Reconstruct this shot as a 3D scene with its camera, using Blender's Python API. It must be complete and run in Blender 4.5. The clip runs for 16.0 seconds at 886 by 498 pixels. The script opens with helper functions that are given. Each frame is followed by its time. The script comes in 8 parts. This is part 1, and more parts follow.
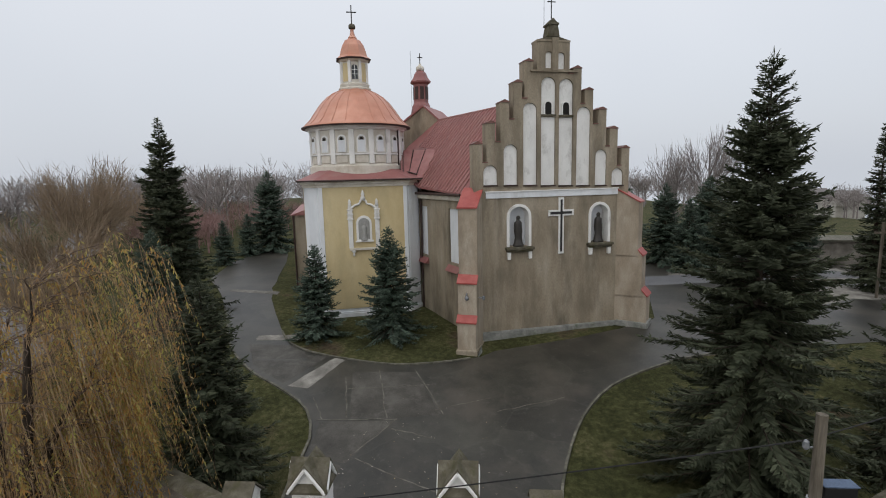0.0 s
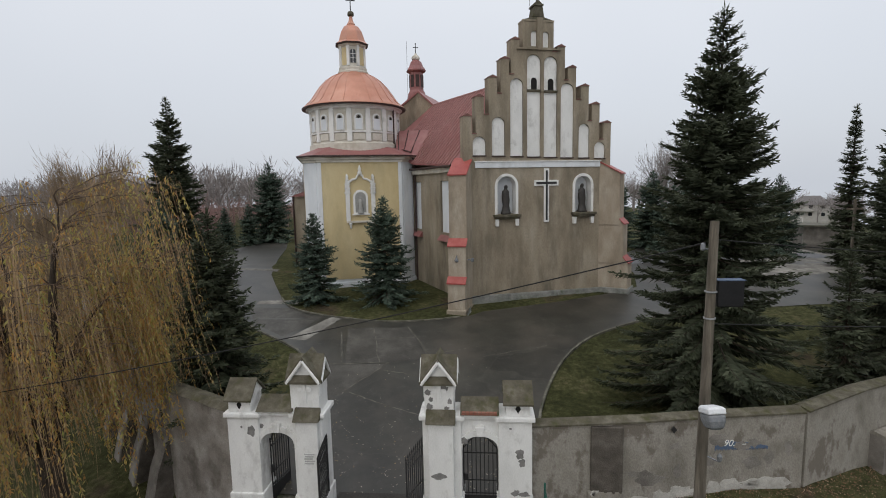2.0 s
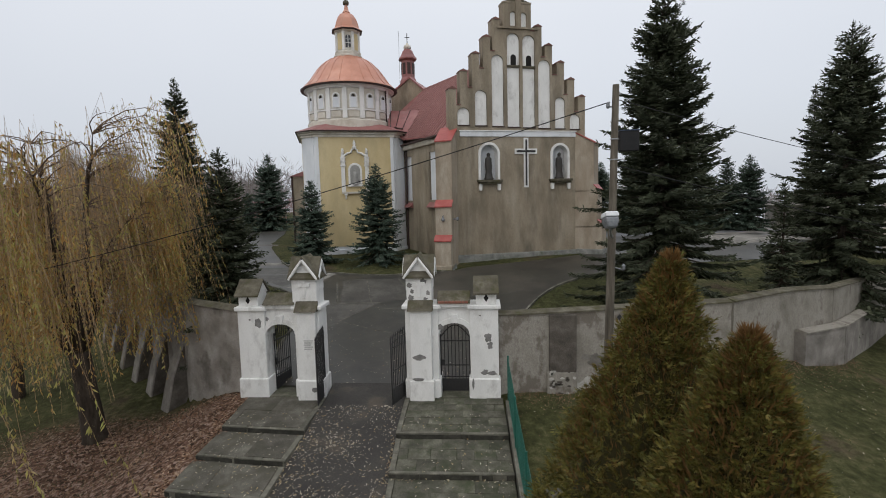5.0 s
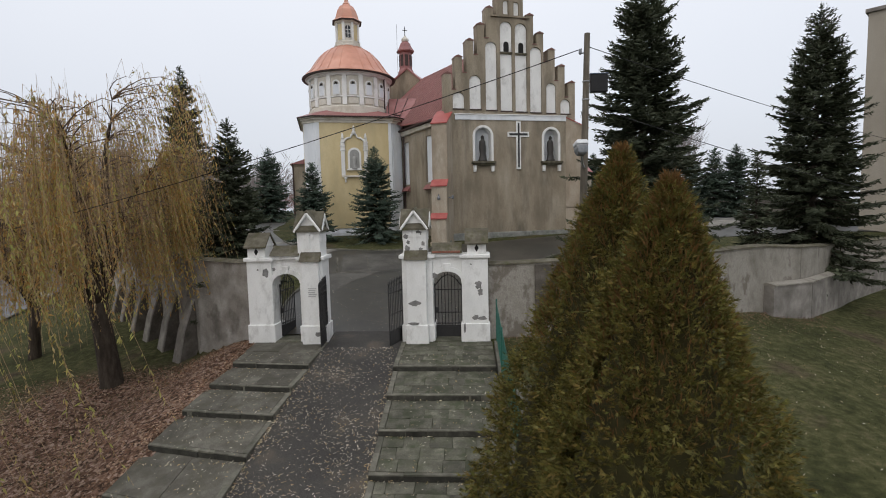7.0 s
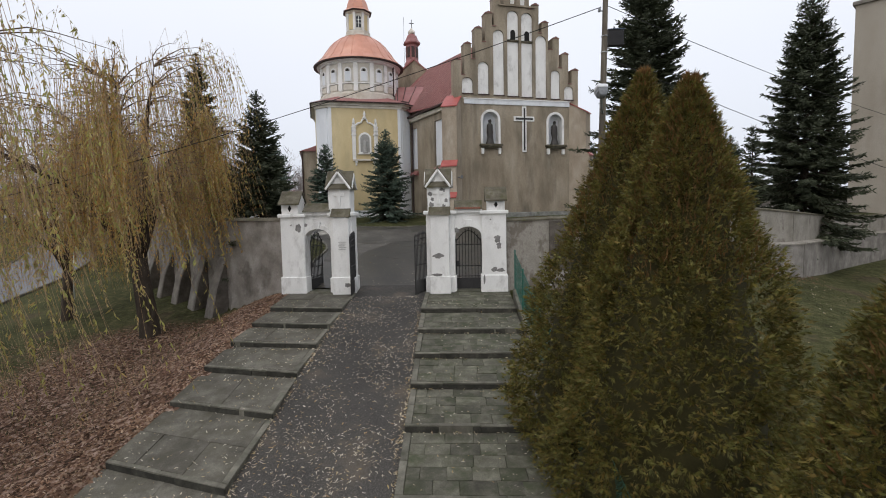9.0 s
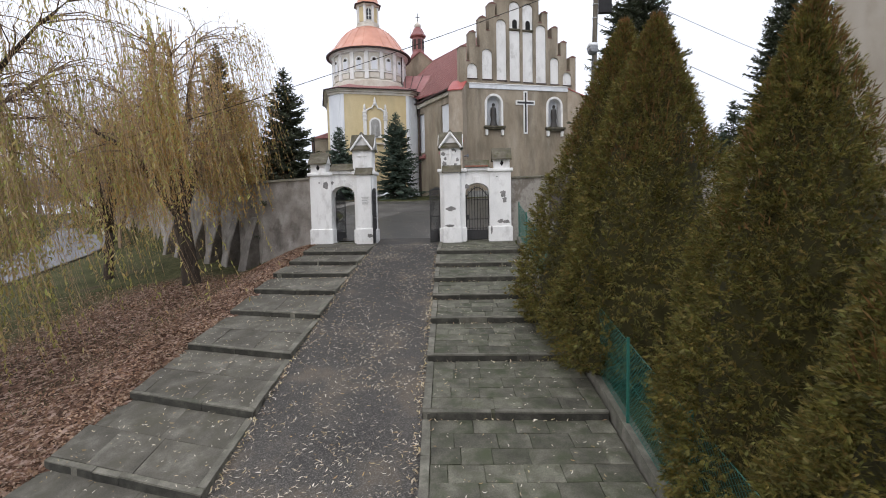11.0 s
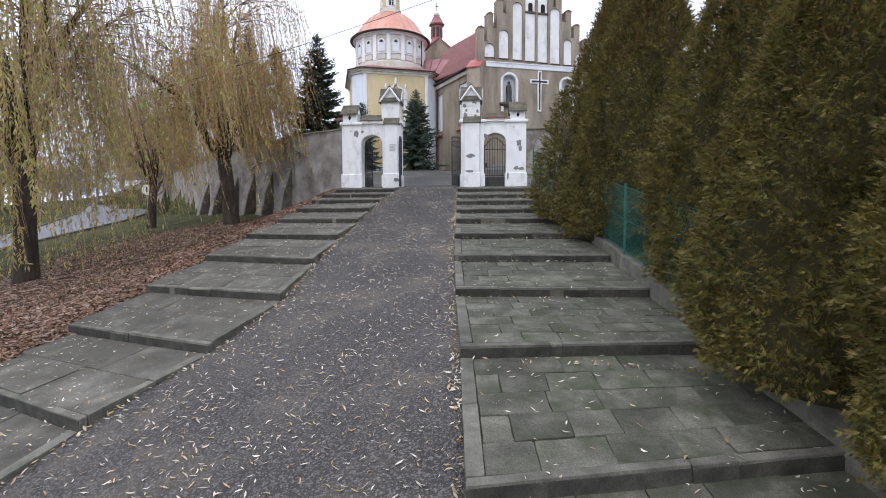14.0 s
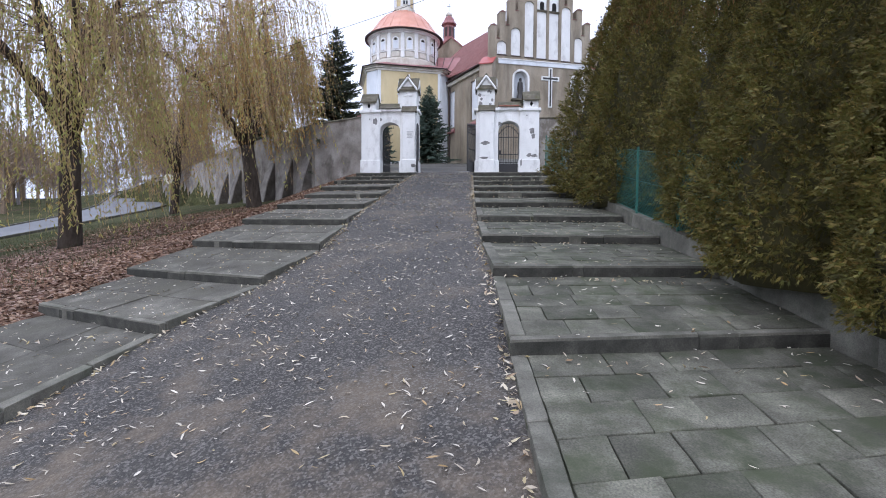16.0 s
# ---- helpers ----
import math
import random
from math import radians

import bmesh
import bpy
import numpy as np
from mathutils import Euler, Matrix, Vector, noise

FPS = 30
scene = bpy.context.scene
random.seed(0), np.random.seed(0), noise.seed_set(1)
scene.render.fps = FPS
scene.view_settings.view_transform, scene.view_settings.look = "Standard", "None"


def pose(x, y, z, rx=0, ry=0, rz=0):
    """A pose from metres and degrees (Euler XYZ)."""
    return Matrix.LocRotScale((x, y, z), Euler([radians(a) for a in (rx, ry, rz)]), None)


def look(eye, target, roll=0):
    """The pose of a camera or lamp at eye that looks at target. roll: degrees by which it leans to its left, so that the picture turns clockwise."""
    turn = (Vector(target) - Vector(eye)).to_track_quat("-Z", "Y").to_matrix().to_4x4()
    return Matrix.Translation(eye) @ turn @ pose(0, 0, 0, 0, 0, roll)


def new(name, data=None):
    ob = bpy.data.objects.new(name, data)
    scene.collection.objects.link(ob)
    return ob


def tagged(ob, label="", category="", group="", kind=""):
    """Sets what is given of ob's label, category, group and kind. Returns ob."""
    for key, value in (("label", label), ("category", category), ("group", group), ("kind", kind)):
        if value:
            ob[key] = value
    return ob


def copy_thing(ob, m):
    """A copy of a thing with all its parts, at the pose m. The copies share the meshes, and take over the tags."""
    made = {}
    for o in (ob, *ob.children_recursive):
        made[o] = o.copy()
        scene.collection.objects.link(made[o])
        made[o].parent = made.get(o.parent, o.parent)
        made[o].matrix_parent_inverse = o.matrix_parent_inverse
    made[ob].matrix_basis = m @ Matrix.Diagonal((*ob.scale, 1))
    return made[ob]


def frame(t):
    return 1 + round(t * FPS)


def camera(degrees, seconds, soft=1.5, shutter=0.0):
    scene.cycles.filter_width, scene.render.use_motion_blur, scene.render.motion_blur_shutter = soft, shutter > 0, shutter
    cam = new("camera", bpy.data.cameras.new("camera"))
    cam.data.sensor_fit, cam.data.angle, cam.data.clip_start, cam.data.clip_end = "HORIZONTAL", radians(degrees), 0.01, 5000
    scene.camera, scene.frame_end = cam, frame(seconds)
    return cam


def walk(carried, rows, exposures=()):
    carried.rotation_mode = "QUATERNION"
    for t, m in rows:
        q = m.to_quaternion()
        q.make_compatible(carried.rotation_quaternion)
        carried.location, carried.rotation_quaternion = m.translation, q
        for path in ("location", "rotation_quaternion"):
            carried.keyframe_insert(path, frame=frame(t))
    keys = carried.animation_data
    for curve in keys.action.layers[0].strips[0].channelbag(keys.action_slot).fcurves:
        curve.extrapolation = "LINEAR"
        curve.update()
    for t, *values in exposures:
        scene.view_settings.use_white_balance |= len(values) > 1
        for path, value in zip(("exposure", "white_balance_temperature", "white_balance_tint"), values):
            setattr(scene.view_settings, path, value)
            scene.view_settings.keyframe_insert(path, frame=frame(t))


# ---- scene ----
from mathutils import geometry

cam = camera(83.2, 16.0, 1.0)
PATH = [
    (0, (0.114, 0.878, 11.779), (-0.052, 2.85, 11.488), -1.4),
    (0.5, (0.219, 0.386, 11.133), (0.055, 2.36, 10.855), -1.3),
    (1, (0.372, -0.082, 10.486), (0.207, 1.893, 10.223), -1.3),
    (1.5, (0.514, -0.551, 9.882), (0.35, 1.427, 9.63), -1.2),
    (2, (0.676, -1.016, 9.328), (0.513, 0.962, 9.087), -1.2),
    (2.5, (0.776, -1.507, 8.821), (0.619, 0.473, 8.588), -1.1),
    (3, (0.883, -2.016, 8.342), (0.726, -0.035, 8.117), -1.2),
    (3.5, (0.983, -2.432, 7.828), (0.829, -0.449, 7.612), -1.3),
    (4, (1.118, -2.878, 7.351), (0.963, -0.895, 7.144), -1.4),
    (6.5, (1.688, -4.891, 5.223), (1.542, -2.905, 5.044), -1.5),
    (7, (1.637, -5.243, 4.814), (1.494, -3.256, 4.64), -1.4),
    (7.5, (1.527, -5.62, 4.363), (1.386, -3.632, 4.193), -1.4),
    (8, (1.242, -5.986, 3.952), (1.106, -3.997, 3.789), -1.3),
    (8.5, (0.935, -6.374, 3.579), (0.808, -4.385, 3.42), -1.2),
    (9, (0.663, -6.802, 3.135), (0.545, -4.812, 2.98), -1.1),
    (11.5, (0.24, -9.858, 0.729), (0.122, -7.866, 0.59), -1.2),
    (12, (0.205, -10.237, 0.201), (0.084, -8.246, 0.066), -0.8),
    (12.5, (0.175, -10.515, -0.315), (0.049, -8.523, -0.443), -0.8),
    (13, (0.142, -10.771, -0.765), (0.016, -8.778, -0.888), -0.8),
    (13.5, (0.055, -11.069, -1.167), (-0.071, -9.077, -1.285), -0.7),
    (14, (-0.075, -11.43, -1.562), (-0.232, -9.44, -1.675), -0.2),
    (14.5, (-0.157, -11.804, -1.895), (-0.348, -9.816, -2.005), -0.0),
    (15, (-0.241, -12.111, -2.157), (-0.444, -10.124, -2.26), 0.1),
    (15.5, (-0.346, -12.268, -2.362), (-0.54, -10.28, -2.461), 0.2),
    (16, (-0.413, -12.327, -2.548), (-0.594, -10.338, -2.641), 0.4),
]
EXPOSE = [(0.0, 0.17, 6520, 10), (4.0, 0.14, 6500, 10), (7.0, 0.3, 6500, 11), (9.0, 0.42, 6480, 12), (11.5, 0.84, 6220, 14), (12.5, 0.94, 6020, 15), (14.0, 0.97, 5880, 16), (16.0, 1.02, 5600, 17)]
walk(cam, [(t, look(eye, target, roll)) for t, eye, target, roll in PATH], EXPOSE)

# ---------- sky and light: a flat overcast winter day ----------
world = bpy.data.worlds.new("sky")
scene.world = world
world.use_nodes = True
wn, wl = world.node_tree.nodes, world.node_tree.links
wn.clear()
w_out = wn.new("ShaderNodeOutputWorld")
w_bg = wn.new("ShaderNodeBackground")
w_sky = wn.new("ShaderNodeTexSky")
w_sky.sky_type, w_sky.sun_disc = "NISHITA", False
w_sky.sun_elevation, w_sky.sun_rotation = radians(28), radians(200)
w_sky.air_density, w_sky.dust_density = 1.0, 5.0
w_dim = wn.new("ShaderNodeMixRGB")
w_dim.blend_type, w_dim.inputs[0].default_value = "MULTIPLY", 1.0
w_dim.inputs[2].default_value = (0.10, 0.10, 0.10, 1)
w_tc = wn.new("ShaderNodeTexCoord")
w_sep = wn.new("ShaderNodeSeparateXYZ")
w_ramp = wn.new("ShaderNodeValToRGB")
w_ramp.color_ramp.elements[0].position, w_ramp.color_ramp.elements[0].color = 0.0, (0.50, 0.53, 0.58, 1)
w_ramp.color_ramp.elements[1].position, w_ramp.color_ramp.elements[1].color = 0.75, (0.78, 0.80, 0.84, 1)
w_noise = wn.new("ShaderNodeTexNoise")
w_noise.inputs["Scale"].default_value, w_noise.inputs["Detail"].default_value = 1.6, 3.0
w_cloud = wn.new("ShaderNodeMixRGB")
w_cloud.blend_type, w_cloud.inputs[0].default_value = "OVERLAY", 0.12
w_mix = wn.new("ShaderNodeMixRGB")
w_mix.inputs[0].default_value = 0.9
wl.new(w_tc.outputs["Generated"], w_sep.inputs[0])
wl.new(w_sep.outputs["Z"], w_ramp.inputs[0])
wl.new(w_tc.outputs["Generated"], w_noise.inputs["Vector"])
wl.new(w_ramp.outputs[0], w_cloud.inputs[1])
wl.new(w_noise.outputs["Fac"], w_cloud.inputs[2])
wl.new(w_sky.outputs[0], w_dim.inputs[1])
wl.new(w_dim.outputs[0], w_mix.inputs[1])
wl.new(w_cloud.outputs[0], w_mix.inputs[2])
wl.new(w_mix.outputs[0], w_bg.inputs[0])
wl.new(w_bg.outputs[0], w_out.inputs[0])
w_bg.inputs[1].default_value = 1.15

sun = new("sun", bpy.data.lights.new("sun", "SUN"))
sun.data.energy, sun.data.angle, sun.data.color = 0.55, radians(50), (1.0, 0.97, 0.92)
sun.matrix_world = look((0, 0, 60), (7, 22, 8))


# ---------- materials ----------
def ramp_node(nt, stops):
    n = nt.nodes.new("ShaderNodeValToRGB")
    els = n.color_ramp.elements
    while len(els) < len(stops):
        els.new(0.5)
    for e, (p, c) in zip(els, stops):
        e.position, e.color = p, (c[0], c[1], c[2], 1)
    return n


def surface(name, cols, rough=0.85, scale=2.0, fine=40.0, bump=0.3, bump_dist=0.01, dirt=None, dirt_scale=0.6,
            dirt_lo=0.5, dirt_hi=0.72, stretch=(1, 1, 1), metal=0.0, vary=0.0, island=0.0, spec=0.3, fine_mix=0.35, coord="Object"):
    """A node material: cols spread by a broad noise, a fine grain over it, patches of dirt, and relief."""
    m = bpy.data.materials.new(name)
    m.use_nodes = True
    nt = m.node_tree
    b = nt.nodes["Principled BSDF"]
    tc = nt.nodes.new("ShaderNodeTexCoord")
    mp = nt.nodes.new("ShaderNodeMapping")
    mp.inputs["Scale"].default_value = stretch
    nt.links.new(tc.outputs[coord], mp.inputs[0])
    vec = mp.outputs[0]
    if vary:
        oi = nt.nodes.new("ShaderNodeObjectInfo")
        off = nt.nodes.new("ShaderNodeVectorMath")
        off.operation = "SCALE"
        off.inputs[0].default_value = (37.0, 17.0, 29.0)
        nt.links.new(oi.outputs["Random"], off.inputs["Scale"])
        add = nt.nodes.new("ShaderNodeVectorMath")
        nt.links.new(vec, add.inputs[0])
        nt.links.new(off.outputs[0], add.inputs[1])
        vec = add.outputs[0]
    n1 = nt.nodes.new("ShaderNodeTexNoise")
    n1.inputs["Scale"].default_value, n1.inputs["Detail"].default_value, n1.inputs["Roughness"].default_value = scale, 6.0, 0.6
    n2 = nt.nodes.new("ShaderNodeTexNoise")
    n2.inputs["Scale"].default_value, n2.inputs["Detail"].default_value = fine, 4.0
    nt.links.new(vec, n1.inputs["Vector"])
    nt.links.new(vec, n2.inputs["Vector"])
    k = len(cols)
    r = ramp_node(nt, [(0.3 + 0.4 * i / max(1, k - 1), c) for i, c in enumerate(cols)])
    nt.links.new(n1.outputs["Fac"], r.inputs[0])
    g = nt.nodes.new("ShaderNodeMixRGB")
    g.blend_type, g.inputs[0].default_value = "OVERLAY", fine_mix
    nt.links.new(r.outputs[0], g.inputs[1])
    nt.links.new(n2.outputs["Fac"], g.inputs[2])
    col = g.outputs[0]
    if dirt:
        n3 = nt.nodes.new("ShaderNodeTexNoise")
        n3.inputs["Scale"].default_value, n3.inputs["Detail"].default_value, n3.inputs["Roughness"].default_value = dirt_scale, 7.0, 0.65
        nt.links.new(vec, n3.inputs["Vector"])
        mr = nt.nodes.new("ShaderNodeMapRange")
        mr.inputs["From Min"].default_value, mr.inputs["From Max"].default_value = dirt_lo, dirt_hi
        nt.links.new(n3.outputs["Fac"], mr.inputs["Value"])
        d = nt.nodes.new("ShaderNodeMixRGB")
        d.inputs[2].default_value = (*dirt, 1)
        nt.links.new(mr.outputs[0], d.inputs[0])
        nt.links.new(col, d.inputs[1])
        col = d.outputs[0]
    for amount, node, out in ((vary, "ShaderNodeObjectInfo", "Random"), (island, "ShaderNodeNewGeometry", "Random Per Island")):
        if amount:
            src = nt.nodes.new(node)
            mr = nt.nodes.new("ShaderNodeMapRange")
            mr.inputs["To Min"].default_value, mr.inputs["To Max"].default_value = 1 - amount, 1 + amount
            nt.links.new(src.outputs[out], mr.inputs["Value"])
            hs = nt.nodes.new("ShaderNodeHueSaturation")
            nt.links.new(mr.outputs[0], hs.inputs["Value"])
            nt.links.new(col, hs.inputs["Color"])
            col = hs.outputs[0]
    nt.links.new(col, b.inputs["Base Color"])
    b.inputs["Roughness"].default_value, b.inputs["Metallic"].default_value = rough, metal
    b.inputs["Specular IOR Level"].default_value = spec
    if bump:
        mixh = nt.nodes.new("ShaderNodeMath")
        nt.links.new(n1.outputs["Fac"], mixh.inputs[0])
        nt.links.new(n2.outputs["Fac"], mixh.inputs[1])
        bp = nt.nodes.new("ShaderNodeBump")
        bp.inputs["Strength"].default_value, bp.inputs["Distance"].default_value = bump, bump_dist
        nt.links.new(mixh.outputs[0], bp.inputs["Height"])
        nt.links.new(bp.outputs[0], b.inputs["Normal"])
    return m


def leaf_mat(name, cols, rough=0.6, trans=0.25, spec=0.25, clump=0.9, swing=(0.65, 1.3)):
    """Foliage: each leaf or spray takes its own colour out of cols, and lets some light through."""
    m = bpy.data.materials.new(name)
    m.use_nodes = True
    nt = m.node_tree
    b = nt.nodes["Principled BSDF"]
    ge = nt.nodes.new("ShaderNodeNewGeometry")
    r = ramp_node(nt, [(i / max(1, len(cols) - 1), c) for i, c in enumerate(cols)])
    nt.links.new(ge.outputs["Random Per Island"], r.inputs[0])
    tc = nt.nodes.new("ShaderNodeTexCoord")
    n = nt.nodes.new("ShaderNodeTexNoise")
    n.inputs["Scale"].default_value, n.inputs["Detail"].default_value = clump, 3.0
    nt.links.new(tc.outputs["Object"], n.inputs["Vector"])
    mr = nt.nodes.new("ShaderNodeMapRange")
    mr.inputs["From Min"].default_value, mr.inputs["From Max"].default_value = 0.3, 0.7
    mr.inputs["To Min"].default_value, mr.inputs["To Max"].default_value = swing
    nt.links.new(n.outputs["Fac"], mr.inputs["Value"])
    hs = nt.nodes.new("ShaderNodeHueSaturation")
    nt.links.new(mr.outputs[0], hs.inputs["Value"])
    nt.links.new(r.outputs[0], hs.inputs["Color"])
    nt.links.new(hs.outputs[0], b.inputs["Base Color"])
    b.inputs["Roughness"].default_value, b.inputs["Specular IOR Level"].default_value = rough, spec
    if trans:
        tr = nt.nodes.new("ShaderNodeBsdfTranslucent")
        nt.links.new(hs.outputs[0], tr.inputs["Color"])
        mx = nt.nodes.new("ShaderNodeMixShader")
        mx.inputs[0].default_value = trans
        nt.links.new(b.outputs[0], mx.inputs[1])
        nt.links.new(tr.outputs[0], mx.inputs[2])
        nt.links.new(mx.outputs[0], nt.nodes["Material Output"].inputs["Surface"])
    return m


def ground_mat():
    """Winter turf and soil, with fallen red-brown leaves over the bank beside the ramp."""
    m = bpy.data.materials.new("ground_turf")
    m.use_nodes = True
    nt = m.node_tree
    b = nt.nodes["Principled BSDF"]
    tc = nt.nodes.new("ShaderNodeTexCoord")

    def noise_of(scale, detail=6.0, rough=0.6):
        n = nt.nodes.new("ShaderNodeTexNoise")
        n.inputs["Scale"].default_value, n.inputs["Detail"].default_value, n.inputs["Roughness"].default_value = scale, detail, rough
        nt.links.new(tc.outputs["Object"], n.inputs["Vector"])
        return n.outputs["Fac"]

    def math_of(op, a, c):
        n = nt.nodes.new("ShaderNodeMath")
        n.operation = op
        for i, v in enumerate((a, c)):
            if isinstance(v, (int, float)):
                n.inputs[i].default_value = v
            else:
                nt.links.new(v, n.inputs[i])
        return n.outputs[0]

    def mix_of(f, a, c):
        n = nt.nodes.new("ShaderNodeMixRGB")
        nt.links.new(f, n.inputs[0])
        nt.links.new(a, n.inputs[1])
        nt.links.new(c, n.inputs[2])
        return n.outputs[0]

    def step(v, lo, hi):
        n = nt.nodes.new("ShaderNodeMapRange")
        n.interpolation_type = "SMOOTHSTEP"
        n.inputs["From Min"].default_value, n.inputs["From Max"].default_value = lo, hi
        nt.links.new(v, n.inputs["Value"])
        return n.outputs[0]

    broad, blade, mid = noise_of(0.35), noise_of(60.0, 3.0), noise_of(4.0)
    turf = ramp_node(nt, [(0.28, (0.025, 0.025, 0.011)), (0.42, (0.039, 0.043, 0.017)), (0.56, (0.064, 0.066, 0.027)), (0.74, (0.13, 0.115, 0.062))])
    nt.links.new(math_of("ADD", math_of("ADD", math_of("MULTIPLY", broad, 0.7), math_of("MULTIPLY", blade, 0.7)), math_of("SUBTRACT", math_of("MULTIPLY", mid, 0.8), 0.6)), turf.inputs[0])
    litter = ramp_node(nt, [(0.33, (0.050, 0.032, 0.022)), (0.47, (0.115, 0.066, 0.046)), (0.58, (0.18, 0.110, 0.080)), (0.68, (0.32, 0.235, 0.19))])
    v = nt.nodes.new("ShaderNodeTexVoronoi")
    v.inputs["Scale"].default_value = 11.0
    nt.links.new(tc.outputs["Object"], v.inputs["Vector"])
    sepv = nt.nodes.new("ShaderNodeSeparateColor")
    nt.links.new(v.outputs["Color"], sepv.inputs[0])
    nt.links.new(math_of("ADD", math_of("MULTIPLY", sepv.outputs[0], 0.45), math_of("MULTIPLY", mid, 0.55)), litter.inputs[0])
    sx = nt.nodes.new("ShaderNodeSeparateXYZ")
    nt.links.new(tc.outputs["Object"], sx.inputs[0])
    x, y = sx.outputs["X"], sx.outputs["Y"]
    edge = math_of("MULTIPLY", math_of("SUBTRACT", mid, 0.5), 2.2)
    dx = math_of("ABSOLUTE", math_of("ADD", x, 10.4), 0.0)
    inside = math_of("MULTIPLY", step(math_of("ADD", dx, edge), 6.4, 3.6), step(math_of("ADD", y, edge), 14.5, 12.0))
    # worn soil under the trees by the wall
    soil = ramp_node(nt, [(0.3, (0.035, 0.028, 0.018)), (0.7, (0.09, 0.07, 0.045))])
    nt.links.new(mid, soil.inputs[0])
    col = mix_of(step(broad, 0.56, 0.7), turf.outputs[0], soil.outputs[0])
    col = mix_of(inside, col, litter.outputs[0])
    nt.links.new(col, b.inputs["Base Color"])
    b.inputs["Roughness"].default_value, b.inputs["Specular IOR Level"].default_value = 0.95, 0.1
    bp = nt.nodes.new("ShaderNodeBump")
    bp.inputs["Strength"].default_value, bp.inputs["Distance"].default_value = 0.8, 0.03
    nt.links.new(math_of("ADD", blade, v.outputs["Distance"]), bp.inputs["Height"])
    nt.links.new(bp.outputs[0], b.inputs["Normal"])
    return m


M = {}
M["ground"] = ground_mat()
M["asphalt"] = surface("ramp_asphalt", [(0.033, 0.031, 0.029), (0.046, 0.043, 0.039), (0.069, 0.063, 0.054)], 0.85, 0.7, 70, 0.9, 0.012,
                       dirt=(0.105, 0.085, 0.062), dirt_scale=0.7, dirt_lo=0.54, dirt_hi=0.72, fine_mix=0.9)


def grit(m):
    """Pale stone chips in the asphalt, fewer uphill, and sand carried down to the foot of the ramp."""
    nt = m.node_tree
    b = nt.nodes["Principled BSDF"]
    col = b.inputs["Base Color"].links[0].from_socket
    tc = nt.nodes.new("ShaderNodeTexCoord")
    v = nt.nodes.new("ShaderNodeTexVoronoi")
    v.inputs["Scale"].default_value = 58.0
    nt.links.new(tc.outputs["Object"], v.inputs["Vector"])
    sp = nt.nodes.new("ShaderNodeSeparateColor")
    nt.links.new(v.outputs["Color"], sp.inputs[0])
    chip = nt.nodes.new("ShaderNodeMapRange")
    chip.inputs["From Min"].default_value, chip.inputs["From Max"].default_value, chip.inputs["To Max"].default_value = 0.55, 1.0, 0.8
    nt.links.new(sp.outputs[0], chip.inputs["Value"])
    mx = nt.nodes.new("ShaderNodeMixRGB")
    mx.inputs[2].default_value = (0.17, 0.158, 0.142, 1)
    nt.links.new(col, mx.inputs[1])
    xyz = nt.nodes.new("ShaderNodeSeparateXYZ")
    nt.links.new(tc.outputs["Object"], xyz.inputs[0])
    # pale chips fade out uphill, so the upper ramp is darker
    chip_share = nt.nodes.new("ShaderNodeMapRange")
    chip_share.inputs["From Min"].default_value, chip_share.inputs["From Max"].default_value = 7.0, -3.0
    chip_share.inputs["To Min"].default_value, chip_share.inputs["To Max"].default_value = 0.12, 1.0
    nt.links.new(xyz.outputs["Y"], chip_share.inputs["Value"])
    amount = nt.nodes.new("ShaderNodeMath")
    amount.operation = "MULTIPLY"
    nt.links.new(chip.outputs[0], amount.inputs[0])
    nt.links.new(chip_share.outputs[0], amount.inputs[1])
    nt.links.new(amount.outputs[0], mx.inputs[0])
    down = nt.nodes.new("ShaderNodeMapRange")
    down.inputs["From Min"].default_value, down.inputs["From Max"].default_value = -5.5, -10.5
    down.inputs["To Min"].default_value, down.inputs["To Max"].default_value = -0.24, 0.17
    nt.links.new(xyz.outputs["Y"], down.inputs["Value"])
    n = nt.nodes.new("ShaderNodeTexNoise")
    n.inputs["Scale"].default_value, n.inputs["Detail"].default_value, n.inputs["Roughness"].default_value = 1.1, 8.0, 0.7
    nt.links.new(tc.outputs["Object"], n.inputs["Vector"])
    ad = nt.nodes.new("ShaderNodeMath")
    nt.links.new(n.outputs["Fac"], ad.inputs[0])
    nt.links.new(down.outputs[0], ad.inputs[1])
    st = nt.nodes.new("ShaderNodeMapRange")
    st.inputs["From Min"].default_value, st.inputs["From Max"].default_value, st.inputs["To Max"].default_value = 0.46, 0.66, 0.85
    nt.links.new(ad.outputs[0], st.inputs["Value"])
    sand = ramp_node(nt, [(0.2, (0.085, 0.064, 0.044)), (0.5, (0.135, 0.108, 0.078)), (0.8, (0.21, 0.175, 0.135))])
    n2 = nt.nodes.new("ShaderNodeTexNoise")
    n2.inputs["Scale"].default_value, n2.inputs["Detail"].default_value = 45.0, 5.0
    nt.links.new(tc.outputs["Object"], n2.inputs["Vector"])
    nt.links.new(n2.outputs["Fac"], sand.inputs[0])
    m2 = nt.nodes.new("ShaderNodeMixRGB")
    nt.links.new(st.outputs[0], m2.inputs[0])
    nt.links.new(mx.outputs[0], m2.inputs[1])
    nt.links.new(sand.outputs[0], m2.inputs[2])
    nt.links.new(m2.outputs[0], b.inputs["Base Color"])


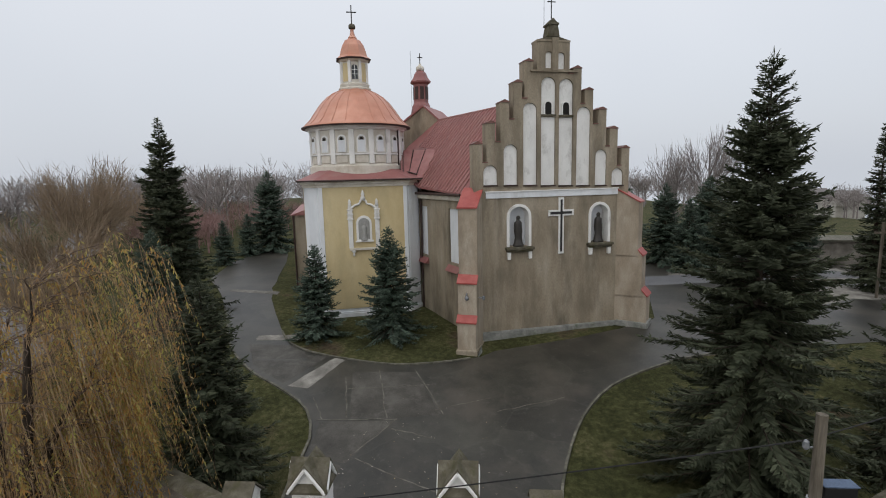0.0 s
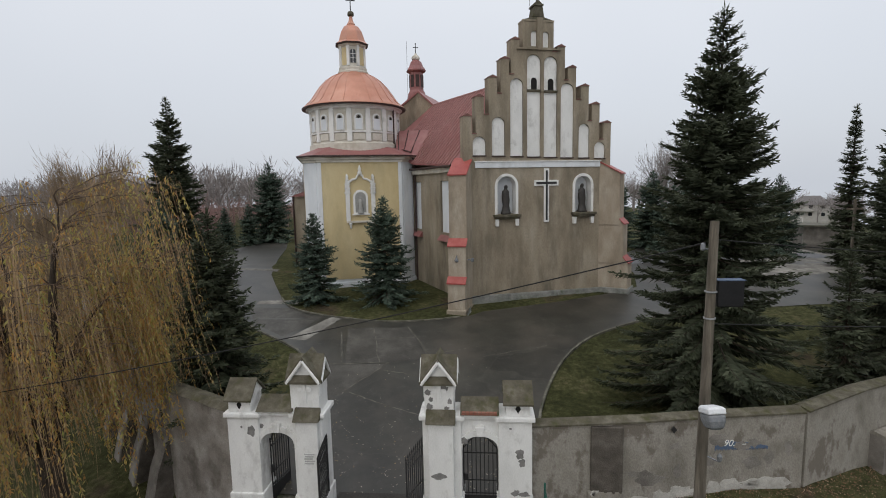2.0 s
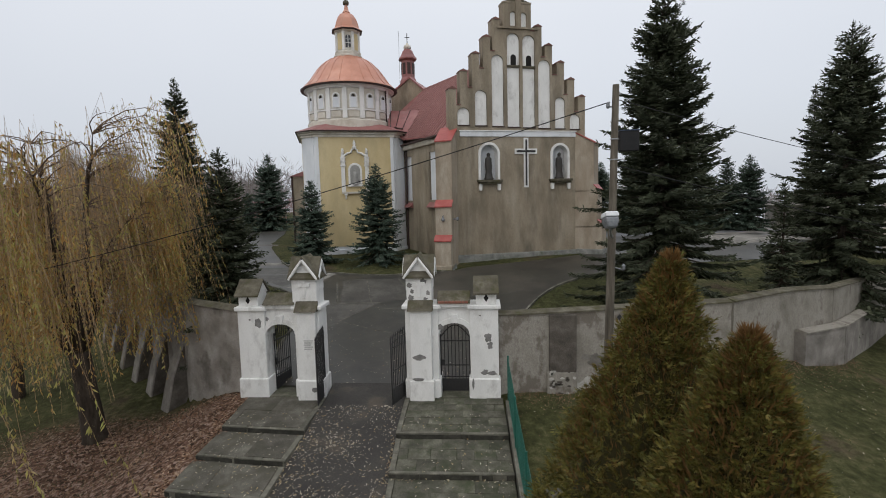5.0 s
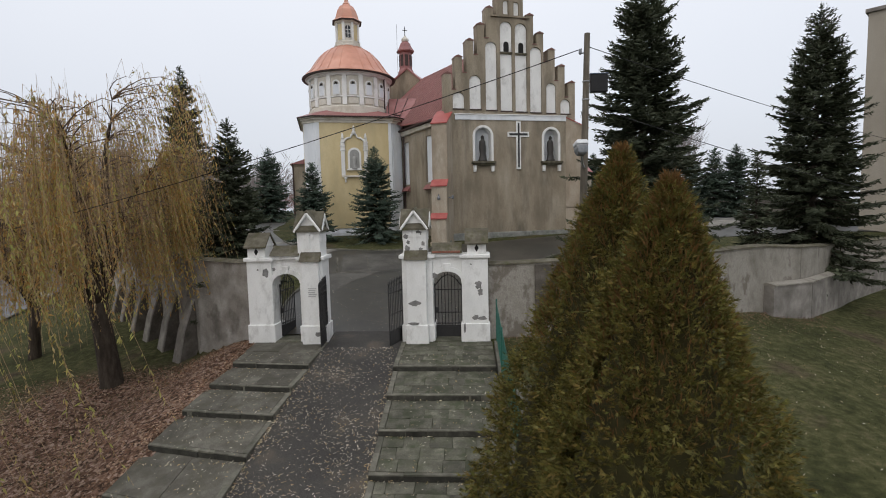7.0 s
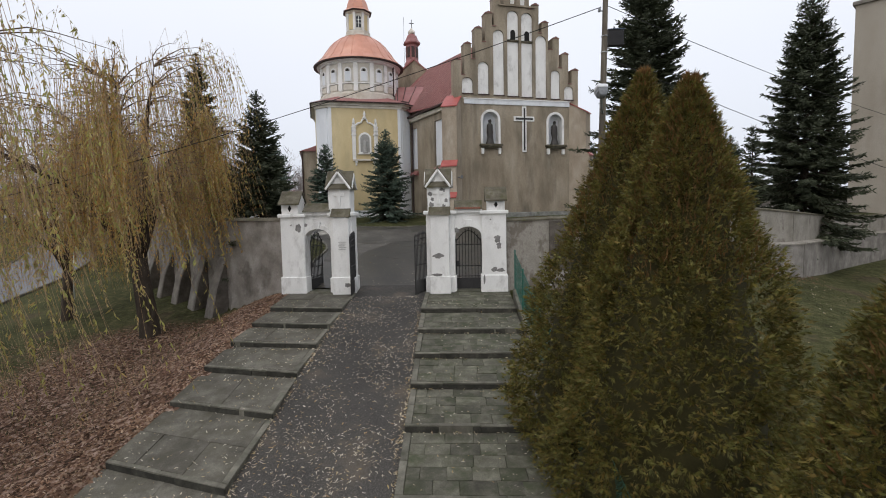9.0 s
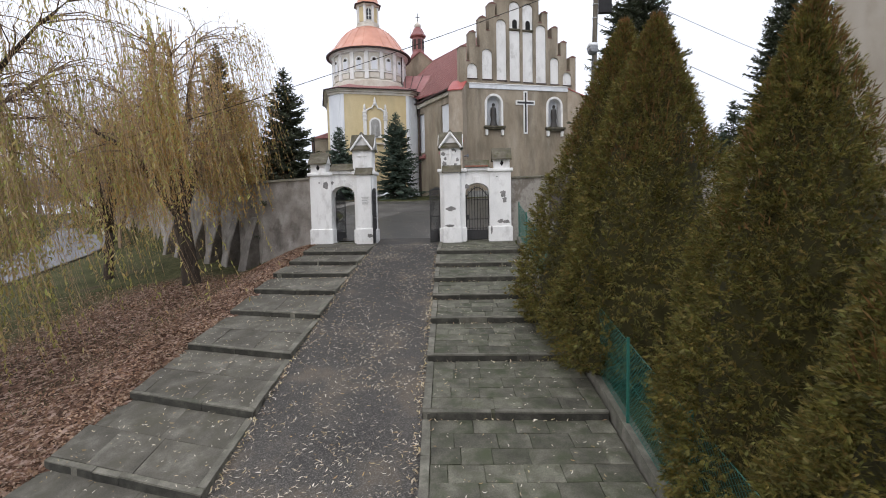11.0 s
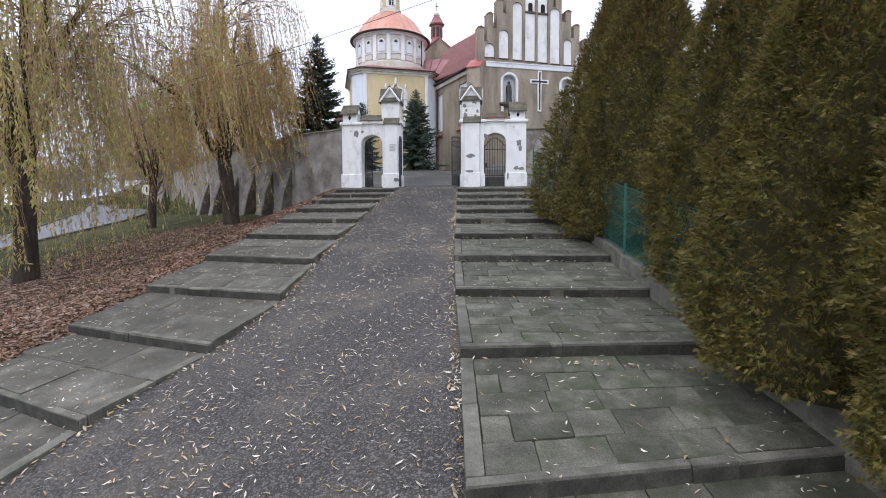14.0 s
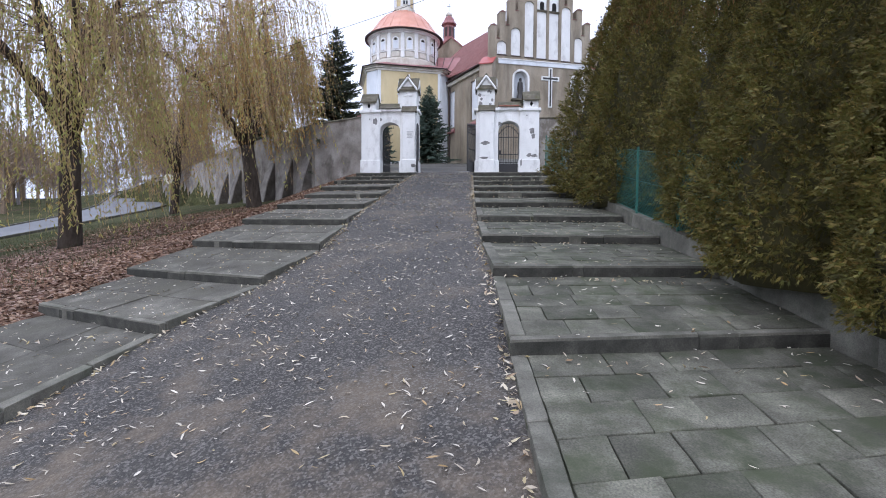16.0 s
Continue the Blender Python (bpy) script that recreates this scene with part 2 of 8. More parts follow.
grit(M["asphalt"])
M["court"] = surface("wet_court_asphalt", [(0.0165, 0.0165, 0.0136), (0.028, 0.027, 0.021), (0.0465, 0.0448, 0.0352)], 0.45, 0.5, 45, 0.3, 0.004,
                     dirt=(0.058, 0.051, 0.041), dirt_scale=0.45, dirt_lo=0.46, dirt_hi=0.68, fine_mix=0.9, spec=0.55)


def yard_wear(m):
    """Hairline cracks, pale scuffs and brown dust on the yard's asphalt."""
    nt = m.node_tree
    b = nt.nodes["Principled BSDF"]
    col = b.inputs["Base Color"].links[0].from_socket
    tc = nt.nodes.new("ShaderNodeTexCoord")
    wob = nt.nodes.new("ShaderNodeTexNoise")
    wob.inputs["Scale"].default_value, wob.inputs["Detail"].default_value = 0.9, 5.0
    nt.links.new(tc.outputs["Object"], wob.inputs["Vector"])
    mixv = nt.nodes.new("ShaderNodeMixRGB")
    mixv.blend_type, mixv.inputs[0].default_value = "ADD", 0.8
    nt.links.new(tc.outputs["Object"], mixv.inputs[1])
    nt.links.new(wob.outputs["Color"], mixv.inputs[2])
    v = nt.nodes.new("ShaderNodeTexVoronoi")
    v.feature = "DISTANCE_TO_EDGE"
    v.inputs["Scale"].default_value = 0.24
    nt.links.new(mixv.outputs[0], v.inputs["Vector"])
    line = nt.nodes.new("ShaderNodeMapRange")
    line.inputs["From Min"].default_value, line.inputs["From Max"].default_value = 0.012, 0.004
    line.inputs["To Max"].default_value = 0.06
    nt.links.new(v.outputs["Distance"], line.inputs["Value"])
    n = nt.nodes.new("ShaderNodeTexNoise")
    n.inputs["Scale"].default_value, n.inputs["Detail"].default_value, n.inputs["Roughness"].default_value = 2.3, 9.0, 0.75
    nt.links.new(tc.outputs["Object"], n.inputs["Vector"])
    scuff = nt.nodes.new("ShaderNodeMapRange")
    scuff.inputs["From Min"].default_value, scuff.inputs["From Max"].default_value, scuff.inputs["To Max"].default_value = 0.56, 0.74, 0.75
    nt.links.new(n.outputs["Fac"], scuff.inputs["Value"])
    cell = nt.nodes.new("ShaderNodeTexVoronoi")
    cell.inputs["Scale"].default_value = 0.24
    nt.links.new(mixv.outputs[0], cell.inputs["Vector"])
    sp = nt.nodes.new("ShaderNodeSeparateColor")
    nt.links.new(cell.outputs["Color"], sp.inputs[0])
    tone = nt.nodes.new("ShaderNodeMapRange")
    tone.inputs["To Min"].default_value, tone.inputs["To Max"].default_value = 0.72, 1.2
    nt.links.new(sp.outputs[0], tone.inputs["Value"])
    hs = nt.nodes.new("ShaderNodeHueSaturation")
    nt.links.new(tone.outputs[0], hs.inputs["Value"])
    nt.links.new(col, hs.inputs["Color"])
    m1, m2 = nt.nodes.new("ShaderNodeMixRGB"), nt.nodes.new("ShaderNodeMixRGB")
    m1.inputs[2].default_value, m2.inputs[2].default_value = (0.085, 0.08, 0.07, 1), (0.15, 0.145, 0.125, 1)
    nt.links.new(scuff.outputs[0], m1.inputs[0])
    nt.links.new(hs.outputs[0], m1.inputs[1])
    nt.links.new(line.outputs[0], m2.inputs[0])
    nt.links.new(m1.outputs[0], m2.inputs[1])
    nt.links.new(m2.outputs[0], b.inputs["Base Color"])


yard_wear(M["court"])
M["court_pale"] = surface("older_court_asphalt", [(0.034, 0.031, 0.026), (0.056, 0.052, 0.044), (0.09, 0.084, 0.073)], 0.6, 0.9, 30, 0.3, 0.004,
                          dirt=(0.095, 0.09, 0.078), dirt_scale=1.6, dirt_lo=0.54, dirt_hi=0.7, fine_mix=0.9, spec=0.4)
M["pale_patch"] = surface("pale_concrete_patch", [(0.11, 0.105, 0.095), (0.19, 0.18, 0.16), (0.30, 0.29, 0.26)], 0.9, 1.2, 40, 0.3)
M["paver"] = surface("mossy_concrete_slab", [(0.053, 0.051, 0.039), (0.095, 0.092, 0.070), (0.162, 0.156, 0.121)], 0.85, 2.2, 70, 0.6, 0.008,
                     dirt=(0.047, 0.054, 0.029), dirt_scale=2.1, dirt_lo=0.45, dirt_hi=0.66, vary=0.22, fine_mix=0.9)
M["paver_west"] = surface("worn_grey_brown_slab", [(0.054, 0.050, 0.040), (0.092, 0.086, 0.070), (0.158, 0.149, 0.124)], 0.88, 1.6, 70, 0.6, 0.008,
                          dirt=(0.072, 0.068, 0.05), dirt_scale=1.7, dirt_lo=0.46, dirt_hi=0.68, vary=0.12, fine_mix=0.9)
M["joint"] = surface("mossy_joint", [(0.042, 0.041, 0.029), (0.062, 0.064, 0.040), (0.095, 0.094, 0.062)], 1.0, 6, 60, 0.6)
M["kerb"] = surface("worn_concrete_kerb", [(0.084, 0.080, 0.064), (0.125, 0.119, 0.096), (0.19, 0.182, 0.148)], 0.9, 3, 80, 0.6, 0.008,
                    dirt=(0.055, 0.060, 0.040), dirt_scale=2.0, dirt_lo=0.5, dirt_hi=0.75, vary=0.15, fine_mix=0.6)
M["white"] = surface("white_limewash", [(0.66, 0.66, 0.64), (0.74, 0.74, 0.72), (0.80, 0.80, 0.78)], 0.9, 1.5, 30, 0.3, 0.01,
                     dirt=(0.44, 0.43, 0.41), dirt_scale=1.6, dirt_lo=0.54, dirt_hi=0.74, stretch=(1, 1, 0.55), fine_mix=0.3)
M["bare"] = surface("bare_grey_render", [(0.13, 0.13, 0.125), (0.20, 0.195, 0.185), (0.27, 0.26, 0.25)], 0.95, 5, 50, 0.6, 0.01)
M["faint"] = surface("faded_grey_lettering", [(0.42, 0.42, 0.41), (0.52, 0.52, 0.50)], 0.9, 5, 50, 0.2)
M["slate"] = surface("mossy_roof_slab", [(0.064, 0.057, 0.040), (0.105, 0.095, 0.070), (0.165, 0.152, 0.115)], 0.95, 3.0, 60, 0.6, 0.012,
                     dirt=(0.066, 0.064, 0.028), dirt_scale=2.6, dirt_lo=0.5, dirt_hi=0.68)
M["brick"] = surface("old_brick", [(0.17, 0.065, 0.045), (0.24, 0.10, 0.07), (0.30, 0.15, 0.11)], 0.9, 6, 60, 0.5)
M["render"] = surface("brown_church_render", [(0.200, 0.166, 0.121), (0.288, 0.245, 0.182), (0.380, 0.335, 0.265)], 0.95, 0.9, 30, 0.5, 0.015,
                      dirt=(0.158, 0.136, 0.102), dirt_scale=0.7, dirt_lo=0.47, dirt_hi=0.66, stretch=(1, 1, 0.3), fine_mix=0.45)
M["renderpale"] = surface("pale_buttress_render", [(0.30, 0.248, 0.185), (0.37, 0.315, 0.245), (0.44, 0.39, 0.315)], 0.95, 1.2, 30, 0.4, 0.012,
                          dirt=(0.24, 0.20, 0.15), dirt_scale=0.9, dirt_lo=0.5, dirt_hi=0.7, stretch=(1, 1, 0.4), fine_mix=0.35)
M["plinth"] = surface("grey_stone_plinth", [(0.16, 0.165, 0.155), (0.23, 0.235, 0.22), (0.31, 0.31, 0.29)], 0.9, 2.5, 40, 0.6, 0.02,
                      dirt=(0.10, 0.12, 0.08), dirt_scale=1.5)
M["yellow"] = surface("yellow_render", [(0.52, 0.42, 0.235), (0.575, 0.475, 0.275), (0.62, 0.525, 0.32)], 0.92, 0.9, 50, 0.3, 0.008,
                      dirt=(0.42, 0.36, 0.22), dirt_scale=0.5, dirt_lo=0.5, dirt_hi=0.75, stretch=(1, 1, 0.4), fine_mix=0.2)
M["cream"] = surface("cream_render", [(0.50, 0.47, 0.41), (0.60, 0.57, 0.50), (0.67, 0.64, 0.58)], 0.9, 1.2, 50, 0.3, 0.008,
                     dirt=(0.40, 0.35, 0.27), dirt_scale=0.8, dirt_lo=0.52, dirt_hi=0.75, fine_mix=0.2)
M["bluewhite"] = surface("pale_pilaster_paint", [(0.60, 0.63, 0.66), (0.68, 0.71, 0.74), (0.74, 0.76, 0.78)], 0.85, 0.9, 40, 0.2, 0.006,
                         dirt=(0.48, 0.48, 0.47), dirt_scale=0.6, dirt_lo=0.55, dirt_hi=0.8, stretch=(1, 1, 0.4), fine_mix=0.15)
M["redroof"] = surface("red_sheet_roof", [(0.21, 0.078, 0.074), (0.26, 0.10, 0.094), (0.305, 0.135, 0.124)], 0.5, 1.1, 30, 0.15, 0.004,
                       dirt=(0.28, 0.165, 0.15), dirt_scale=0.5, dirt_lo=0.5, dirt_hi=0.8, fine_mix=0.25, spec=0.5)
M["seamred"] = surface("paler_roof_seam", [(0.26, 0.135, 0.125), (0.34, 0.19, 0.175)], 0.5, 3, 40, 0.0)
M["capbrown"] = surface("dull_brown_cap_sheet", [(0.12, 0.060, 0.050), (0.17, 0.085, 0.07), (0.21, 0.12, 0.10)], 0.6, 2.0, 40, 0.1, fine_mix=0.2)
# Darker than the kerb: shade of the upright faces is put into this colour.
M["riser"] = surface("damp_shaded_step_face", [(0.022, 0.022, 0.017), (0.038, 0.037, 0.030), (0.068, 0.065, 0.053)], 0.9, 4, 70, 0.6, 0.008, vary=0.2, fine_mix=0.6)
M["redcap"] = surface("bright_red_cap_sheet", [(0.27, 0.055, 0.048), (0.32, 0.072, 0.062), (0.37, 0.10, 0.085)], 0.45, 2.0, 40, 0.1, fine_mix=0.2)
M["copper"] = surface("orange_copper_dome", [(0.42, 0.17, 0.105), (0.50, 0.22, 0.145), (0.56, 0.285, 0.20)], 0.38, 0.9, 30, 0.1, 0.004,
                      dirt=(0.40, 0.19, 0.12), dirt_scale=0.8, dirt_lo=0.5, dirt_hi=0.8, fine_mix=0.2, spec=0.6, metal=0.15)
M["darktrim"] = surface("dark_brown_gutter", [(0.035, 0.022, 0.020), (0.06, 0.035, 0.03)], 0.5, 3, 40, 0.1)
# Plates in this colour stand in for the shade inside hollows.
M["hole"] = surface("hollow_shade", [(0.012, 0.011, 0.010), (0.02, 0.019, 0.018)], 0.9, 2, 20, 0.0)
M["iron"] = surface("black_painted_iron", [(0.014, 0.014, 0.015), (0.026, 0.025, 0.025)], 0.5, 8, 80, 0.2, 0.002, spec=0.5)
M["bronze"] = surface("dark_bronze_statue", [(0.018, 0.016, 0.014), (0.034, 0.029, 0.024)], 0.55, 6, 60, 0.2, 0.004, spec=0.5)
M["stonefig"] = surface("grey_stone_relief", [(0.25, 0.25, 0.24), (0.36, 0.36, 0.34)], 0.8, 8, 60, 0.3)
M["wallgrey"] = surface("stained_grey_wall_render", [(0.165, 0.150, 0.124), (0.265, 0.247, 0.212), (0.39, 0.37, 0.335)], 0.95, 1.0, 25, 0.8, 0.02,
                        dirt=(0.165, 0.145, 0.12), dirt_scale=1.0, dirt_lo=0.53, dirt_hi=0.60, stretch=(1, 1, 0.7), fine_mix=0.35)
M["walldark"] = surface("dark_damp_wall_render", [(0.13, 0.118, 0.104), (0.20, 0.185, 0.165), (0.31, 0.29, 0.26)], 0.95, 1.4, 40, 0.7, 0.02,
                        dirt=(0.27, 0.25, 0.22), dirt_scale=0.8, dirt_lo=0.56, dirt_hi=0.7, fine_mix=0.35)
M["wallwest"] = surface("flaking_west_wall_render", [(0.18, 0.164, 0.144), (0.275, 0.254, 0.228), (0.40, 0.375, 0.345)], 0.95, 1.2, 30, 0.8, 0.02,
                        dirt=(0.135, 0.12, 0.105), dirt_scale=0.7, dirt_lo=0.54, dirt_hi=0.66, fine_mix=0.4)
M["flake"] = surface("pale_flaked_render", [(0.30, 0.285, 0.255), (0.42, 0.405, 0.37), (0.52, 0.50, 0.46)], 0.95, 3.0, 40, 0.6, 0.01, fine_mix=0.4)
M["seam"] = surface("grey_yard_seam", [(0.07, 0.066, 0.056), (0.125, 0.118, 0.10), (0.20, 0.19, 0.165)], 0.9, 2.2, 30, 0.2)
# Bare dark stone, and the colour that paints shade onto the buttress flanks.
M["stonebut"] = surface("dark_stone_and_flank_shade", [(0.06, 0.052, 0.044), (0.10, 0.088, 0.074), (0.15, 0.135, 0.115)], 0.95, 2.5, 30, 0.8, 0.03)
M["wood"] = surface("weathered_grey_pole", [(0.055, 0.048, 0.037), (0.115, 0.10, 0.078), (0.20, 0.176, 0.14)], 0.9, 9, 60, 0.5, 0.006, stretch=(1, 1, 0.08))
M["lampwhite"] = surface("pale_lamp_shell", [(0.62, 0.64, 0.66), (0.72, 0.74, 0.75)], 0.45, 6, 40, 0.05)
M["lampgrey"] = surface("grey_lamp_bowl", [(0.12, 0.13, 0.14), (0.20, 0.21, 0.22)], 0.2, 6, 40, 0.05, spec=0.6)
M["black"] = surface("black_box", [(0.008, 0.008, 0.009), (0.014, 0.014, 0.015)], 0.5, 6, 40, 0.05)
M["blue"] = surface("blue_paint", [(0.07, 0.10, 0.16), (0.10, 0.14, 0.21)], 0.6, 8, 50, 0.1)
M["green"] = surface("green_fence_paint", [(0.010, 0.085, 0.062), (0.018, 0.12, 0.09)], 0.45, 6, 50, 0.05, spec=0.5)
M["cable"] = surface("dark_grey_cable", [(0.012, 0.012, 0.012), (0.02, 0.02, 0.02)], 0.8, 6, 40, 0.0)
M["road"] = surface("wet_road_asphalt", [(0.09, 0.092, 0.098), (0.115, 0.117, 0.123), (0.145, 0.147, 0.153)], 0.6, 0.4, 60, 0.1, spec=0.5)
M["bark"] = surface("dark_willow_bark", [(0.020, 0.015, 0.011), (0.045, 0.034, 0.025), (0.075, 0.060, 0.045)], 0.95, 7, 50, 0.8, 0.02, stretch=(1, 1, 0.25))
M["sprucebark"] = surface("spruce_bark", [(0.035, 0.026, 0.020), (0.07, 0.055, 0.042)], 0.95, 7, 50, 0.6, 0.02, stretch=(1, 1, 0.4))
M["twig"] = surface("willow_twig", [(0.26, 0.175, 0.095), (0.37, 0.26, 0.15)], 0.8, 4, 20, 0.0)
M["spray"] = surface("red_brown_willow_spray", [(0.085, 0.058, 0.042), (0.15, 0.108, 0.08)], 0.9, 4, 20, 0.0)
# Lightened towards grey, so distance haze is part of the twig colour.
M["greytwig"] = surface("haze_pale_twig", [(0.20, 0.178, 0.170), (0.27, 0.245, 0.235)], 0.9, 4, 20, 0.0)
M["goldtwig"] = surface("golden_brown_twig", [(0.19, 0.14, 0.095), (0.27, 0.205, 0.14)], 0.9, 4, 20, 0.0)
M["redtwig"] = surface("reddish_bare_twig", [(0.24, 0.145, 0.135), (0.30, 0.195, 0.18)], 0.9, 4, 20, 0.0)
M["spruce"] = leaf_mat("spruce_needles", [(0.031, 0.038, 0.021), (0.049, 0.060, 0.034), (0.071, 0.083, 0.050), (0.102, 0.114, 0.072)], 0.65, 0.25)
M["bluespruce"] = leaf_mat("blue_green_needles", [(0.036, 0.056, 0.042), (0.060, 0.088, 0.064), (0.088, 0.124, 0.092), (0.125, 0.162, 0.124)], 0.65, 0.25)
M["thuja"] = leaf_mat("bronzed_thuja_sprays", [(0.072, 0.070, 0.016), (0.108, 0.098, 0.022), (0.145, 0.122, 0.028), (0.165, 0.112, 0.030), (0.105, 0.112, 0.026), (0.175, 0.15, 0.046)], 0.6, 0.3, clump=7.0, swing=(0.45, 1.5))
M["thujabrown"] = leaf_mat("browned_thuja_tips", [(0.13, 0.068, 0.024), (0.185, 0.098, 0.034), (0.14, 0.088, 0.03)], 0.7, 0.25)
# Dark colour that paints in the shade inside the thuja crowns.
M["thujacore"] = surface("thuja_shade_core", [(0.030, 0.027, 0.009), (0.05, 0.044, 0.015)], 1.0, 5, 30, 0.0)
M["willow"] = leaf_mat("willow_leaves", [(0.42, 0.22, 0.075), (0.48, 0.28, 0.095), (0.50, 0.33, 0.11), (0.46, 0.37, 0.12), (0.38, 0.36, 0.10), (0.60, 0.46, 0.24)], 0.6, 0.5)
M["willowgreen"] = leaf_mat("yellow_green_willow_leaves", [(0.38, 0.30, 0.11), (0.41, 0.36, 0.12), (0.36, 0.355, 0.11), (0.31, 0.33, 0.10), (0.38, 0.25, 0.10), (0.50, 0.42, 0.22)], 0.6, 0.5)
M["litter"] = leaf_mat("red_brown_fallen_leaves", [(0.105, 0.056, 0.034), (0.155, 0.086, 0.053), (0.235, 0.145, 0.092), (0.36, 0.265, 0.19), (0.13, 0.068, 0.042), (0.21, 0.13, 0.075)], 0.8, 0.1)
M["paleleaf"] = leaf_mat("pale_fallen_willow_leaves", [(0.52, 0.47, 0.38), (0.68, 0.63, 0.54), (0.40, 0.33, 0.22), (0.60, 0.55, 0.46), (0.36, 0.23, 0.09), (0.46, 0.39, 0.22)], 0.6, 0.1)
M["dryleaf"] = leaf_mat("mixed_dry_leaves", [(0.34, 0.24, 0.11), (0.50, 0.43, 0.31), (0.24, 0.15, 0.08), (0.58, 0.52, 0.41), (0.38, 0.30, 0.12), (0.62, 0.57, 0.48)], 0.7, 0.1)
M["grass"] = leaf_mat("grass_blades", [(0.038, 0.052, 0.017), (0.056, 0.070, 0.026), (0.085, 0.086, 0.040), (0.044, 0.063, 0.021)], 0.7, 0.2)
M["housewall"] = surface("pale_house_wall", [(0.42, 0.41, 0.38), (0.52, 0.51, 0.48)], 0.9, 1, 20, 0.1)
M["houseroof"] = surface("grey_house_roof", [(0.13, 0.12, 0.12), (0.18, 0.17, 0.165)], 0.8, 2, 20, 0.1)
M["beigeblock"] = surface("beige_block_render", [(0.27, 0.24, 0.195), (0.32, 0.29, 0.24), (0.36, 0.33, 0.28)], 0.95, 0.4, 30, 0.2, dirt=(0.24, 0.21, 0.17), dirt_scale=0.3, stretch=(1, 1, 0.4))
M["glass"] = surface("dark_window_glass", [(0.02, 0.024, 0.028), (0.03, 0.035, 0.04)], 0.12, 1, 5, 0.0, spec=0.6)
M["carwhite"] = surface("silver_car_paint", [(0.45, 0.47, 0.49), (0.50, 0.52, 0.54)], 0.25, 2, 10, 0.0, spec=0.6)
M["tyre"] = surface("tyre_rubber", [(0.015, 0.015, 0.015), (0.025, 0.025, 0.025)], 0.9, 6, 30, 0.1)
M["signyellow"] = surface("pale_sign_face", [(0.60, 0.58, 0.45), (0.66, 0.64, 0.50)], 0.5, 6, 30, 0.0)
M["steel"] = surface("galvanised_steel", [(0.30, 0.31, 0.32), (0.40, 0.41, 0.42)], 0.45, 6, 40, 0.05, metal=0.6)


# ---------- mesh building ----------
class MB:
    """Collects vertices and faces of one mesh."""

    def __init__(self):
        self.v, self.f = [], []

    def add(self, vs, fs):
        o = len(self.v)
        self.v += [tuple(p) for p in vs]
        self.f += [tuple(o + i for i in f) for f in fs]
        return self

    def box(self, x0, x1, y0, y1, z0, z1):
        vs = [(x, y, z) for z in (z0, z1) for x, y in ((x0, y0), (x1, y0), (x1, y1), (x0, y1))]
        return self.add(vs, [(3, 2, 1, 0), (4, 5, 6, 7), (0, 1, 5, 4), (1, 2, 6, 5), (2, 3, 7, 6), (3, 0, 4, 7)])

    def prism(self, pts, y0, y1):
        """A polygon in x and z, counter-clockwise seen from -y, drawn out from y0 to y1."""
        n = len(pts)
        vs = [(x, y0, z) for x, z in pts] + [(x, y1, z) for x, z in pts]
        fs = [tuple(range(n)), tuple(range(2 * n - 1, n - 1, -1))]
        fs += [(i, i + n, (i + 1) % n + n, (i + 1) % n) for i in range(n)]
        return self.add(vs, fs)

    def slab(self, pts, z0, z1):
        """A polygon in x and y, counter-clockwise from above, from z0 up to z1."""
        n = len(pts)
        vs = [(x, y, z0) for x, y in pts] + [(x, y, z1) for x, y in pts]
        fs = [tuple(range(n - 1, -1, -1)), tuple(range(n, 2 * n))]
        fs += [(i, (i + 1) % n, (i + 1) % n + n, i + n) for i in range(n)]
        return self.add(vs, fs)

    def lathe(self, prof, n=32, cx=0.0, cy=0.0, turn=0.0):
        vs = []
        for r, z in prof:
            for k in range(n):
                a = turn + 2 * math.pi * k / n
                vs.append((cx + r * math.cos(a), cy + r * math.sin(a), z))
        fs = []
        for j in range(len(prof) - 1):
            for k in range(n):
                k2 = (k + 1) % n
                fs.append((j * n + k, j * n + k2, (j + 1) * n + k2, (j + 1) * n + k))
        fs.append(tuple(range(n - 1, -1, -1)))
        fs.append(tuple(range((len(prof) - 1) * n, len(prof) * n)))
        return self.add(vs, fs)

    def tube(self, pts, rad, n=6, caps=True):
        """A round bar along pts; rad is one radius or one for each point."""
        pts = [Vector(p) for p in pts]
        rads = rad if isinstance(rad, (list, tuple)) else [rad] * len(pts)
        vs = []
        for i, p in enumerate(pts):
            d = (pts[min(i + 1, len(pts) - 1)] - pts[max(i - 1, 0)]).normalized()
            a = d.cross(Vector((0.31, 0.17, 1.0)) if abs(d.z) < 0.95 else Vector((1, 0.2, 0))).normalized()
            c = d.cross(a)
            for k in range(n):
                t = 2 * math.pi * k / n
                vs.append(p + (a * math.cos(t) + c * math.sin(t)) * rads[i])
        fs = [(i * n + k, i * n + (k + 1) % n, (i + 1) * n + (k + 1) % n, (i + 1) * n + k) for i in range(len(pts) - 1) for k in range(n)]
        if caps:
            fs += [tuple(range(n - 1, -1, -1)), tuple(range((len(pts) - 1) * n, len(pts) * n))]
        return self.add(vs, fs)

    def turned(self, m):
        self.v = [tuple(m @ Vector(p)) for p in self.v]
        return self


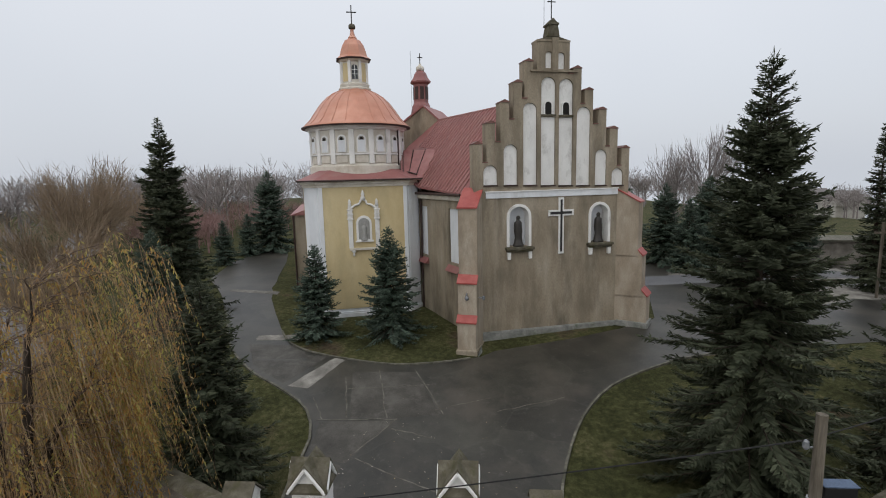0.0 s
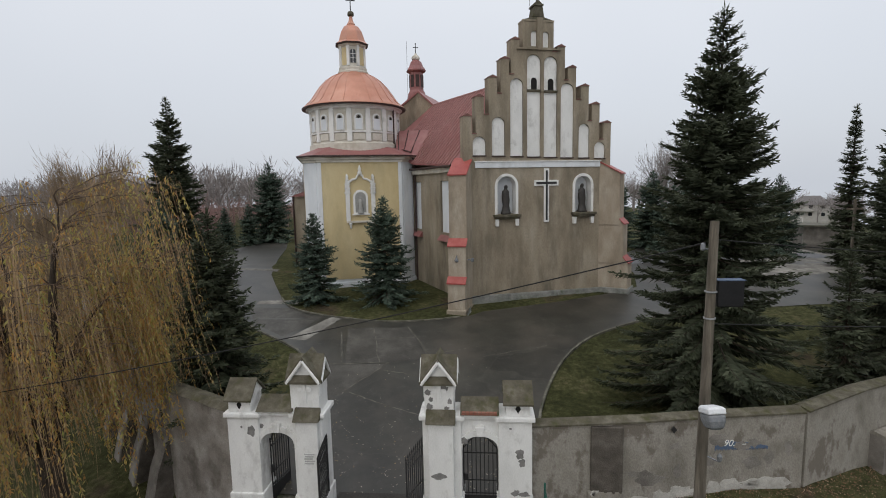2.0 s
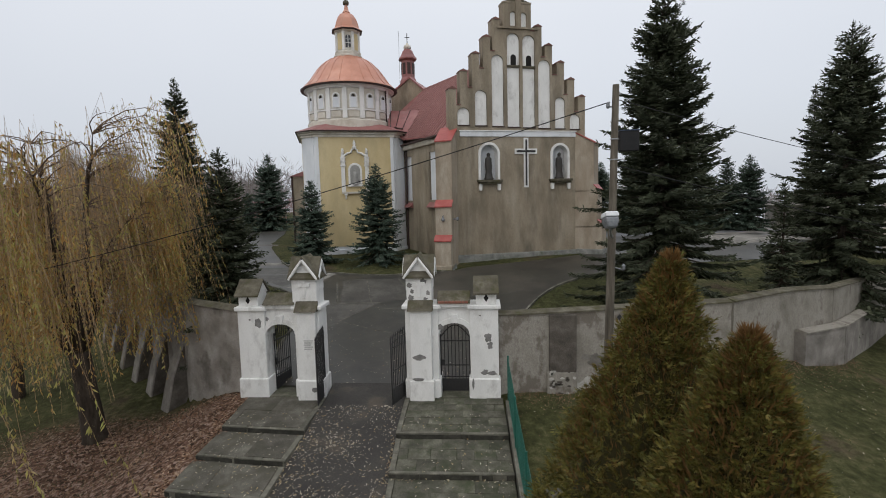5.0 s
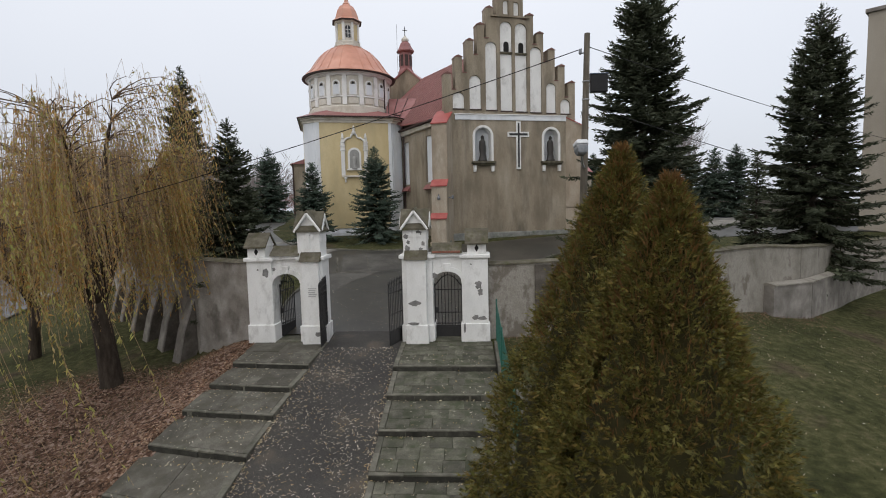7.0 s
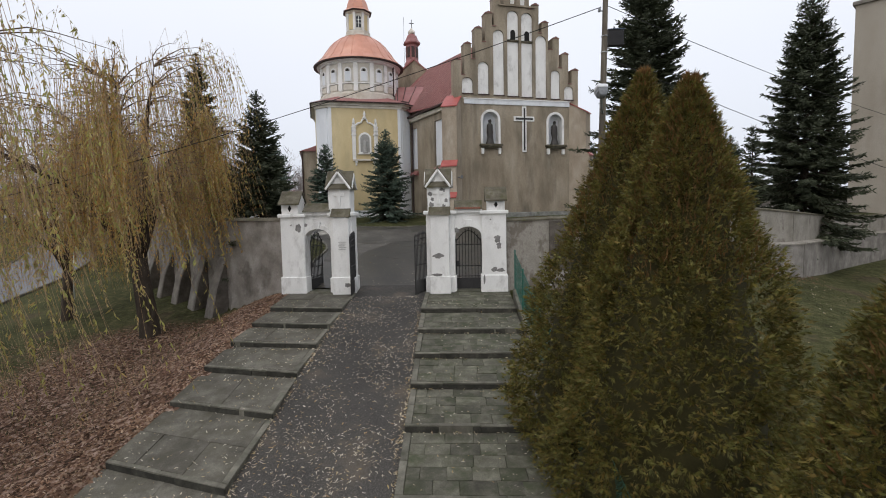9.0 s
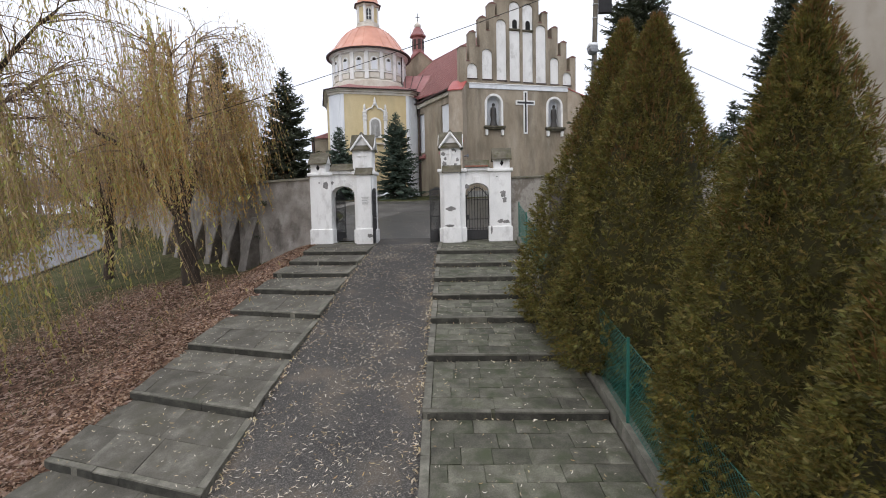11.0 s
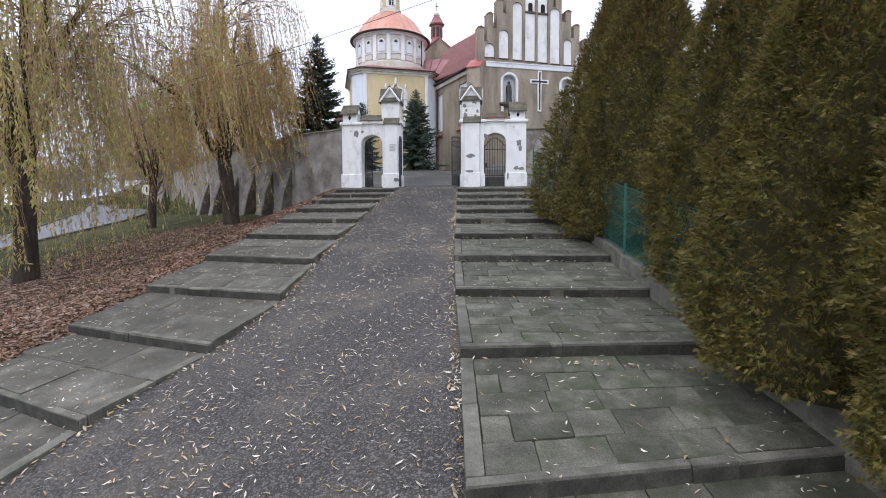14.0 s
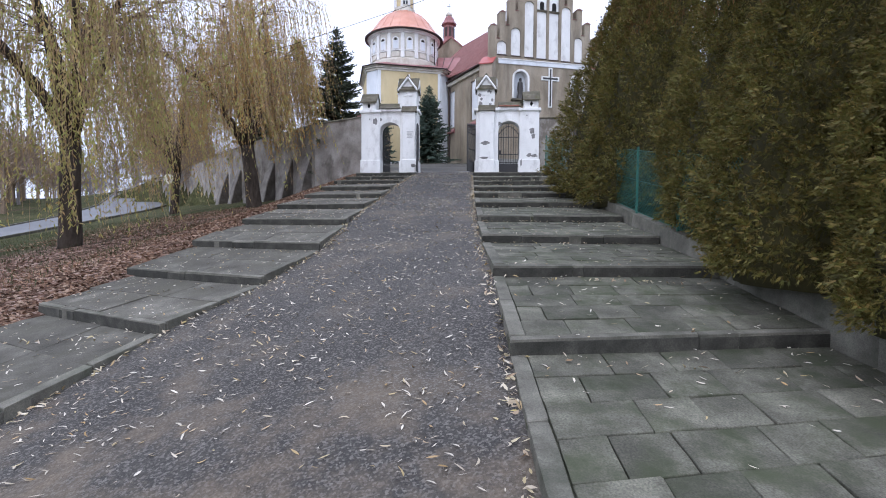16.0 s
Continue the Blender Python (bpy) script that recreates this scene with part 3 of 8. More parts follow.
def part(name, mb, material, parent=None, label="", smooth=False, bevel=0.0, at=None):
    """Links a mesh as one object, under parent if one is given."""
    me = bpy.data.meshes.new(name)
    me.from_pydata(mb.v, [], mb.f)
    me.materials.append(material)
    if smooth:
        me.shade_smooth()
    me.update()
    ob = new(name, me)
    if at is not None:
        ob.matrix_basis = at
    if parent is not None:
        ob.parent = parent
    if bevel:
        bv = ob.modifiers.new("bevel", "BEVEL")
        bv.width, bv.segments, bv.limit_method, bv.angle_limit = bevel, 2, "ANGLE", radians(40)
    if label:
        ob["label"] = label
    return ob


def base(name, at, label, category, group="", kind=""):
    return tagged_empty(new(name), at, label, category, group, kind)


def tagged_empty(ob, at, label, category, group, kind):
    ob.empty_display_size = 0.2
    ob.matrix_basis = at
    return tagged(ob, label, category, group, kind)


def carve(ob, mb):
    """Cuts the solid mb out of ob's mesh."""
    me = bpy.data.meshes.new("cutter")
    me.from_pydata(mb.v, [], mb.f)
    cutter = bpy.data.objects.new("cutter", me)
    scene.collection.objects.link(cutter)
    keep, up = ob.matrix_basis.copy(), ob.parent
    ob.parent, ob.matrix_basis = None, Matrix()
    md = ob.modifiers.new("cut", "BOOLEAN")
    md.object, md.operation, md.solver = cutter, "DIFFERENCE", "EXACT"
    done = bpy.data.meshes.new_from_object(ob.evaluated_get(bpy.context.evaluated_depsgraph_get()))
    ob.modifiers.remove(md)
    old, ob.data = ob.data, done
    bpy.data.meshes.remove(old)
    bpy.data.objects.remove(cutter)
    bpy.data.meshes.remove(me)
    ob.parent, ob.matrix_basis = up, keep
    return ob


def arch(u0, u1, z0, z1, n=12, flat=1.0):
    """Outline of a round-headed opening, counter-clockwise seen from the front; flat below 1 gives a segmental head."""
    r = (u1 - u0) / 2
    zs = z1 - r * flat
    return [(u0, z0), (u1, z0)] + [((u0 + u1) / 2 + r * math.cos(math.pi * k / n), zs + r * flat * math.sin(math.pi * k / n)) for k in range(n + 1)]


def smooth01(t):
    t = min(1.0, max(0.0, t))
    return t * t * (3 - 2 * t)


# ---------- the lie of the land ----------
WALL_L = [(-6.75, 12.75), (-9.7, 14.3), (-14.4, 18.3), (-20.0, 23.8), (-34.0, 38.0), (-90.0, 95.0)]
WALL_R = [(1.9, 12.75), (9.6, 13.3), (14.7, 16.3), (20.0, 21.3), (27.0, 27.0), (90.0, 76.0)]


RIGHT_Y = [9.9, 8.39, 6.82, 5.32, 3.6, 1.5, -0.65, -2.96, -5.4, -7.7, -10.1, -12.4, -14.7, -16.9]
LEFT_Y = [10.0, 8.75, 7.45, 5.9, 4.18, 1.82, -0.4, -2.3, -4.2, -6.0, -8.0, -10.0, -12.1, -14.3, -16.5]


def ramp_z(y):
    """Height of the ramp along its east edge."""
    return float(np.interp(y, [-30, -16.9, -7.7, -5.4, -2.96, -0.65, 1.5, 3.6, 5.32, 6.82, 8.39, 9.9, 11.2, 12.0], [-8.4, -5.67, -3.76, -3.25, -2.86, -2.45, -2.03, -1.65, -1.32, -0.99, -0.68, -0.34, -0.07, 0.0]))


def low(y):
    """How far the west edge of the ramp lies below its east edge."""
    return float(np.interp(y, [-30, -8, -6, -4.2, -2.3, -0.4, 1.8, 4.2, 5.9, 7.4, 8.7, 10.0], [0.8, 0.74, 0.68, 0.54, 0.33, 0.15, 0.1, 0.09, 0.05, 0.02, 0.0, 0.0]))


edge_r = lambda y: float(np.interp(y, [-13, -7.7, -5.4, -2.96, -0.65, 1.5, 9.9, 12], [0.15, -0.2, -0.34, -0.53, -0.68, -0.78, -1.12, -1.15]))
edge_l = lambda y: float(np.interp(y, [-13, -8, -6, -4.2, -2.3, -0.4, 1.8, 5.9, 8.75, 10, 12], [-5.5, -5.2, -4.85, -4.25, -3.88, -3.9, -3.98, -4.04, -3.97, -3.88, -3.8]))
out_r = lambda y: float(np.interp(y, [-13, -7.7, -5.4, -0.7, 9, 12], [3.6, 3.2, 2.85, 2.62, 2.15, 2.05]))
out_l = lambda y: float(np.interp(y, [-13, -8, -4.2, -2.3, -0.4, 5.9, 8.75, 10, 12], [-8.6, -8.2, -7.65, -7.28, -7.04, -6.88, -6.64, -6.5, -6.55]))
skew_r = lambda y: float(np.interp(y, [-10, -7.7, -5.4, -2.96, -0.6], [1.0, 0.85, 0.42, 0.15, 0.0]))
skew_l = lambda y: float(np.interp(y, [-8, -4.2, -2.3, -0.4, 1.8, 5.9, 7.45, 10.0, 12.0], [1.4, 1.25, 1.0, 1.0, 0.9, 0.55, 0.3, 0.22, 0.1]))


def court_z(y):
    return float(np.interp(y, [11, 12.3, 18, 22, 26, 30, 40, 80, 400], [-0.02, 0.04, 0.8, 1.5, 2.15, 2.6, 3.0, 3.2, 3.2]))


def line_y(line, x):
    pts = sorted(line)
    return float(np.interp(x, [p[0] for p in pts], [p[1] for p in pts]))


def left_z(x, y):
    far = -3.5 + 0.15 * min(y, 46) - 0.13 * max(0.0, min(-12.5 - x, 22))
    far += 0.05 * max(0.0, y - 46) * 0.3
    sk = skew_l(y - 0.8)
    edge = ramp_z(min(y, 12) - sk) - low(y - sk) + 0.02
    t = smooth01((out_l(y) + 0.2 - x) / 5.2)
    return edge * (1 - t) + far * t


def right_z(x, y):
    top = float(np.interp(x, [2, 3.8, 5.65, 7.5, 10, 11.85, 14.6, 18, 30], [-0.03, 0.0, 0.39, 0.68, 0.66, 0.5, 0.05, -0.2, -0.4]))
    far = top - 0.15 * max(-30, line_y(WALL_R, max(2, x)) - y)
    edge = ramp_z(min(y, 12)) + 0.05
    t = smooth01((x - 2.9) / 3.0)
    return edge * (1 - t) + far * t


def land(x, y):
    """Height of the bare ground."""
    if x < -2.4:
        outer = left_z(x, y)
        wall = line_y(WALL_L, x) if x < -6.75 else 12.75
    else:
        outer = right_z(x, y)
        wall = line_y(WALL_R, x) if x > 1.9 else 12.75
    yard = court_z(y) - float(np.interp(x, [25, 32, 50, 100, 150, 260], [0, 0.25, 2.6, 7.0, 11.0, 13.0])) - 0.085 * max(0.0, math.hypot(x, y - 20) - 245)
    return outer + (yard - outer) * smooth01((y - wall + 0.12) / 0.4)


xs = np.unique(np.concatenate([np.array([-1500, -800, -420, -240, -150, -100, -80, -64, -54, -46, -40]), np.arange(-36, -22, 1.0), np.arange(-22, 20, 0.32),
                               np.arange(20, 32, 1.0), np.array([32, 40, 50, 64, 80, 100, 150, 240, 420, 800, 1500])]))
ys = np.unique(np.concatenate([np.array([-1500, -700, -300, -120, -60, -36, -26, -20]), np.arange(-17, 26, 0.3), np.arange(26, 48, 0.8),
                               np.array([48, 54, 62, 74, 90, 120, 170, 260, 420, 800, 1500])]))
mb = MB()
for yv in ys:
    for xv in xs:
        zv = land(xv, yv)
        if -6.9 < xv < 2.0 and 12.3 < yv < 14.6:
            zv -= 0.25
        elif out_l(yv - skew_l(yv - 0.8)) + 0.35 < xv < out_r(yv) + 0.12 and -20 < yv < 12.4:
            zv -= 0.9
        mb.v.append((float(xv), float(yv), zv + 0.03 * noise.noise((xv * 0.5, yv * 0.5, 0))))
nx = len(xs)
for j in range(len(ys) - 1):
    for i in range(nx - 1):
        mb.f.append((j * nx + i, j * nx + i + 1, (j + 1) * nx + i + 1, (j + 1) * nx + i))
tagged(part("ground", mb, M["ground"], smooth=True), "winter turf and leaf-strewn soil on a gentle hillside", "ground", kind="structure")


def laid(name, outline, zf, material, cell=0.9, label="", category="", lift=0.02, thick=0.0):
    """A sheet that follows the height zf inside an outline."""
    pts = [Vector((x, y)) for x, y in outline]
    n = len(pts)
    x0, x1 = min(p.x for p in pts), max(p.x for p in pts)
    y0, y1 = min(p.y for p in pts), max(p.y for p in pts)
    inner = [Vector((x, y)) for x in np.arange(x0, x1, cell) for y in np.arange(y0, y1, cell)]
    vs, es, fs, *_ = geometry.delaunay_2d_cdt(pts + inner, [(i, (i + 1) % n) for i in range(n)], [], 1, 1e-4)
    out = MB().add([(p.x, p.y, zf(p.x, p.y) + lift) for p in vs], [tuple(f) for f in fs])
    return tagged(part(name, out, material, smooth=True), label, category, kind="structure")


def spline(pts, n=8):
    """Points along a smooth curve through pts."""
    out = []
    for i in range(len(pts) - 1):
        p0, p1, p2, p3 = (Vector(pts[max(0, min(len(pts) - 1, i + k))]) for k in (-1, 0, 1, 2))
        for k in range(n):
            t = k / n
            out.append(tuple(0.5 * ((2 * p1) + (p2 - p0) * t + (2 * p0 - 5 * p1 + 4 * p2 - p3) * t * t + (3 * p1 - p0 - 3 * p2 + p3) * t ** 3)))
    return out + [tuple(pts[-1])]

# ---------- courtyard ----------
ISLAND = spline([(-12.3, 29.5), (-11.2, 27.9), (-9.6, 26.8), (-7.4, 26.0), (-4.6, 25.45), (-2.2, 25.7), (-0.7, 26.15)], 5)
LAWN_R = spline([(1.95, 13.6), (2.5, 16.0), (3.0, 18.3), (4.2, 21.3), (6.0, 23.7), (8.7, 25.5), (11.6, 26.7), (16.0, 27.6), (30.0, 29.5)], 5)
LAWN_L = spline([(-24.5, 43.0), (-20.8, 38.0), (-17.4, 32.4), (-14.8, 27.8), (-12.4, 25.0), (-9.9, 23.2), (-8.1, 21.7), (-7.2, 19.7), (-7.2, 17.4), (-6.9, 15.2), (-6.7, 13.6)], 5)
court_line = [(p[0], p[1]) for p in LAWN_L] + [(1.9, 12.85)] + [(p[0], p[1]) for p in LAWN_R] + [
    (36.0, 37.0), (36.0, 52.0), (17.0, 51.0), (12.5, 44.0), (11.6, 36.0), (10.6, 31.9), (9.6, 30.9), (5.0, 28.6), (0.6, 27.0), (-0.2, 26.3)] + [(p[0], p[1]) for p in reversed(ISLAND)] + [
    (-14.2, 33.0), (-16.0, 36.5), (-18.6, 44.0), (-21.0, 52.0), (-24.0, 60.0), (-27.0, 60.0), (-27.0, 52.0)]
court_line[len(LAWN_L):len(LAWN_L)] = [(-6.6, 12.85)]
laid("courtyard_pavement", court_line, land, M["court"], 1.0, "dark damp asphalt of the church yard", "pavement", 0.03)
for pale in ([(-9.6, 23.4), (-8.5, 23.2), (-7.4, 25.85), (-8.0, 26.1)], [(-13.4, 28.2), (-10.8, 28.3), (-10.9, 29.0), (-13.5, 28.9)],
             [(-20.4, 38.6), (-16.0, 37.6), (-16.1, 38.4), (-20.6, 39.3)]):
    pale = [tuple(Vector(pale[i]).lerp(Vector(pale[(i + 1) % 4]), k / 8) + Vector((noise.noise((i * 3.1 + k, 1, 2)), noise.noise((i * 3.1 + k, 5, 2)))) * 0.12)
            for i in range(4) for k in range(8)]
    laid("pale_pavement", pale, land, M["pale_patch"], 0.7, "pale scraped concrete strip in the asphalt", "pavement", 0.038)
for a, c in (((-7.26, 20.86), (-3.76, 21.02)), ((-3.76, 21.02), (-5.11, 18.92)), ((-5.03, 18.61), (-3.28, 17.72)), ((-3.28, 17.72), (-1.32, 16.83)), ((-6.89, 24.17), (-5.99, 21.0)), ((-6.63, 23.2), (-2.62, 23.65)),
             ((-5.33, 24.98), (-4.24, 21.05)), ((-3.49, 25.01), (-1.77, 21.38)), ((-7.98, 22.49), (-7.06, 20.87)), ((-2.17, 21.68), (0.3, 22.62)), ((0.58, 21.63), (3.68, 22.73)), ((-3.9, 20.39), (-2.12, 19.85))):
    d = Vector(c) - Vector(a)
    s = Vector((-d.y, d.x)).normalized()
    runs = [k / 16 for k in range(17)]
    mid = [Vector(a) + d * t + s * noise.noise((t * 5, a[0], 0)) * 0.07 for t in runs]
    wide = [0.026 + 0.016 * noise.noise((t * 9, a[1], 3)) for t in runs]
    ol = [p - s * w for p, w in zip(mid, wide)] + [p + s * w for p, w in reversed(list(zip(mid, wide)))]
    laid("asphalt_seam", [tuple(p) for p in ol], land, M["seam"], 5.0, "pale filled seam across the asphalt", "pavement", 0.042)
for name, tone, ol in (("asphalt_patch", "court_pale", [(-7.15, 20.75), (-3.82, 20.91), (-5.1, 18.85), (-6.02, 16.92), (-6.7, 17.3), (-7.0, 19.2)]),
                       ("asphalt_patch", "court_pale", [(-6.65, 24.69), (-3.45, 24.74), (-1.89, 21.38), (-4.09, 21.05), (-5.86, 21.09)]),
                       ("asphalt_patch", "court_pale", [(-13.6, 27.7), (-11.0, 27.6), (-9.4, 26.3), (-8.3, 26.4), (-9.9, 23.6), (-12.2, 25.3)])):
    n = len(ol)
    ol = [tuple(Vector(ol[i]).lerp(Vector(ol[(i + 1) % n]), k / 6) + Vector((noise.noise((i * 2.3 + k, 1, 4)), noise.noise((i * 2.3 + k, 5, 4)))) * 0.09) for i in range(n) for k in range(6)]
    laid(name, ol, land, M[tone], 0.7, "older greyer asphalt worn pale beside the seams", "pavement", 0.033)


def kerb_run(name, line, step=1.0, w=0.1, up=0.09):
    """A row of kerb stones along a line; each is a piece of its own."""
    root = base(name, Matrix(), "low worn concrete kerb along the grass edge", "kerb", kind="structure")
    pts = [Vector((p[0], p[1])) for p in line]
    dist, run = [0.0], 0.0
    for a, c in zip(pts, pts[1:]):
        run += (c - a).length
        dist.append(run)
    n = max(1, int(run / step))
    at = lambda s: Vector((float(np.interp(s, dist, [p.x for p in pts])), float(np.interp(s, dist, [p.y for p in pts]))))
    for k in range(n):
        a, c = at(run * k / n + 0.006), at(run * (k + 1) / n - 0.006)
        d = (c - a).normalized()
        s = Vector((-d.y, d.x)) * w / 2
        za, zc = land(a.x, a.y), land(c.x, c.y)
        j = random.uniform(-0.01, 0.012)
        q = [(a - s, za), (c - s, zc), (c + s, zc), (a + s, za)]
        vs = [(p.x, p.y, z - 0.2) for p, z in q] + [(p.x, p.y, z + up + j) for p, z in q]
        part("kerb_stone", MB().add(vs, [(3, 2, 1, 0), (4, 5, 6, 7), (0, 1, 5, 4), (1, 2, 6, 5), (2, 3, 7, 6), (3, 0, 4, 7)]), M["kerb"], root)


kerb_run("kerb_1", ISLAND)
kerb_run("kerb_2", LAWN_R[:32])
kerb_run("kerb_3", LAWN_L[8:])

# ---------- church ----------
CHURCH = pose(0.1, 28.4, 0, 0, 0, 17.5)
church = base("church", CHURCH, "old church with brown stepped gable, yellow domed chapel and red roofs", "church")
GL, GR, GC = -0.55, 8.85, 4.13
left_steps = [(-0.55, 13.4, 12.4), (0.2, 14.5, 13.5), (1.0, 15.6, 14.7), (1.75, 16.65, 15.8), (2.38, 17.75, 17.25)]
right_steps = [(8.85, 13.1, 12.1), (8.07, 14.2, 13.2), (7.33, 15.25, 14.45), (6.48, 16.3, 15.55), (5.75, 17.45, 17.15)]
outline = [(GL, 1.2), (GR, 1.2)]
for i, (u, top, floor) in enumerate(right_steps):
    nxt = right_steps[i + 1][0] if i < 4 else 5.02
    outline += [(u, top), (u - 0.5, top), (u - 0.5, floor), (nxt, floor)]
outline += [(5.02, 18.8), (3.12, 18.85)]
for i in range(4, -1, -1):
    u, top, floor = left_steps[i]
    nxt = left_steps[i + 1][0] if i < 4 else 3.12
    outline += [(nxt, floor), (u + 0.5, floor), (u + 0.5, top), (u, top)]
gable = part("gable_wall", MB().prism(outline, 0.0, 0.75), M["render"], church, "streaked brown rendered stepped gable wall")
ARCHES = [(0.0, 0.8, 11.19, 12.27), (1.17, 1.97, 11.17, 13.38), (2.31, 3.11, 11.14, 15.6), (5.5, 6.35, 11.04, 15.4), (6.69, 7.41, 11.02, 13.04), (7.75, 8.48, 10.99, 11.97),
          (3.36, 4.21, 11.1, 14.86), (4.42, 5.27, 11.07, 14.83), (3.36, 4.21, 14.98, 16.97), (4.42, 5.27, 14.95, 16.9), (3.6, 4.02, 17.42, 18.3), (4.32, 4.72, 17.38, 18.27)]
FLAT = (6, 7)
cut = MB()
for i, a in enumerate(ARCHES):
    cut.prism([(a[0], a[2]), (a[1], a[2]), (a[1], a[3]), (a[0], a[3])] if i in FLAT else arch(*a), -0.2, 0.14)
for a in ((1.46, 2.62, 7.72, 9.97), (6.47, 7.55, 7.72, 9.92)):
    cut.prism(arch(*a), -0.3, 0.6)
carve(gable, cut)
for i, a in enumerate(ARCHES):
    g = 0.012
    pts = [(a[0] + g, a[2] + g), (a[1] - g, a[2] + g), (a[1] - g, a[3] - g), (a[0] + g, a[3] - g)] if i in FLAT else arch(a[0] + g, a[1] - g, a[2] + g, a[3] - g)
    ob = part("blind_arch", MB().prism(pts, 0.09, 0.135), M["white"], church, "white plastered blind recess")
    if i < 8:
        sl = part("sill", MB().box(a[0] - 0.02, a[1] + 0.02, -0.05, 0.12, a[2] - 0.07, a[2]), M["darktrim"], church)
    if i in (8, 9):
        m = (a[0] + a[1]) / 2
        part("louvre", MB().prism(arch(m - 0.19, m + 0.19, a[2] + 0.02, a[2] + 0.68), 0.02, 0.088), M["hole"], ob, "dark plate standing in for a small round-headed opening")
        fr = MB()
        oo, ii = arch(m - 0.27, m + 0.27, a[2] + 0.0, a[2] + 0.76), arch(m - 0.19, m + 0.19, a[2] + 0.0, a[2] + 0.68)
        n = len(oo)
        fr.add([(x, 0.0, z) for x, z in oo[1:] + oo[:1]] + [(x, 0.0, z) for x, z in ii[1:] + ii[:1]] + [(x, 0.1, z) for x, z in oo[1:] + oo[:1]] + [(x, 0.1, z) for x, z in ii[1:] + ii[:1]],
               [(k, k + 1, n + k + 1, n + k) for k in range(n - 1)] + [(2 * n + k, k, k + 1, 2 * n + k + 1)[::-1] for k in range(n - 1)] + [(n + k, 3 * n + k, 3 * n + k + 1, n + k + 1)[::-1] for k in range(n - 1)])
        part("frame", fr, M["white"], ob)
        part("sill", MB().box(a[0] - 0.02, a[1] + 0.02, -0.04, 0.08, a[2] - 0.1, a[2] - 0.0), M["slate"], ob)


def cap_roof(u0, u1, y0, y1, z, h, over=0.03):
    """A little gabled cap, its ridge running back."""
    m = (u0 + u1) / 2
    mb = MB().prism([(u0 - over, z), (u1 + over, z), (u1 + over, z + 0.04), (m, z + h), (u0 - over, z + 0.04)], y0 - over, y1 + over)
    return mb


for u, top, floor in left_steps:
    part("cap", cap_roof(u, u + 0.5, 0, 0.75, top, 0.17), M["capbrown"], church, "small dull brown sheet cap")
    part("ledge", MB().box(u + 0.5, u + 0.8, -0.04, 0.8, floor, floor + 0.06), M["capbrown"], church)
for u, top, floor in right_steps:
    part("cap", cap_roof(u - 0.5, u, 0, 0.75, top, 0.17), M["capbrown"], church, "small dull brown sheet cap")
    part("ledge", MB().box(u - 0.8, u - 0.5, -0.04, 0.8, floor, floor + 0.06), M["capbrown"], church)
mb = MB().box(3.1, 5.04, -0.03, 0.78, 18.8, 18.9).box(2.7, 5.45, -0.1, 0.8, 17.22, 17.32).box(3.95, 4.3, -0.12, 0.1, 17.3, 19.0)
part("cornice", mb, M["render"], church)
mb = MB().prism([(3.16, 18.9), (4.98, 18.9), (4.42, 19.06), (3.72, 19.06)], 0.0, 0.75)
mb.prism([(3.72, 19.1), (4.44, 19.1), (4.33, 19.7), (3.85, 19.7)], 0.05, 0.7).box(3.78, 4.38, 0.0, 0.76, 19.7, 19.8)
mb.prism([(3.82, 19.8), (4.34, 19.8), (4.1, 20.05), (4.06, 20.05)], 0.08, 0.66)
part("gable_top", mb, M["slate"], church, "weathered stone turret base on the gable")
mb = MB().tube([(4.08, 0.35, 20.0), (4.08, 0.35, 21.3)], 0.03).tube([(3.85, 0.35, 20.95), (4.31, 0.35, 20.95)], 0.03).tube([(3.72, 0.5, 19.8), (3.72, 0.5, 21.2)], 0.012)
part("finial_cross", mb, M["iron"], church, "thin iron cross and lightning rod")
part("white_band", MB().box(0.12, 8.15, -0.06, 0.05, 10.46, 10.8), M["bluewhite"], church, "white string course under the gable", bevel=0.02)
part("band_lip", MB().box(0.08, 8.19, -0.1, 0.05, 10.8, 10.86), M["white"], church)
part("plinth", MB().box(GL - 0.02, GR + 0.02, -0.16, 0.3, 1.2, 2.86).prism([(GL, 2.86), (GR, 2.86), (GR, 2.9), (GL, 2.9)], -0.1, 0.2), M["plinth"], church, "mossy grey stone plinth", bevel=0.03)

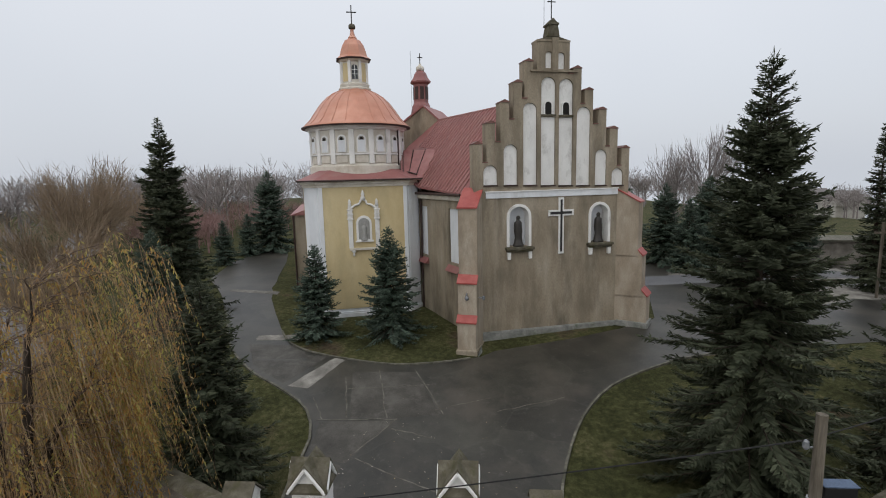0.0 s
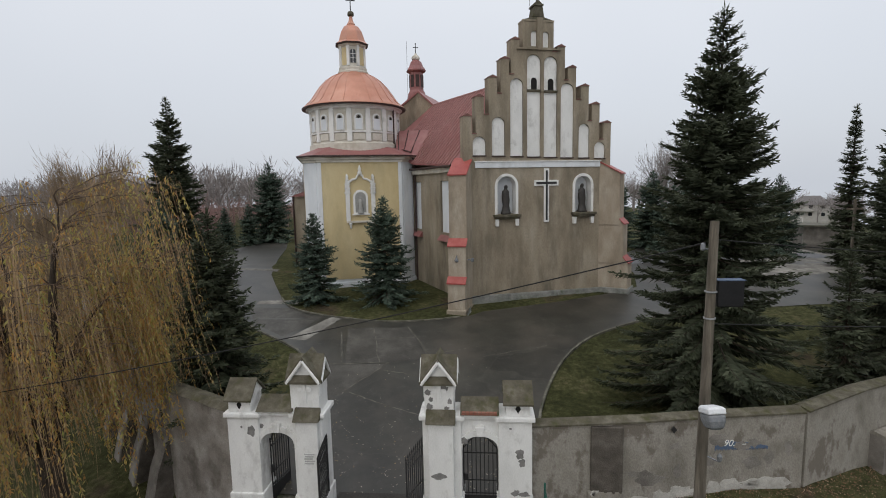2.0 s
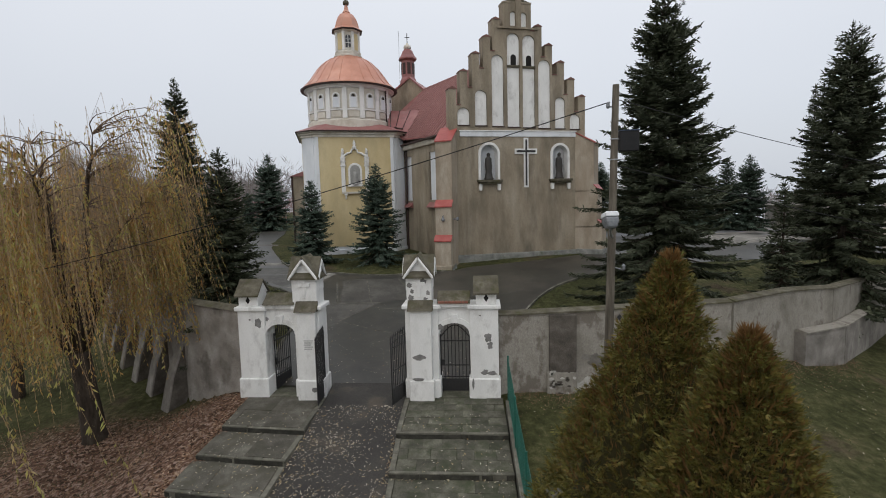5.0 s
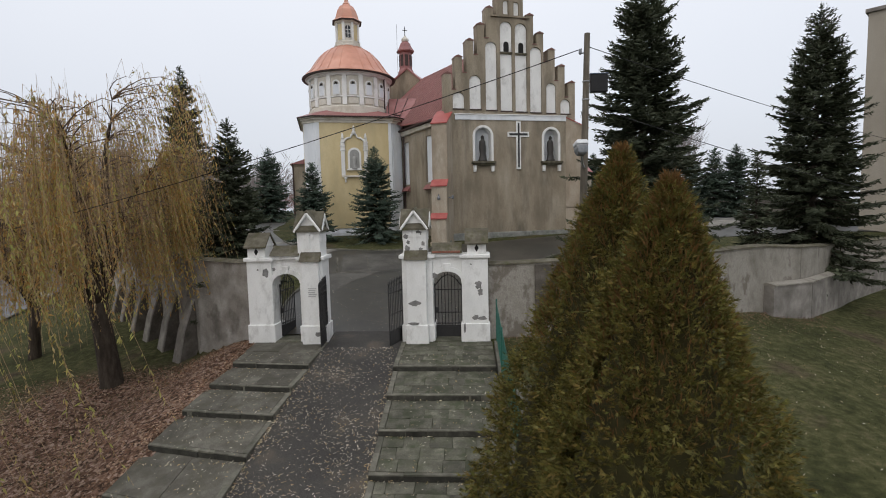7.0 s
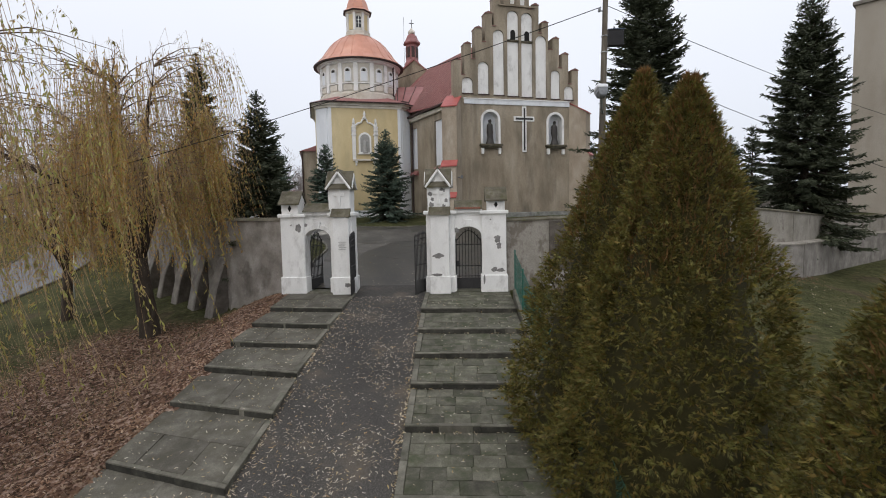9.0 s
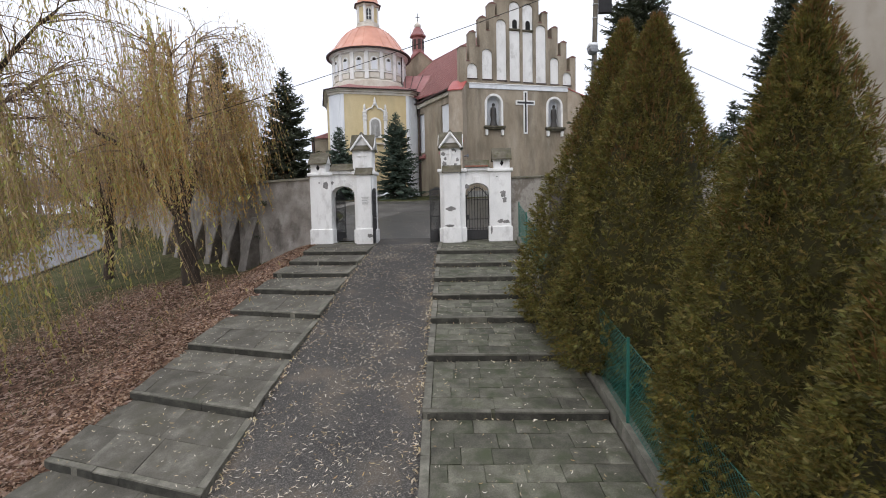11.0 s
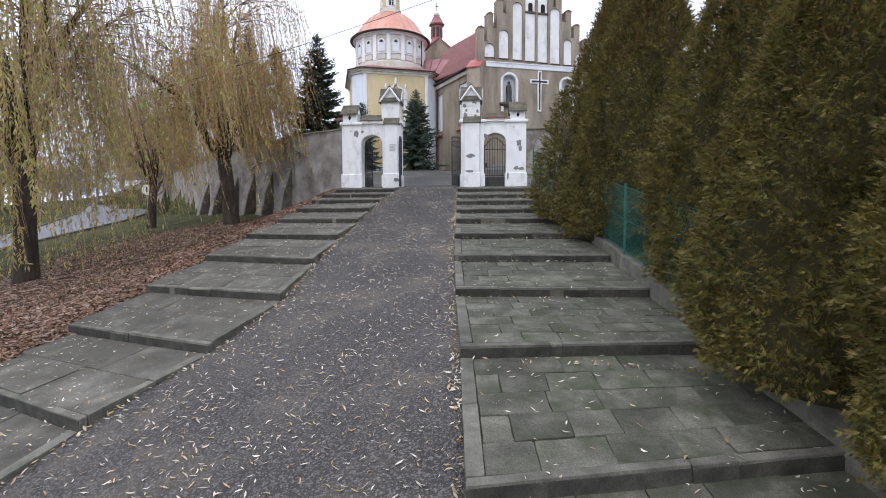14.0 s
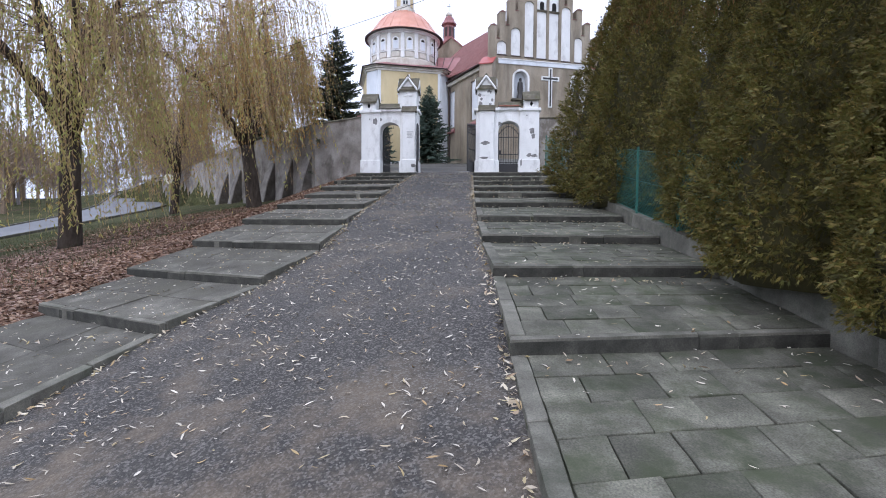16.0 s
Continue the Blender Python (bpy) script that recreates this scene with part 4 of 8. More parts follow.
for a in ((1.46, 2.62, 7.72, 9.97), (6.47, 7.55, 7.72, 9.92)):
    nb = part("niche", MB().prism(arch(a[0] + 0.01, a[1] - 0.01, a[2] + 0.01, a[3] - 0.01), 0.52, 0.59), M["bluewhite"], church, "white round-headed statue niche")
    fr = MB()
    oo, ii = arch(a[0] - 0.15, a[1] + 0.15, a[2], a[3] + 0.15), arch(a[0] + 0.005, a[1] - 0.005, a[2], a[3] - 0.005)
    oo, ii = oo[1:] + oo[:1], ii[1:] + ii[:1]
    n = len(oo)
    fr.add([(x, -0.07, z) for x, z in oo] + [(x, -0.07, z) for x, z in ii] + [(x, 0.02, z) for x, z in oo] + [(x, 0.52, z) for x, z in ii],
           [(k, k + 1, n + k + 1, n + k)[::-1] for k in range(n - 1)] + [(2 * n + k, k, k + 1, 2 * n + k + 1) for k in range(n - 1)] + [(n + k, 3 * n + k, 3 * n + k + 1, n + k + 1) for k in range(n - 1)])
    part("niche_frame", fr, M["white"], nb)
    m = (a[0] + a[1]) / 2
    part("niche_sill", MB().box(a[0] - 0.25, a[1] + 0.25, -0.34, 0.55, 7.56, 7.71).box(a[0] - 0.18, a[1] + 0.18, -0.26, 0.0, 7.44, 7.56), M["slate"], nb, bevel=0.02)
    for sx in (a[0] - 0.05, a[1] + 0.05):
        part("bracket", MB().prism([(sx - 0.09, 7.02), (sx + 0.09, 7.02), (sx + 0.11, 7.45), (sx - 0.11, 7.45)], -0.2, 0.01), M["white"], nb, bevel=0.02)

part("cross_border", MB().box(4.43, 4.75, -0.07, 0.0, 7.18, 10.4).box(3.8, 4.426, -0.066, 0.0, 9.36, 9.7).box(4.754, 5.36, -0.066, 0.0, 9.36, 9.7), M["white"], church, "large wall cross with a white border")
part("cross_inlay", MB().box(4.53, 4.65, -0.09, -0.02, 7.3, 10.28).box(3.92, 4.526, -0.086, -0.02, 9.46, 9.6).box(4.654, 5.24, -0.086, -0.02, 9.46, 9.6), M["iron"], church)


def buttress(name, ox, oy, ang, width, levels, z_end):
    """A corner buttress in stages: levels are (reach, bottom, top); each stage but the last carries a sloped red cap."""
    turn = pose(ox, oy, 0, 0, 0, ang)
    body, caps = MB(), []
    for i, (reach, z0, z1) in enumerate(levels):
        nxt = levels[i + 1][0] if i + 1 < len(levels) else -0.3
        h = max(0.3, (reach - nxt) * 1.2) if i + 1 < len(levels) else z_end - z1
        body.box(-width / 2, width / 2, -reach, 0.4, z0, z1)
        body.add([(-width / 2, -reach, z1), (width / 2, -reach, z1), (width / 2, -nxt, z1 + h), (-width / 2, -nxt, z1 + h), (-width / 2, -nxt, z1), (width / 2, -nxt, z1)],
                 [(0, 1, 2, 3), (0, 3, 4), (1, 5, 2), (3, 2, 5, 4), (0, 4, 5, 1)])
        c = MB()
        o, w = 0.07, width / 2 + 0.05
        c.add([(-w, -reach - o, z1 - 0.02), (w, -reach - o, z1 - 0.02), (w, -nxt, z1 + h + 0.03), (-w, -nxt, z1 + h + 0.03),
               (-w, -reach - o, z1 + 0.05), (w, -reach - o, z1 + 0.05), (w, -nxt, z1 + h + 0.09), (-w, -nxt, z1 + h + 0.09)],
              [(3, 2, 1, 0), (4, 5, 6, 7), (0, 1, 5, 4), (1, 2, 6, 5), (2, 3, 7, 6), (3, 0, 4, 7)])
        caps.append(c)
    bo = part(name, body.turned(turn), M["renderpale"], church, "stepped corner buttress with red sheet caps")
    for c in caps:
        part("buttress_cap", c.turned(turn), M["redcap"], bo, "bright red sloped sheet cap")
    return bo


lb = buttress("buttress", GL - 0.05, 0.15, -30, 1.02, [(1.75, 1.0, 3.95), (1.5, 3.9, 6.05), (1.2, 6.0, 10.05)], 11.0)
part("buttress_plinth", MB().box(-0.58, 0.58, -1.88, 0.2, 0.9, 2.45).turned(pose(GL - 0.05, 0.15, 0, 0, 0, -30)), M["render"], lb, bevel=0.04)
mb = MB().add([(0.66, -1.9, 1.0), (0.66, -1.2, 1.0), (1.0, -1.2, 1.0), (1.0, -1.9, 1.0), (0.66, -1.9, 2.3), (0.66, -1.2, 2.6)], [(0, 3, 4), (0, 1, 2, 3), (3, 2, 5, 4), (0, 4, 5, 1), (1, 5, 2)])
part("plinth_flare", mb.turned(pose(GL - 0.05, 0.15, 0, 0, 0, -30)), M["plinth"], lb)
part("wall_lamp", MB().lathe([(0.02, 5.15), (0.10, 5.2), (0.12, 5.3), (0.05, 5.42), (0.04, 5.5)], 10, 0, -1.62).tube([(0, -1.62, 5.5), (0, -1.48, 5.55)], 0.03).turned(pose(GL - 0.05, 0.15, 0, 0, 0, -30)), M["lampgrey"], lb, "small bulkhead lamp")
part("camera_arm", MB().tube([(0.62, -1.4, 5.3), (0.85, -1.5, 5.32)], 0.04).lathe([(0.02, 5.2), (0.08, 5.24), (0.08, 5.4), (0.02, 5.44)], 8, 0.9, -1.5).turned(pose(GL - 0.05, 0.15, 0, 0, 0, -30)), M["lampgrey"], lb)
rb = buttress("buttress", GR - 0.1, 0.2, 45, 1.15, [(1.5, 1.4, 4.5), (1.2, 4.4, 6.9), (0.95, 6.8, 10.0)], 10.7)
part("buttress_plinth", MB().box(-0.7, 0.7, -1.62, 0.2, 1.3, 2.95).turned(pose(GR - 0.1, 0.2, 0, 0, 0, 45)), M["plinth"], rb, bevel=0.04)

# nave behind the gable
nave = part("nave_wall", MB().box(GL + 0.02, GR - 0.02, 0.74, 16.0, 1.2, 10.9), M["render"], church, "brown rendered side wall of the nave")
# slanting wall that joins the nave to the chapel
SA, SB = Vector((GL + 0.03, 0.4)), Vector((-2.36, 7.9))
SL = (SB - SA).length
side = pose(SB.x, SB.y, 0, 0, 0, math.degrees(math.atan2(SA.y - SB.y, SA.x - SB.x)))
slant = part("slanting_wall", MB().box(0, SL, 0, 1.6, 1.2, 10.6), M["render"], church, "brown rendered wall joining nave and chapel")
WIN = [(0.35, 1.7), (4.75, 6.15)]
cut = MB()
for a, c in WIN:
    cut.box(a, c, -0.3, 0.25, 6.5, 9.8)
carve(slant, cut)
slant.matrix_basis = side
for a, c in WIN:
    part("blind_window", MB().box(a + 0.01, c - 0.01, 0.12, 0.24, 6.51, 9.79).turned(side), M["bluewhite"], church, "tall whitewashed blind window")
    part("window_sill", MB().add([(a - 0.1, -0.3, 6.0), (c + 0.1, -0.3, 6.0), (c + 0.1, 0.14, 6.52), (a - 0.1, 0.14, 6.52), (a - 0.1, 0.1, 5.95), (c + 0.1, 0.1, 5.95)],
                                [(0, 1, 2, 3), (0, 3, 4), (1, 5, 2), (0, 4, 5, 1), (3, 2, 5, 4)]).turned(side), M["redroof"], church, "sloping red sheet sill")
part("side_plinth", MB().box(0, SL, -0.3, 0.05, 1.0, 2.1).add([(0, -0.3, 2.1), (SL, -0.3, 2.1), (SL, 0.02, 2.3), (0, 0.02, 2.3)], [(0, 1, 2, 3)]).turned(side), M["plinth"], church, bevel=0.03)
RZ, EZ = 16.05, 10.75

RA, RB = Vector((GC, 0.72, RZ)), Vector((0.354, 12.57, RZ))  # ends of the nave ridge, which runs askew to the front
EA, VB, VT, GC_ = Vector((GL - 0.42, 0.78, 10.72)), Vector((-2.42, 6.62, 11.1)), Vector((-0.70, 8.62, 13.62)), Vector((-1.85, 13.84, 14.16))
down = Vector((0, 0, 0.1))
face = [EA, RA, RB, GC_, VT, VB]
main = part("roof_slope", MB().add(face + [p - down for p in face], [(5, 4, 3, 2, 1, 0), (6, 7, 8, 9, 10, 11)] + [(k, (k + 1) % 6, (k + 1) % 6 + 6, k + 6) for k in range(6)]), M["redroof"], church, "dull red standing-seam sheet roof")
nrm = (RA - EA).cross(RB - EA).normalized()
nrm = nrm if nrm.z > 0 else -nrm
fall = Vector((RB.y - RA.y, -(RB.x - RA.x), 0)).normalized()
fall = -(fall - nrm * fall.dot(nrm)).normalized()
fall = fall if fall.z < 0 else -fall
foot = [EA, VB, VT, GC_]
for k in range(1, 31):
    # standing seams run from the ridge straight down the slope
    p = RA.lerp(RB, k / 31)
    best = 9.0
    for q0, q1 in zip(foot, foot[1:]):
        ax = (RB - RA).normalized()
        t0, t1, tp = (q0 - RA).dot(ax), (q1 - RA).dot(ax), (p - RA).dot(ax)
        if min(t0, t1) <= tp <= max(t0, t1) and t0 != t1:
            best = min(best, (q0.lerp(q1, (tp - t0) / (t1 - t0)) - p).dot(fall))
    if best < 8.9:
        o = ax * 0.03
        e = p + fall * best
        vs = [p - o, p + o, e + o, e - o] + [w + nrm * 0.07 for w in (p - o * 0.6, p + o * 0.6, e + o * 0.6, e - o * 0.6)]
        part("roof_seam", MB().add(vs, [(4, 5, 6, 7), (7, 6, 5, 4), (0, 1, 5, 4), (1, 2, 6, 5), (2, 3, 7, 6), (3, 0, 4, 7)][:1] + [(0, 1, 5, 4), (1, 2, 6, 5), (2, 3, 7, 6), (3, 0, 4, 7)]), M["seamred"], main)
part("roof_slope", MB().add([RA, (GR + 0.45, 0.72, EZ), (5.2, 13.2, EZ), RB], [(0, 1, 2, 3)]), M["redroof"], church)
part("eaves", MB().box(0, SL - 0.9, -0.22, 0.1, 10.3, 10.62).turned(side), M["cream"], church, bevel=0.04)
part("gutter", MB().tube([(-0.1, -0.42, 10.66), (SL - 0.7, -0.42, 10.66)], 0.08, 8).turned(side), M["darktrim"], church)
low_roof = [VB, VT, Vector((-3.25, 9.2, 13.6)), Vector((-3.45, 7.2, 11.85))]
hip = part("hip_roof", MB().add(low_roof + [p - down for p in low_roof], [(0, 1, 2, 3), (7, 6, 5, 4)] + [(k + 4, (k + 1) % 4 + 4, (k + 1) % 4, k) for k in range(4)]), M["redroof"], church, "low red sheet roof between nave and chapel")
for k in (0.3, 0.62, 0.9):
    a, c = low_roof[0].lerp(low_roof[3], k), low_roof[1].lerp(low_roof[2], k)
    part("roof_seam", MB().tube([tuple(a + Vector((0, 0, 0.02))), tuple(c + Vector((0, 0, 0.02)))], 0.03, 4), M["darktrim"], hip)
part("roof_slope", MB().add([VT, GC_, (-3.4, 14.6, 12.4), (-3.25, 9.2, 13.6)], [(0, 1, 2, 3)]), M["redroof"], church)
part("ridge", MB().tube([tuple(RA), tuple(RB)], 0.08, 8), M["seamred"], church)

# gable with the little belfry, standing across the ridge
ga = (Vector((GC_.x, GC_.y)) - Vector((RB.x, RB.y))).normalized()
gm = Matrix(((-ga.x, ga.y, 0, RB.x), (-ga.y, -ga.x, 0, RB.y), (0, 0, 1, 0), (0, 0, 0, 1)))
rg = part("rear_gable", MB().prism([(2.2, 9.0), (2.2, 14.1), (0, 16.05), (-1.22, 17.15), (-3.11, 15.85), (-5.6, 14.1), (-5.6, 9.0)][::-1], 0.0, 0.45).turned(gm), M["render"], church, "plain rendered gable under the belfry")
for q in ([(2.2, 14.1), (-1.22, 17.15)], [(-1.22, 17.15), (-5.6, 14.1)]):
    (x0, z0), (x1, z1) = q
    part("verge", MB().prism([(x0, z0 - 0.02), (x0, z0 + 0.14), (x1, z1 + 0.14), (x1, z1 - 0.02)][::1], -0.1, 5.0).turned(gm), M["redroof"], rg)
bx, by = -0.4, 15.6
bel = part("belfry", MB().lathe([(0.95, 16.6), (0.75, 17.5), (0.62, 17.75), (0.60, 19.2), (0.84, 19.32), (0.86, 19.42), (0.62, 19.75), (0.48, 20.1), (0.28, 20.3)], 8, bx, by, 0.39), M["redroof"], church, "small dark red louvred ridge turret")
part("belfry_ball", MB().lathe([(0.3, 20.28), (0.36, 20.45), (0.3, 20.62), (0.12, 20.72), (0.1, 20.85)], 16, bx, by), M["cream"], bel, smooth=True)
part("belfry_cross", MB().tube([(bx, by, 20.8), (bx, by, 21.7)], 0.035).tube([(bx - 0.22, by, 21.35), (bx + 0.22, by, 21.35)], 0.035), M["iron"], bel)
for k in range(8):
    a = 0.39 + math.pi / 8 + k * math.pi / 4
    part("louvre", MB().box(-0.15, 0.15, -0.03, 0.03, 18.0, 19.0).turned(pose(bx + 0.575 * math.cos(a), by + 0.575 * math.sin(a), 0, 0, 0, math.degrees(a) + 90)), M["darktrim"], bel)
part("lightning_rod", MB().tube([(-1.2, 15.4, 16.5), (-1.2, 15.4, 21.8)], 0.012), M["iron"], church)
# long wing behind the chapel
part("wing_wall", MB().box(-11.1, 4.0, 15.6, 32.0, 1.5, 9.0), M["render"], church, "long rendered wing behind the chapel")
part("wing_roof", MB().add([(-11.4, 15.4, 8.9), (-11.4, 32.4, 8.9), (-6.5, 32.4, 10.6), (-6.5, 15.4, 10.6)], [(0, 3, 2, 1)]).add([(-11.4, 15.4, 8.9), (-6.5, 15.4, 10.6), (-6.5, 15.4, 8.9)], [(0, 2, 1)]), M["redroof"], church)
part("downpipe", MB().tube([(-11.15, 15.5, 8.9), (-11.15, 15.5, 2.6)], 0.07), M["darktrim"], church)

# ---------- domed chapel ----------
TX, TY, HW, CH = -6.08, 10.15, 3.75, 0.95


def chamfered(h, c):
    return [(TX - h + c, TY - h), (TX + h - c, TY - h), (TX + h, TY - h + c), (TX + h, TY + h - c), (TX + h - c, TY + h), (TX - h + c, TY + h), (TX - h, TY + h - c), (TX - h, TY - h + c)]


chap = part("chapel_wall", MB().slab(chamfered(HW, CH), 1.5, 11.4), M["bluewhite"], church, "pale chamfered corners of the square chapel")
front_y = TY - HW
pan = part("chapel_panel", MB().box(TX - 2.66, TX + 2.66, front_y - 0.03, front_y + 0.05, 3.25, 11.25), M["yellow"], church, "yellow rendered wall field")
for s in (-1, 1):
    part("pilaster", MB().box(TX + s * 2.7 - 0.12, TX + s * 2.7 + 0.12, front_y - 0.07, front_y + 0.02, 3.05, 11.3), M["bluewhite"], chap, bevel=0.015)
    for sy in (-1, 1):
        part("pilaster", MB().box(-0.5, 0.5, -0.05, 0.05, 3.05, 11.3).turned(pose(TX + s * (HW - CH / 2), TY + sy * (HW - CH / 2), 0, 0, 0, 45 * s * -sy)), M["bluewhite"], chap, bevel=0.015)
    part("side_panel", MB().box(TX + s * HW - 0.03, TX + s * HW + 0.03, TY - 2.5, TY + 2.5, 3.25, 11.25), M["yellow"], chap)
part("chapel_plinth", MB().slab(chamfered(HW + 0.1, CH), 1.5, 2.95).slab(chamfered(HW + 0.06, CH), 2.95, 3.05), M["bluewhite"], chap, bevel=0.03)
part("chapel_cornice", MB().slab(chamfered(HW + 0.1, CH), 11.2, 11.38).slab(chamfered(HW + 0.2, CH), 11.38, 11.52).slab(chamfered(HW + 0.32, CH), 11.52, 11.62), M["cream"], chap, bevel=0.03)
eave = chamfered(HW + 0.38, CH + 0.1)
ring = [(TX + 3.2 * math.cos(a), TY + 3.2 * math.sin(a)) for a in (math.atan2(y - TY, x - TX) for x, y in eave)]
vs = [(x, y, 11.68) for x, y in eave] + [(x, y, 12.35) for x, y in ring] + [(x, y, 11.6) for x, y in eave]
part("skirt_roof", MB().add(vs, [(i, (i + 1) % 8, (i + 1) % 8 + 8, i + 8) for i in range(8)] + [(i + 16, (i + 1) % 8 + 16, (i + 1) % 8, i) for i in range(8)] + [tuple(range(23, 15, -1))]), M["redroof"], chap, "low red sheet skirt roof")
part("skirt_gutter", MB().tube([(x, y, 11.62) for x, y in eave + eave[:1]], 0.06, 6), M["darktrim"], chap)
drum = part("drum", MB().lathe([(3.34, 12.0), (3.34, 12.55), (3.26, 12.6), (3.18, 12.7), (3.18, 15.0), (3.26, 15.05)], 48, TX, TY), M["cream"], church, "cream drum with a ring of small arched recesses", smooth=False)
part("drum_band", MB().lathe([(3.2, 13.25), (3.29, 13.27), (3.29, 13.36), (3.2, 13.38)], 48, TX, TY), M["white"], drum)
part("drum_cornice", MB().lathe([(3.2, 14.86), (3.32, 14.9), (3.36, 15.02), (3.5, 15.08), (3.52, 15.16), (3.2, 15.2)], 48, TX, TY), M["white"], drum)
for k in range(16):
    a = 2 * math.pi * (k + 0.5) / 16 - math.pi / 2 + 0.02
    c, s = math.cos(a), math.sin(a)
    part("drum_pilaster", MB().box(-0.17, 0.17, -0.09, 0.1, 12.68, 14.9).turned(pose(TX + 3.2 * c, TY + 3.2 * s, 0, 0, 0, math.degrees(a) + 90)), M["white"], drum, bevel=0.012)
    a += math.pi / 16
    c, s = math.cos(a), math.sin(a)
    mt = pose(TX + 3.19 * c, TY + 3.19 * s, 0, 0, 0, math.degrees(a) + 90)
    w = part("drum_window", MB().prism(arch(-0.3, 0.3, 13.42, 14.55), -0.07, 0.05).turned(mt), M["white"], drum)
    part("recess", MB().prism(arch(-0.22, 0.22, 13.46, 14.47), -0.085, -0.02).turned(mt), M["bluewhite"], w)
    # half-round plates paint the dark of the recess head in grey and near-black
    part("vent", MB().prism(arch(-0.185, 0.185, 14.2, 14.44), -0.092, -0.03).turned(mt), M["wallgrey"], w)
    part("vent", MB().prism(arch(-0.1, 0.1, 14.2, 14.38), -0.097, -0.03).turned(mt), M["hole"], w)
    part("apron", MB().box(-0.36, 0.36, -0.06, 0.05, 12.78, 13.2).turned(mt), M["cream"], drum)
dome = part("dome", MB().lathe([(3.72, 15.18), (3.7, 15.26), (3.45, 15.42), (3.15, 15.75), (2.85, 16.2), (2.45, 16.75), (2.0, 17.2), (1.55, 17.5), (1.15, 17.68), (1.1, 17.75)], 48, TX, TY), M["copper"], church, "orange copper-sheet dome", smooth=True)
part("dome_edge", MB().lathe([(3.3, 15.12), (3.76, 15.12), (3.78, 15.2), (3.4, 15.24)], 48, TX, TY), M["darktrim"], dome)
for k in range(24):
    a = 2 * math.pi * k / 24
    pr = [(3.6, 15.33), (3.15, 15.77), (2.85, 16.22), (2.45, 16.77), (2.0, 17.22), (1.55, 17.52), (1.16, 17.7)]
    part("dome_seam", MB().tube([(TX + r * math.cos(a), TY + r * math.sin(a), z - 0.008) for r, z in pr], 0.02, 4), M["copper"], dome)
lan = part("lantern", MB().lathe([(1.16, 17.7), (1.18, 17.82), (1.05, 17.9), (1.08, 18.1), (0.98, 18.16), (0.9, 18.2), (0.9, 19.55), (1.0, 19.6), (1.1, 19.72)], 8, TX, TY, math.pi / 8), M["cream"], church, "eight-sided cream and yellow lantern")
for k in range(8):
    a = k * math.pi / 4
    mt = pose(TX + 0.835 * math.cos(a), TY + 0.835 * math.sin(a), 0, 0, 0, math.degrees(a) + 90)
    if k % 2:
        part("lantern_field", MB().box(-0.22, 0.22, -0.03, 0.03, 18.28, 19.48).turned(mt), M["yellow"], lan)
    else:
        part("lantern_window", MB().prism(arch(-0.2, 0.2, 18.4, 19.35), -0.03, 0.02).turned(mt), M["glass"], lan)
        part("glazing_bars", MB().box(-0.02, 0.02, -0.05, -0.02, 18.4, 19.33).box(-0.2, -0.024, -0.046, -0.02, 18.72, 18.75).box(0.024, 0.2, -0.046, -0.02, 18.72, 18.75).box(-0.2, -0.024, -0.046, -0.02, 19.0, 19.03).box(0.024, 0.2, -0.046, -0.02, 19.0, 19.03).turned(mt), M["white"], lan)
    a += math.pi / 8
    part("lantern_post", MB().box(-0.1, 0.1, -0.08, 0.06, 18.2, 19.6).turned(pose(TX + 0.9 * math.cos(a), TY + 0.9 * math.sin(a), 0, 0, 0, math.degrees(a) + 90)), M["white"], lan, bevel=0.01)
part("lantern_eave", MB().lathe([(1.0, 19.7), (1.24, 19.74), (1.26, 19.8), (1.1, 19.86)], 8, TX, TY, math.pi / 8), M["darktrim"], lan)
part("lantern_cap", MB().lathe([(1.22, 19.8), (1.0, 20.0), (0.92, 20.3), (0.78, 20.7), (0.55, 21.05), (0.3, 21.2), (0.32, 21.25), (0.2, 21.4), (0.13, 21.7), (0.11, 21.85)], 8, TX, TY, math.pi / 8), M["copper"], lan, "small orange copper bell cap")
part("lantern_ball", MB().lathe([(0.1, 21.82), (0.22, 21.86), (0.24, 22.0), (0.2, 22.12), (0.06, 22.2)], 14, TX, TY), M["slate"], lan, smooth=True)
part("lantern_cross", MB().box(TX - 0.035, TX + 0.035, TY - 0.035, TY + 0.035, 22.15, 23.4).box(TX - 0.34, TX - 0.038, TY - 0.03, TY + 0.03, 22.9, 22.97).box(TX + 0.038, TX + 0.34, TY - 0.03, TY + 0.03, 22.9, 22.97), M["iron"], lan, bevel=0.01)
# downpipes and the framed relief on the chapel
part("downpipe", MB().tube([(TX + HW - 0.1, TY - HW + 0.35, 11.6), (TX + HW + 0.12, TY - HW + 0.7, 11.0), (TX + HW + 0.12, TY - HW + 0.7, 2.6)], 0.07), M["darktrim"], church)
part("downpipe", MB().tube([(TX + 3.25 * 0.80, TY - 3.25 * 0.62, 15.0), (TX + 3.25 * 0.80, TY - 3.25 * 0.62, 12.3), (TX + 3.6, TY - 3.2, 11.9)], 0.06), M["darktrim"], church)
px0, fy = TX - 0.06, front_y - 0.03
aed = part("aedicule", MB().box(px0 - 0.98, px0 + 0.98, fy - 0.2, fy, 7.12, 7.26), M["cream"], church, "white stucco frame round a small relief", bevel=0.02)
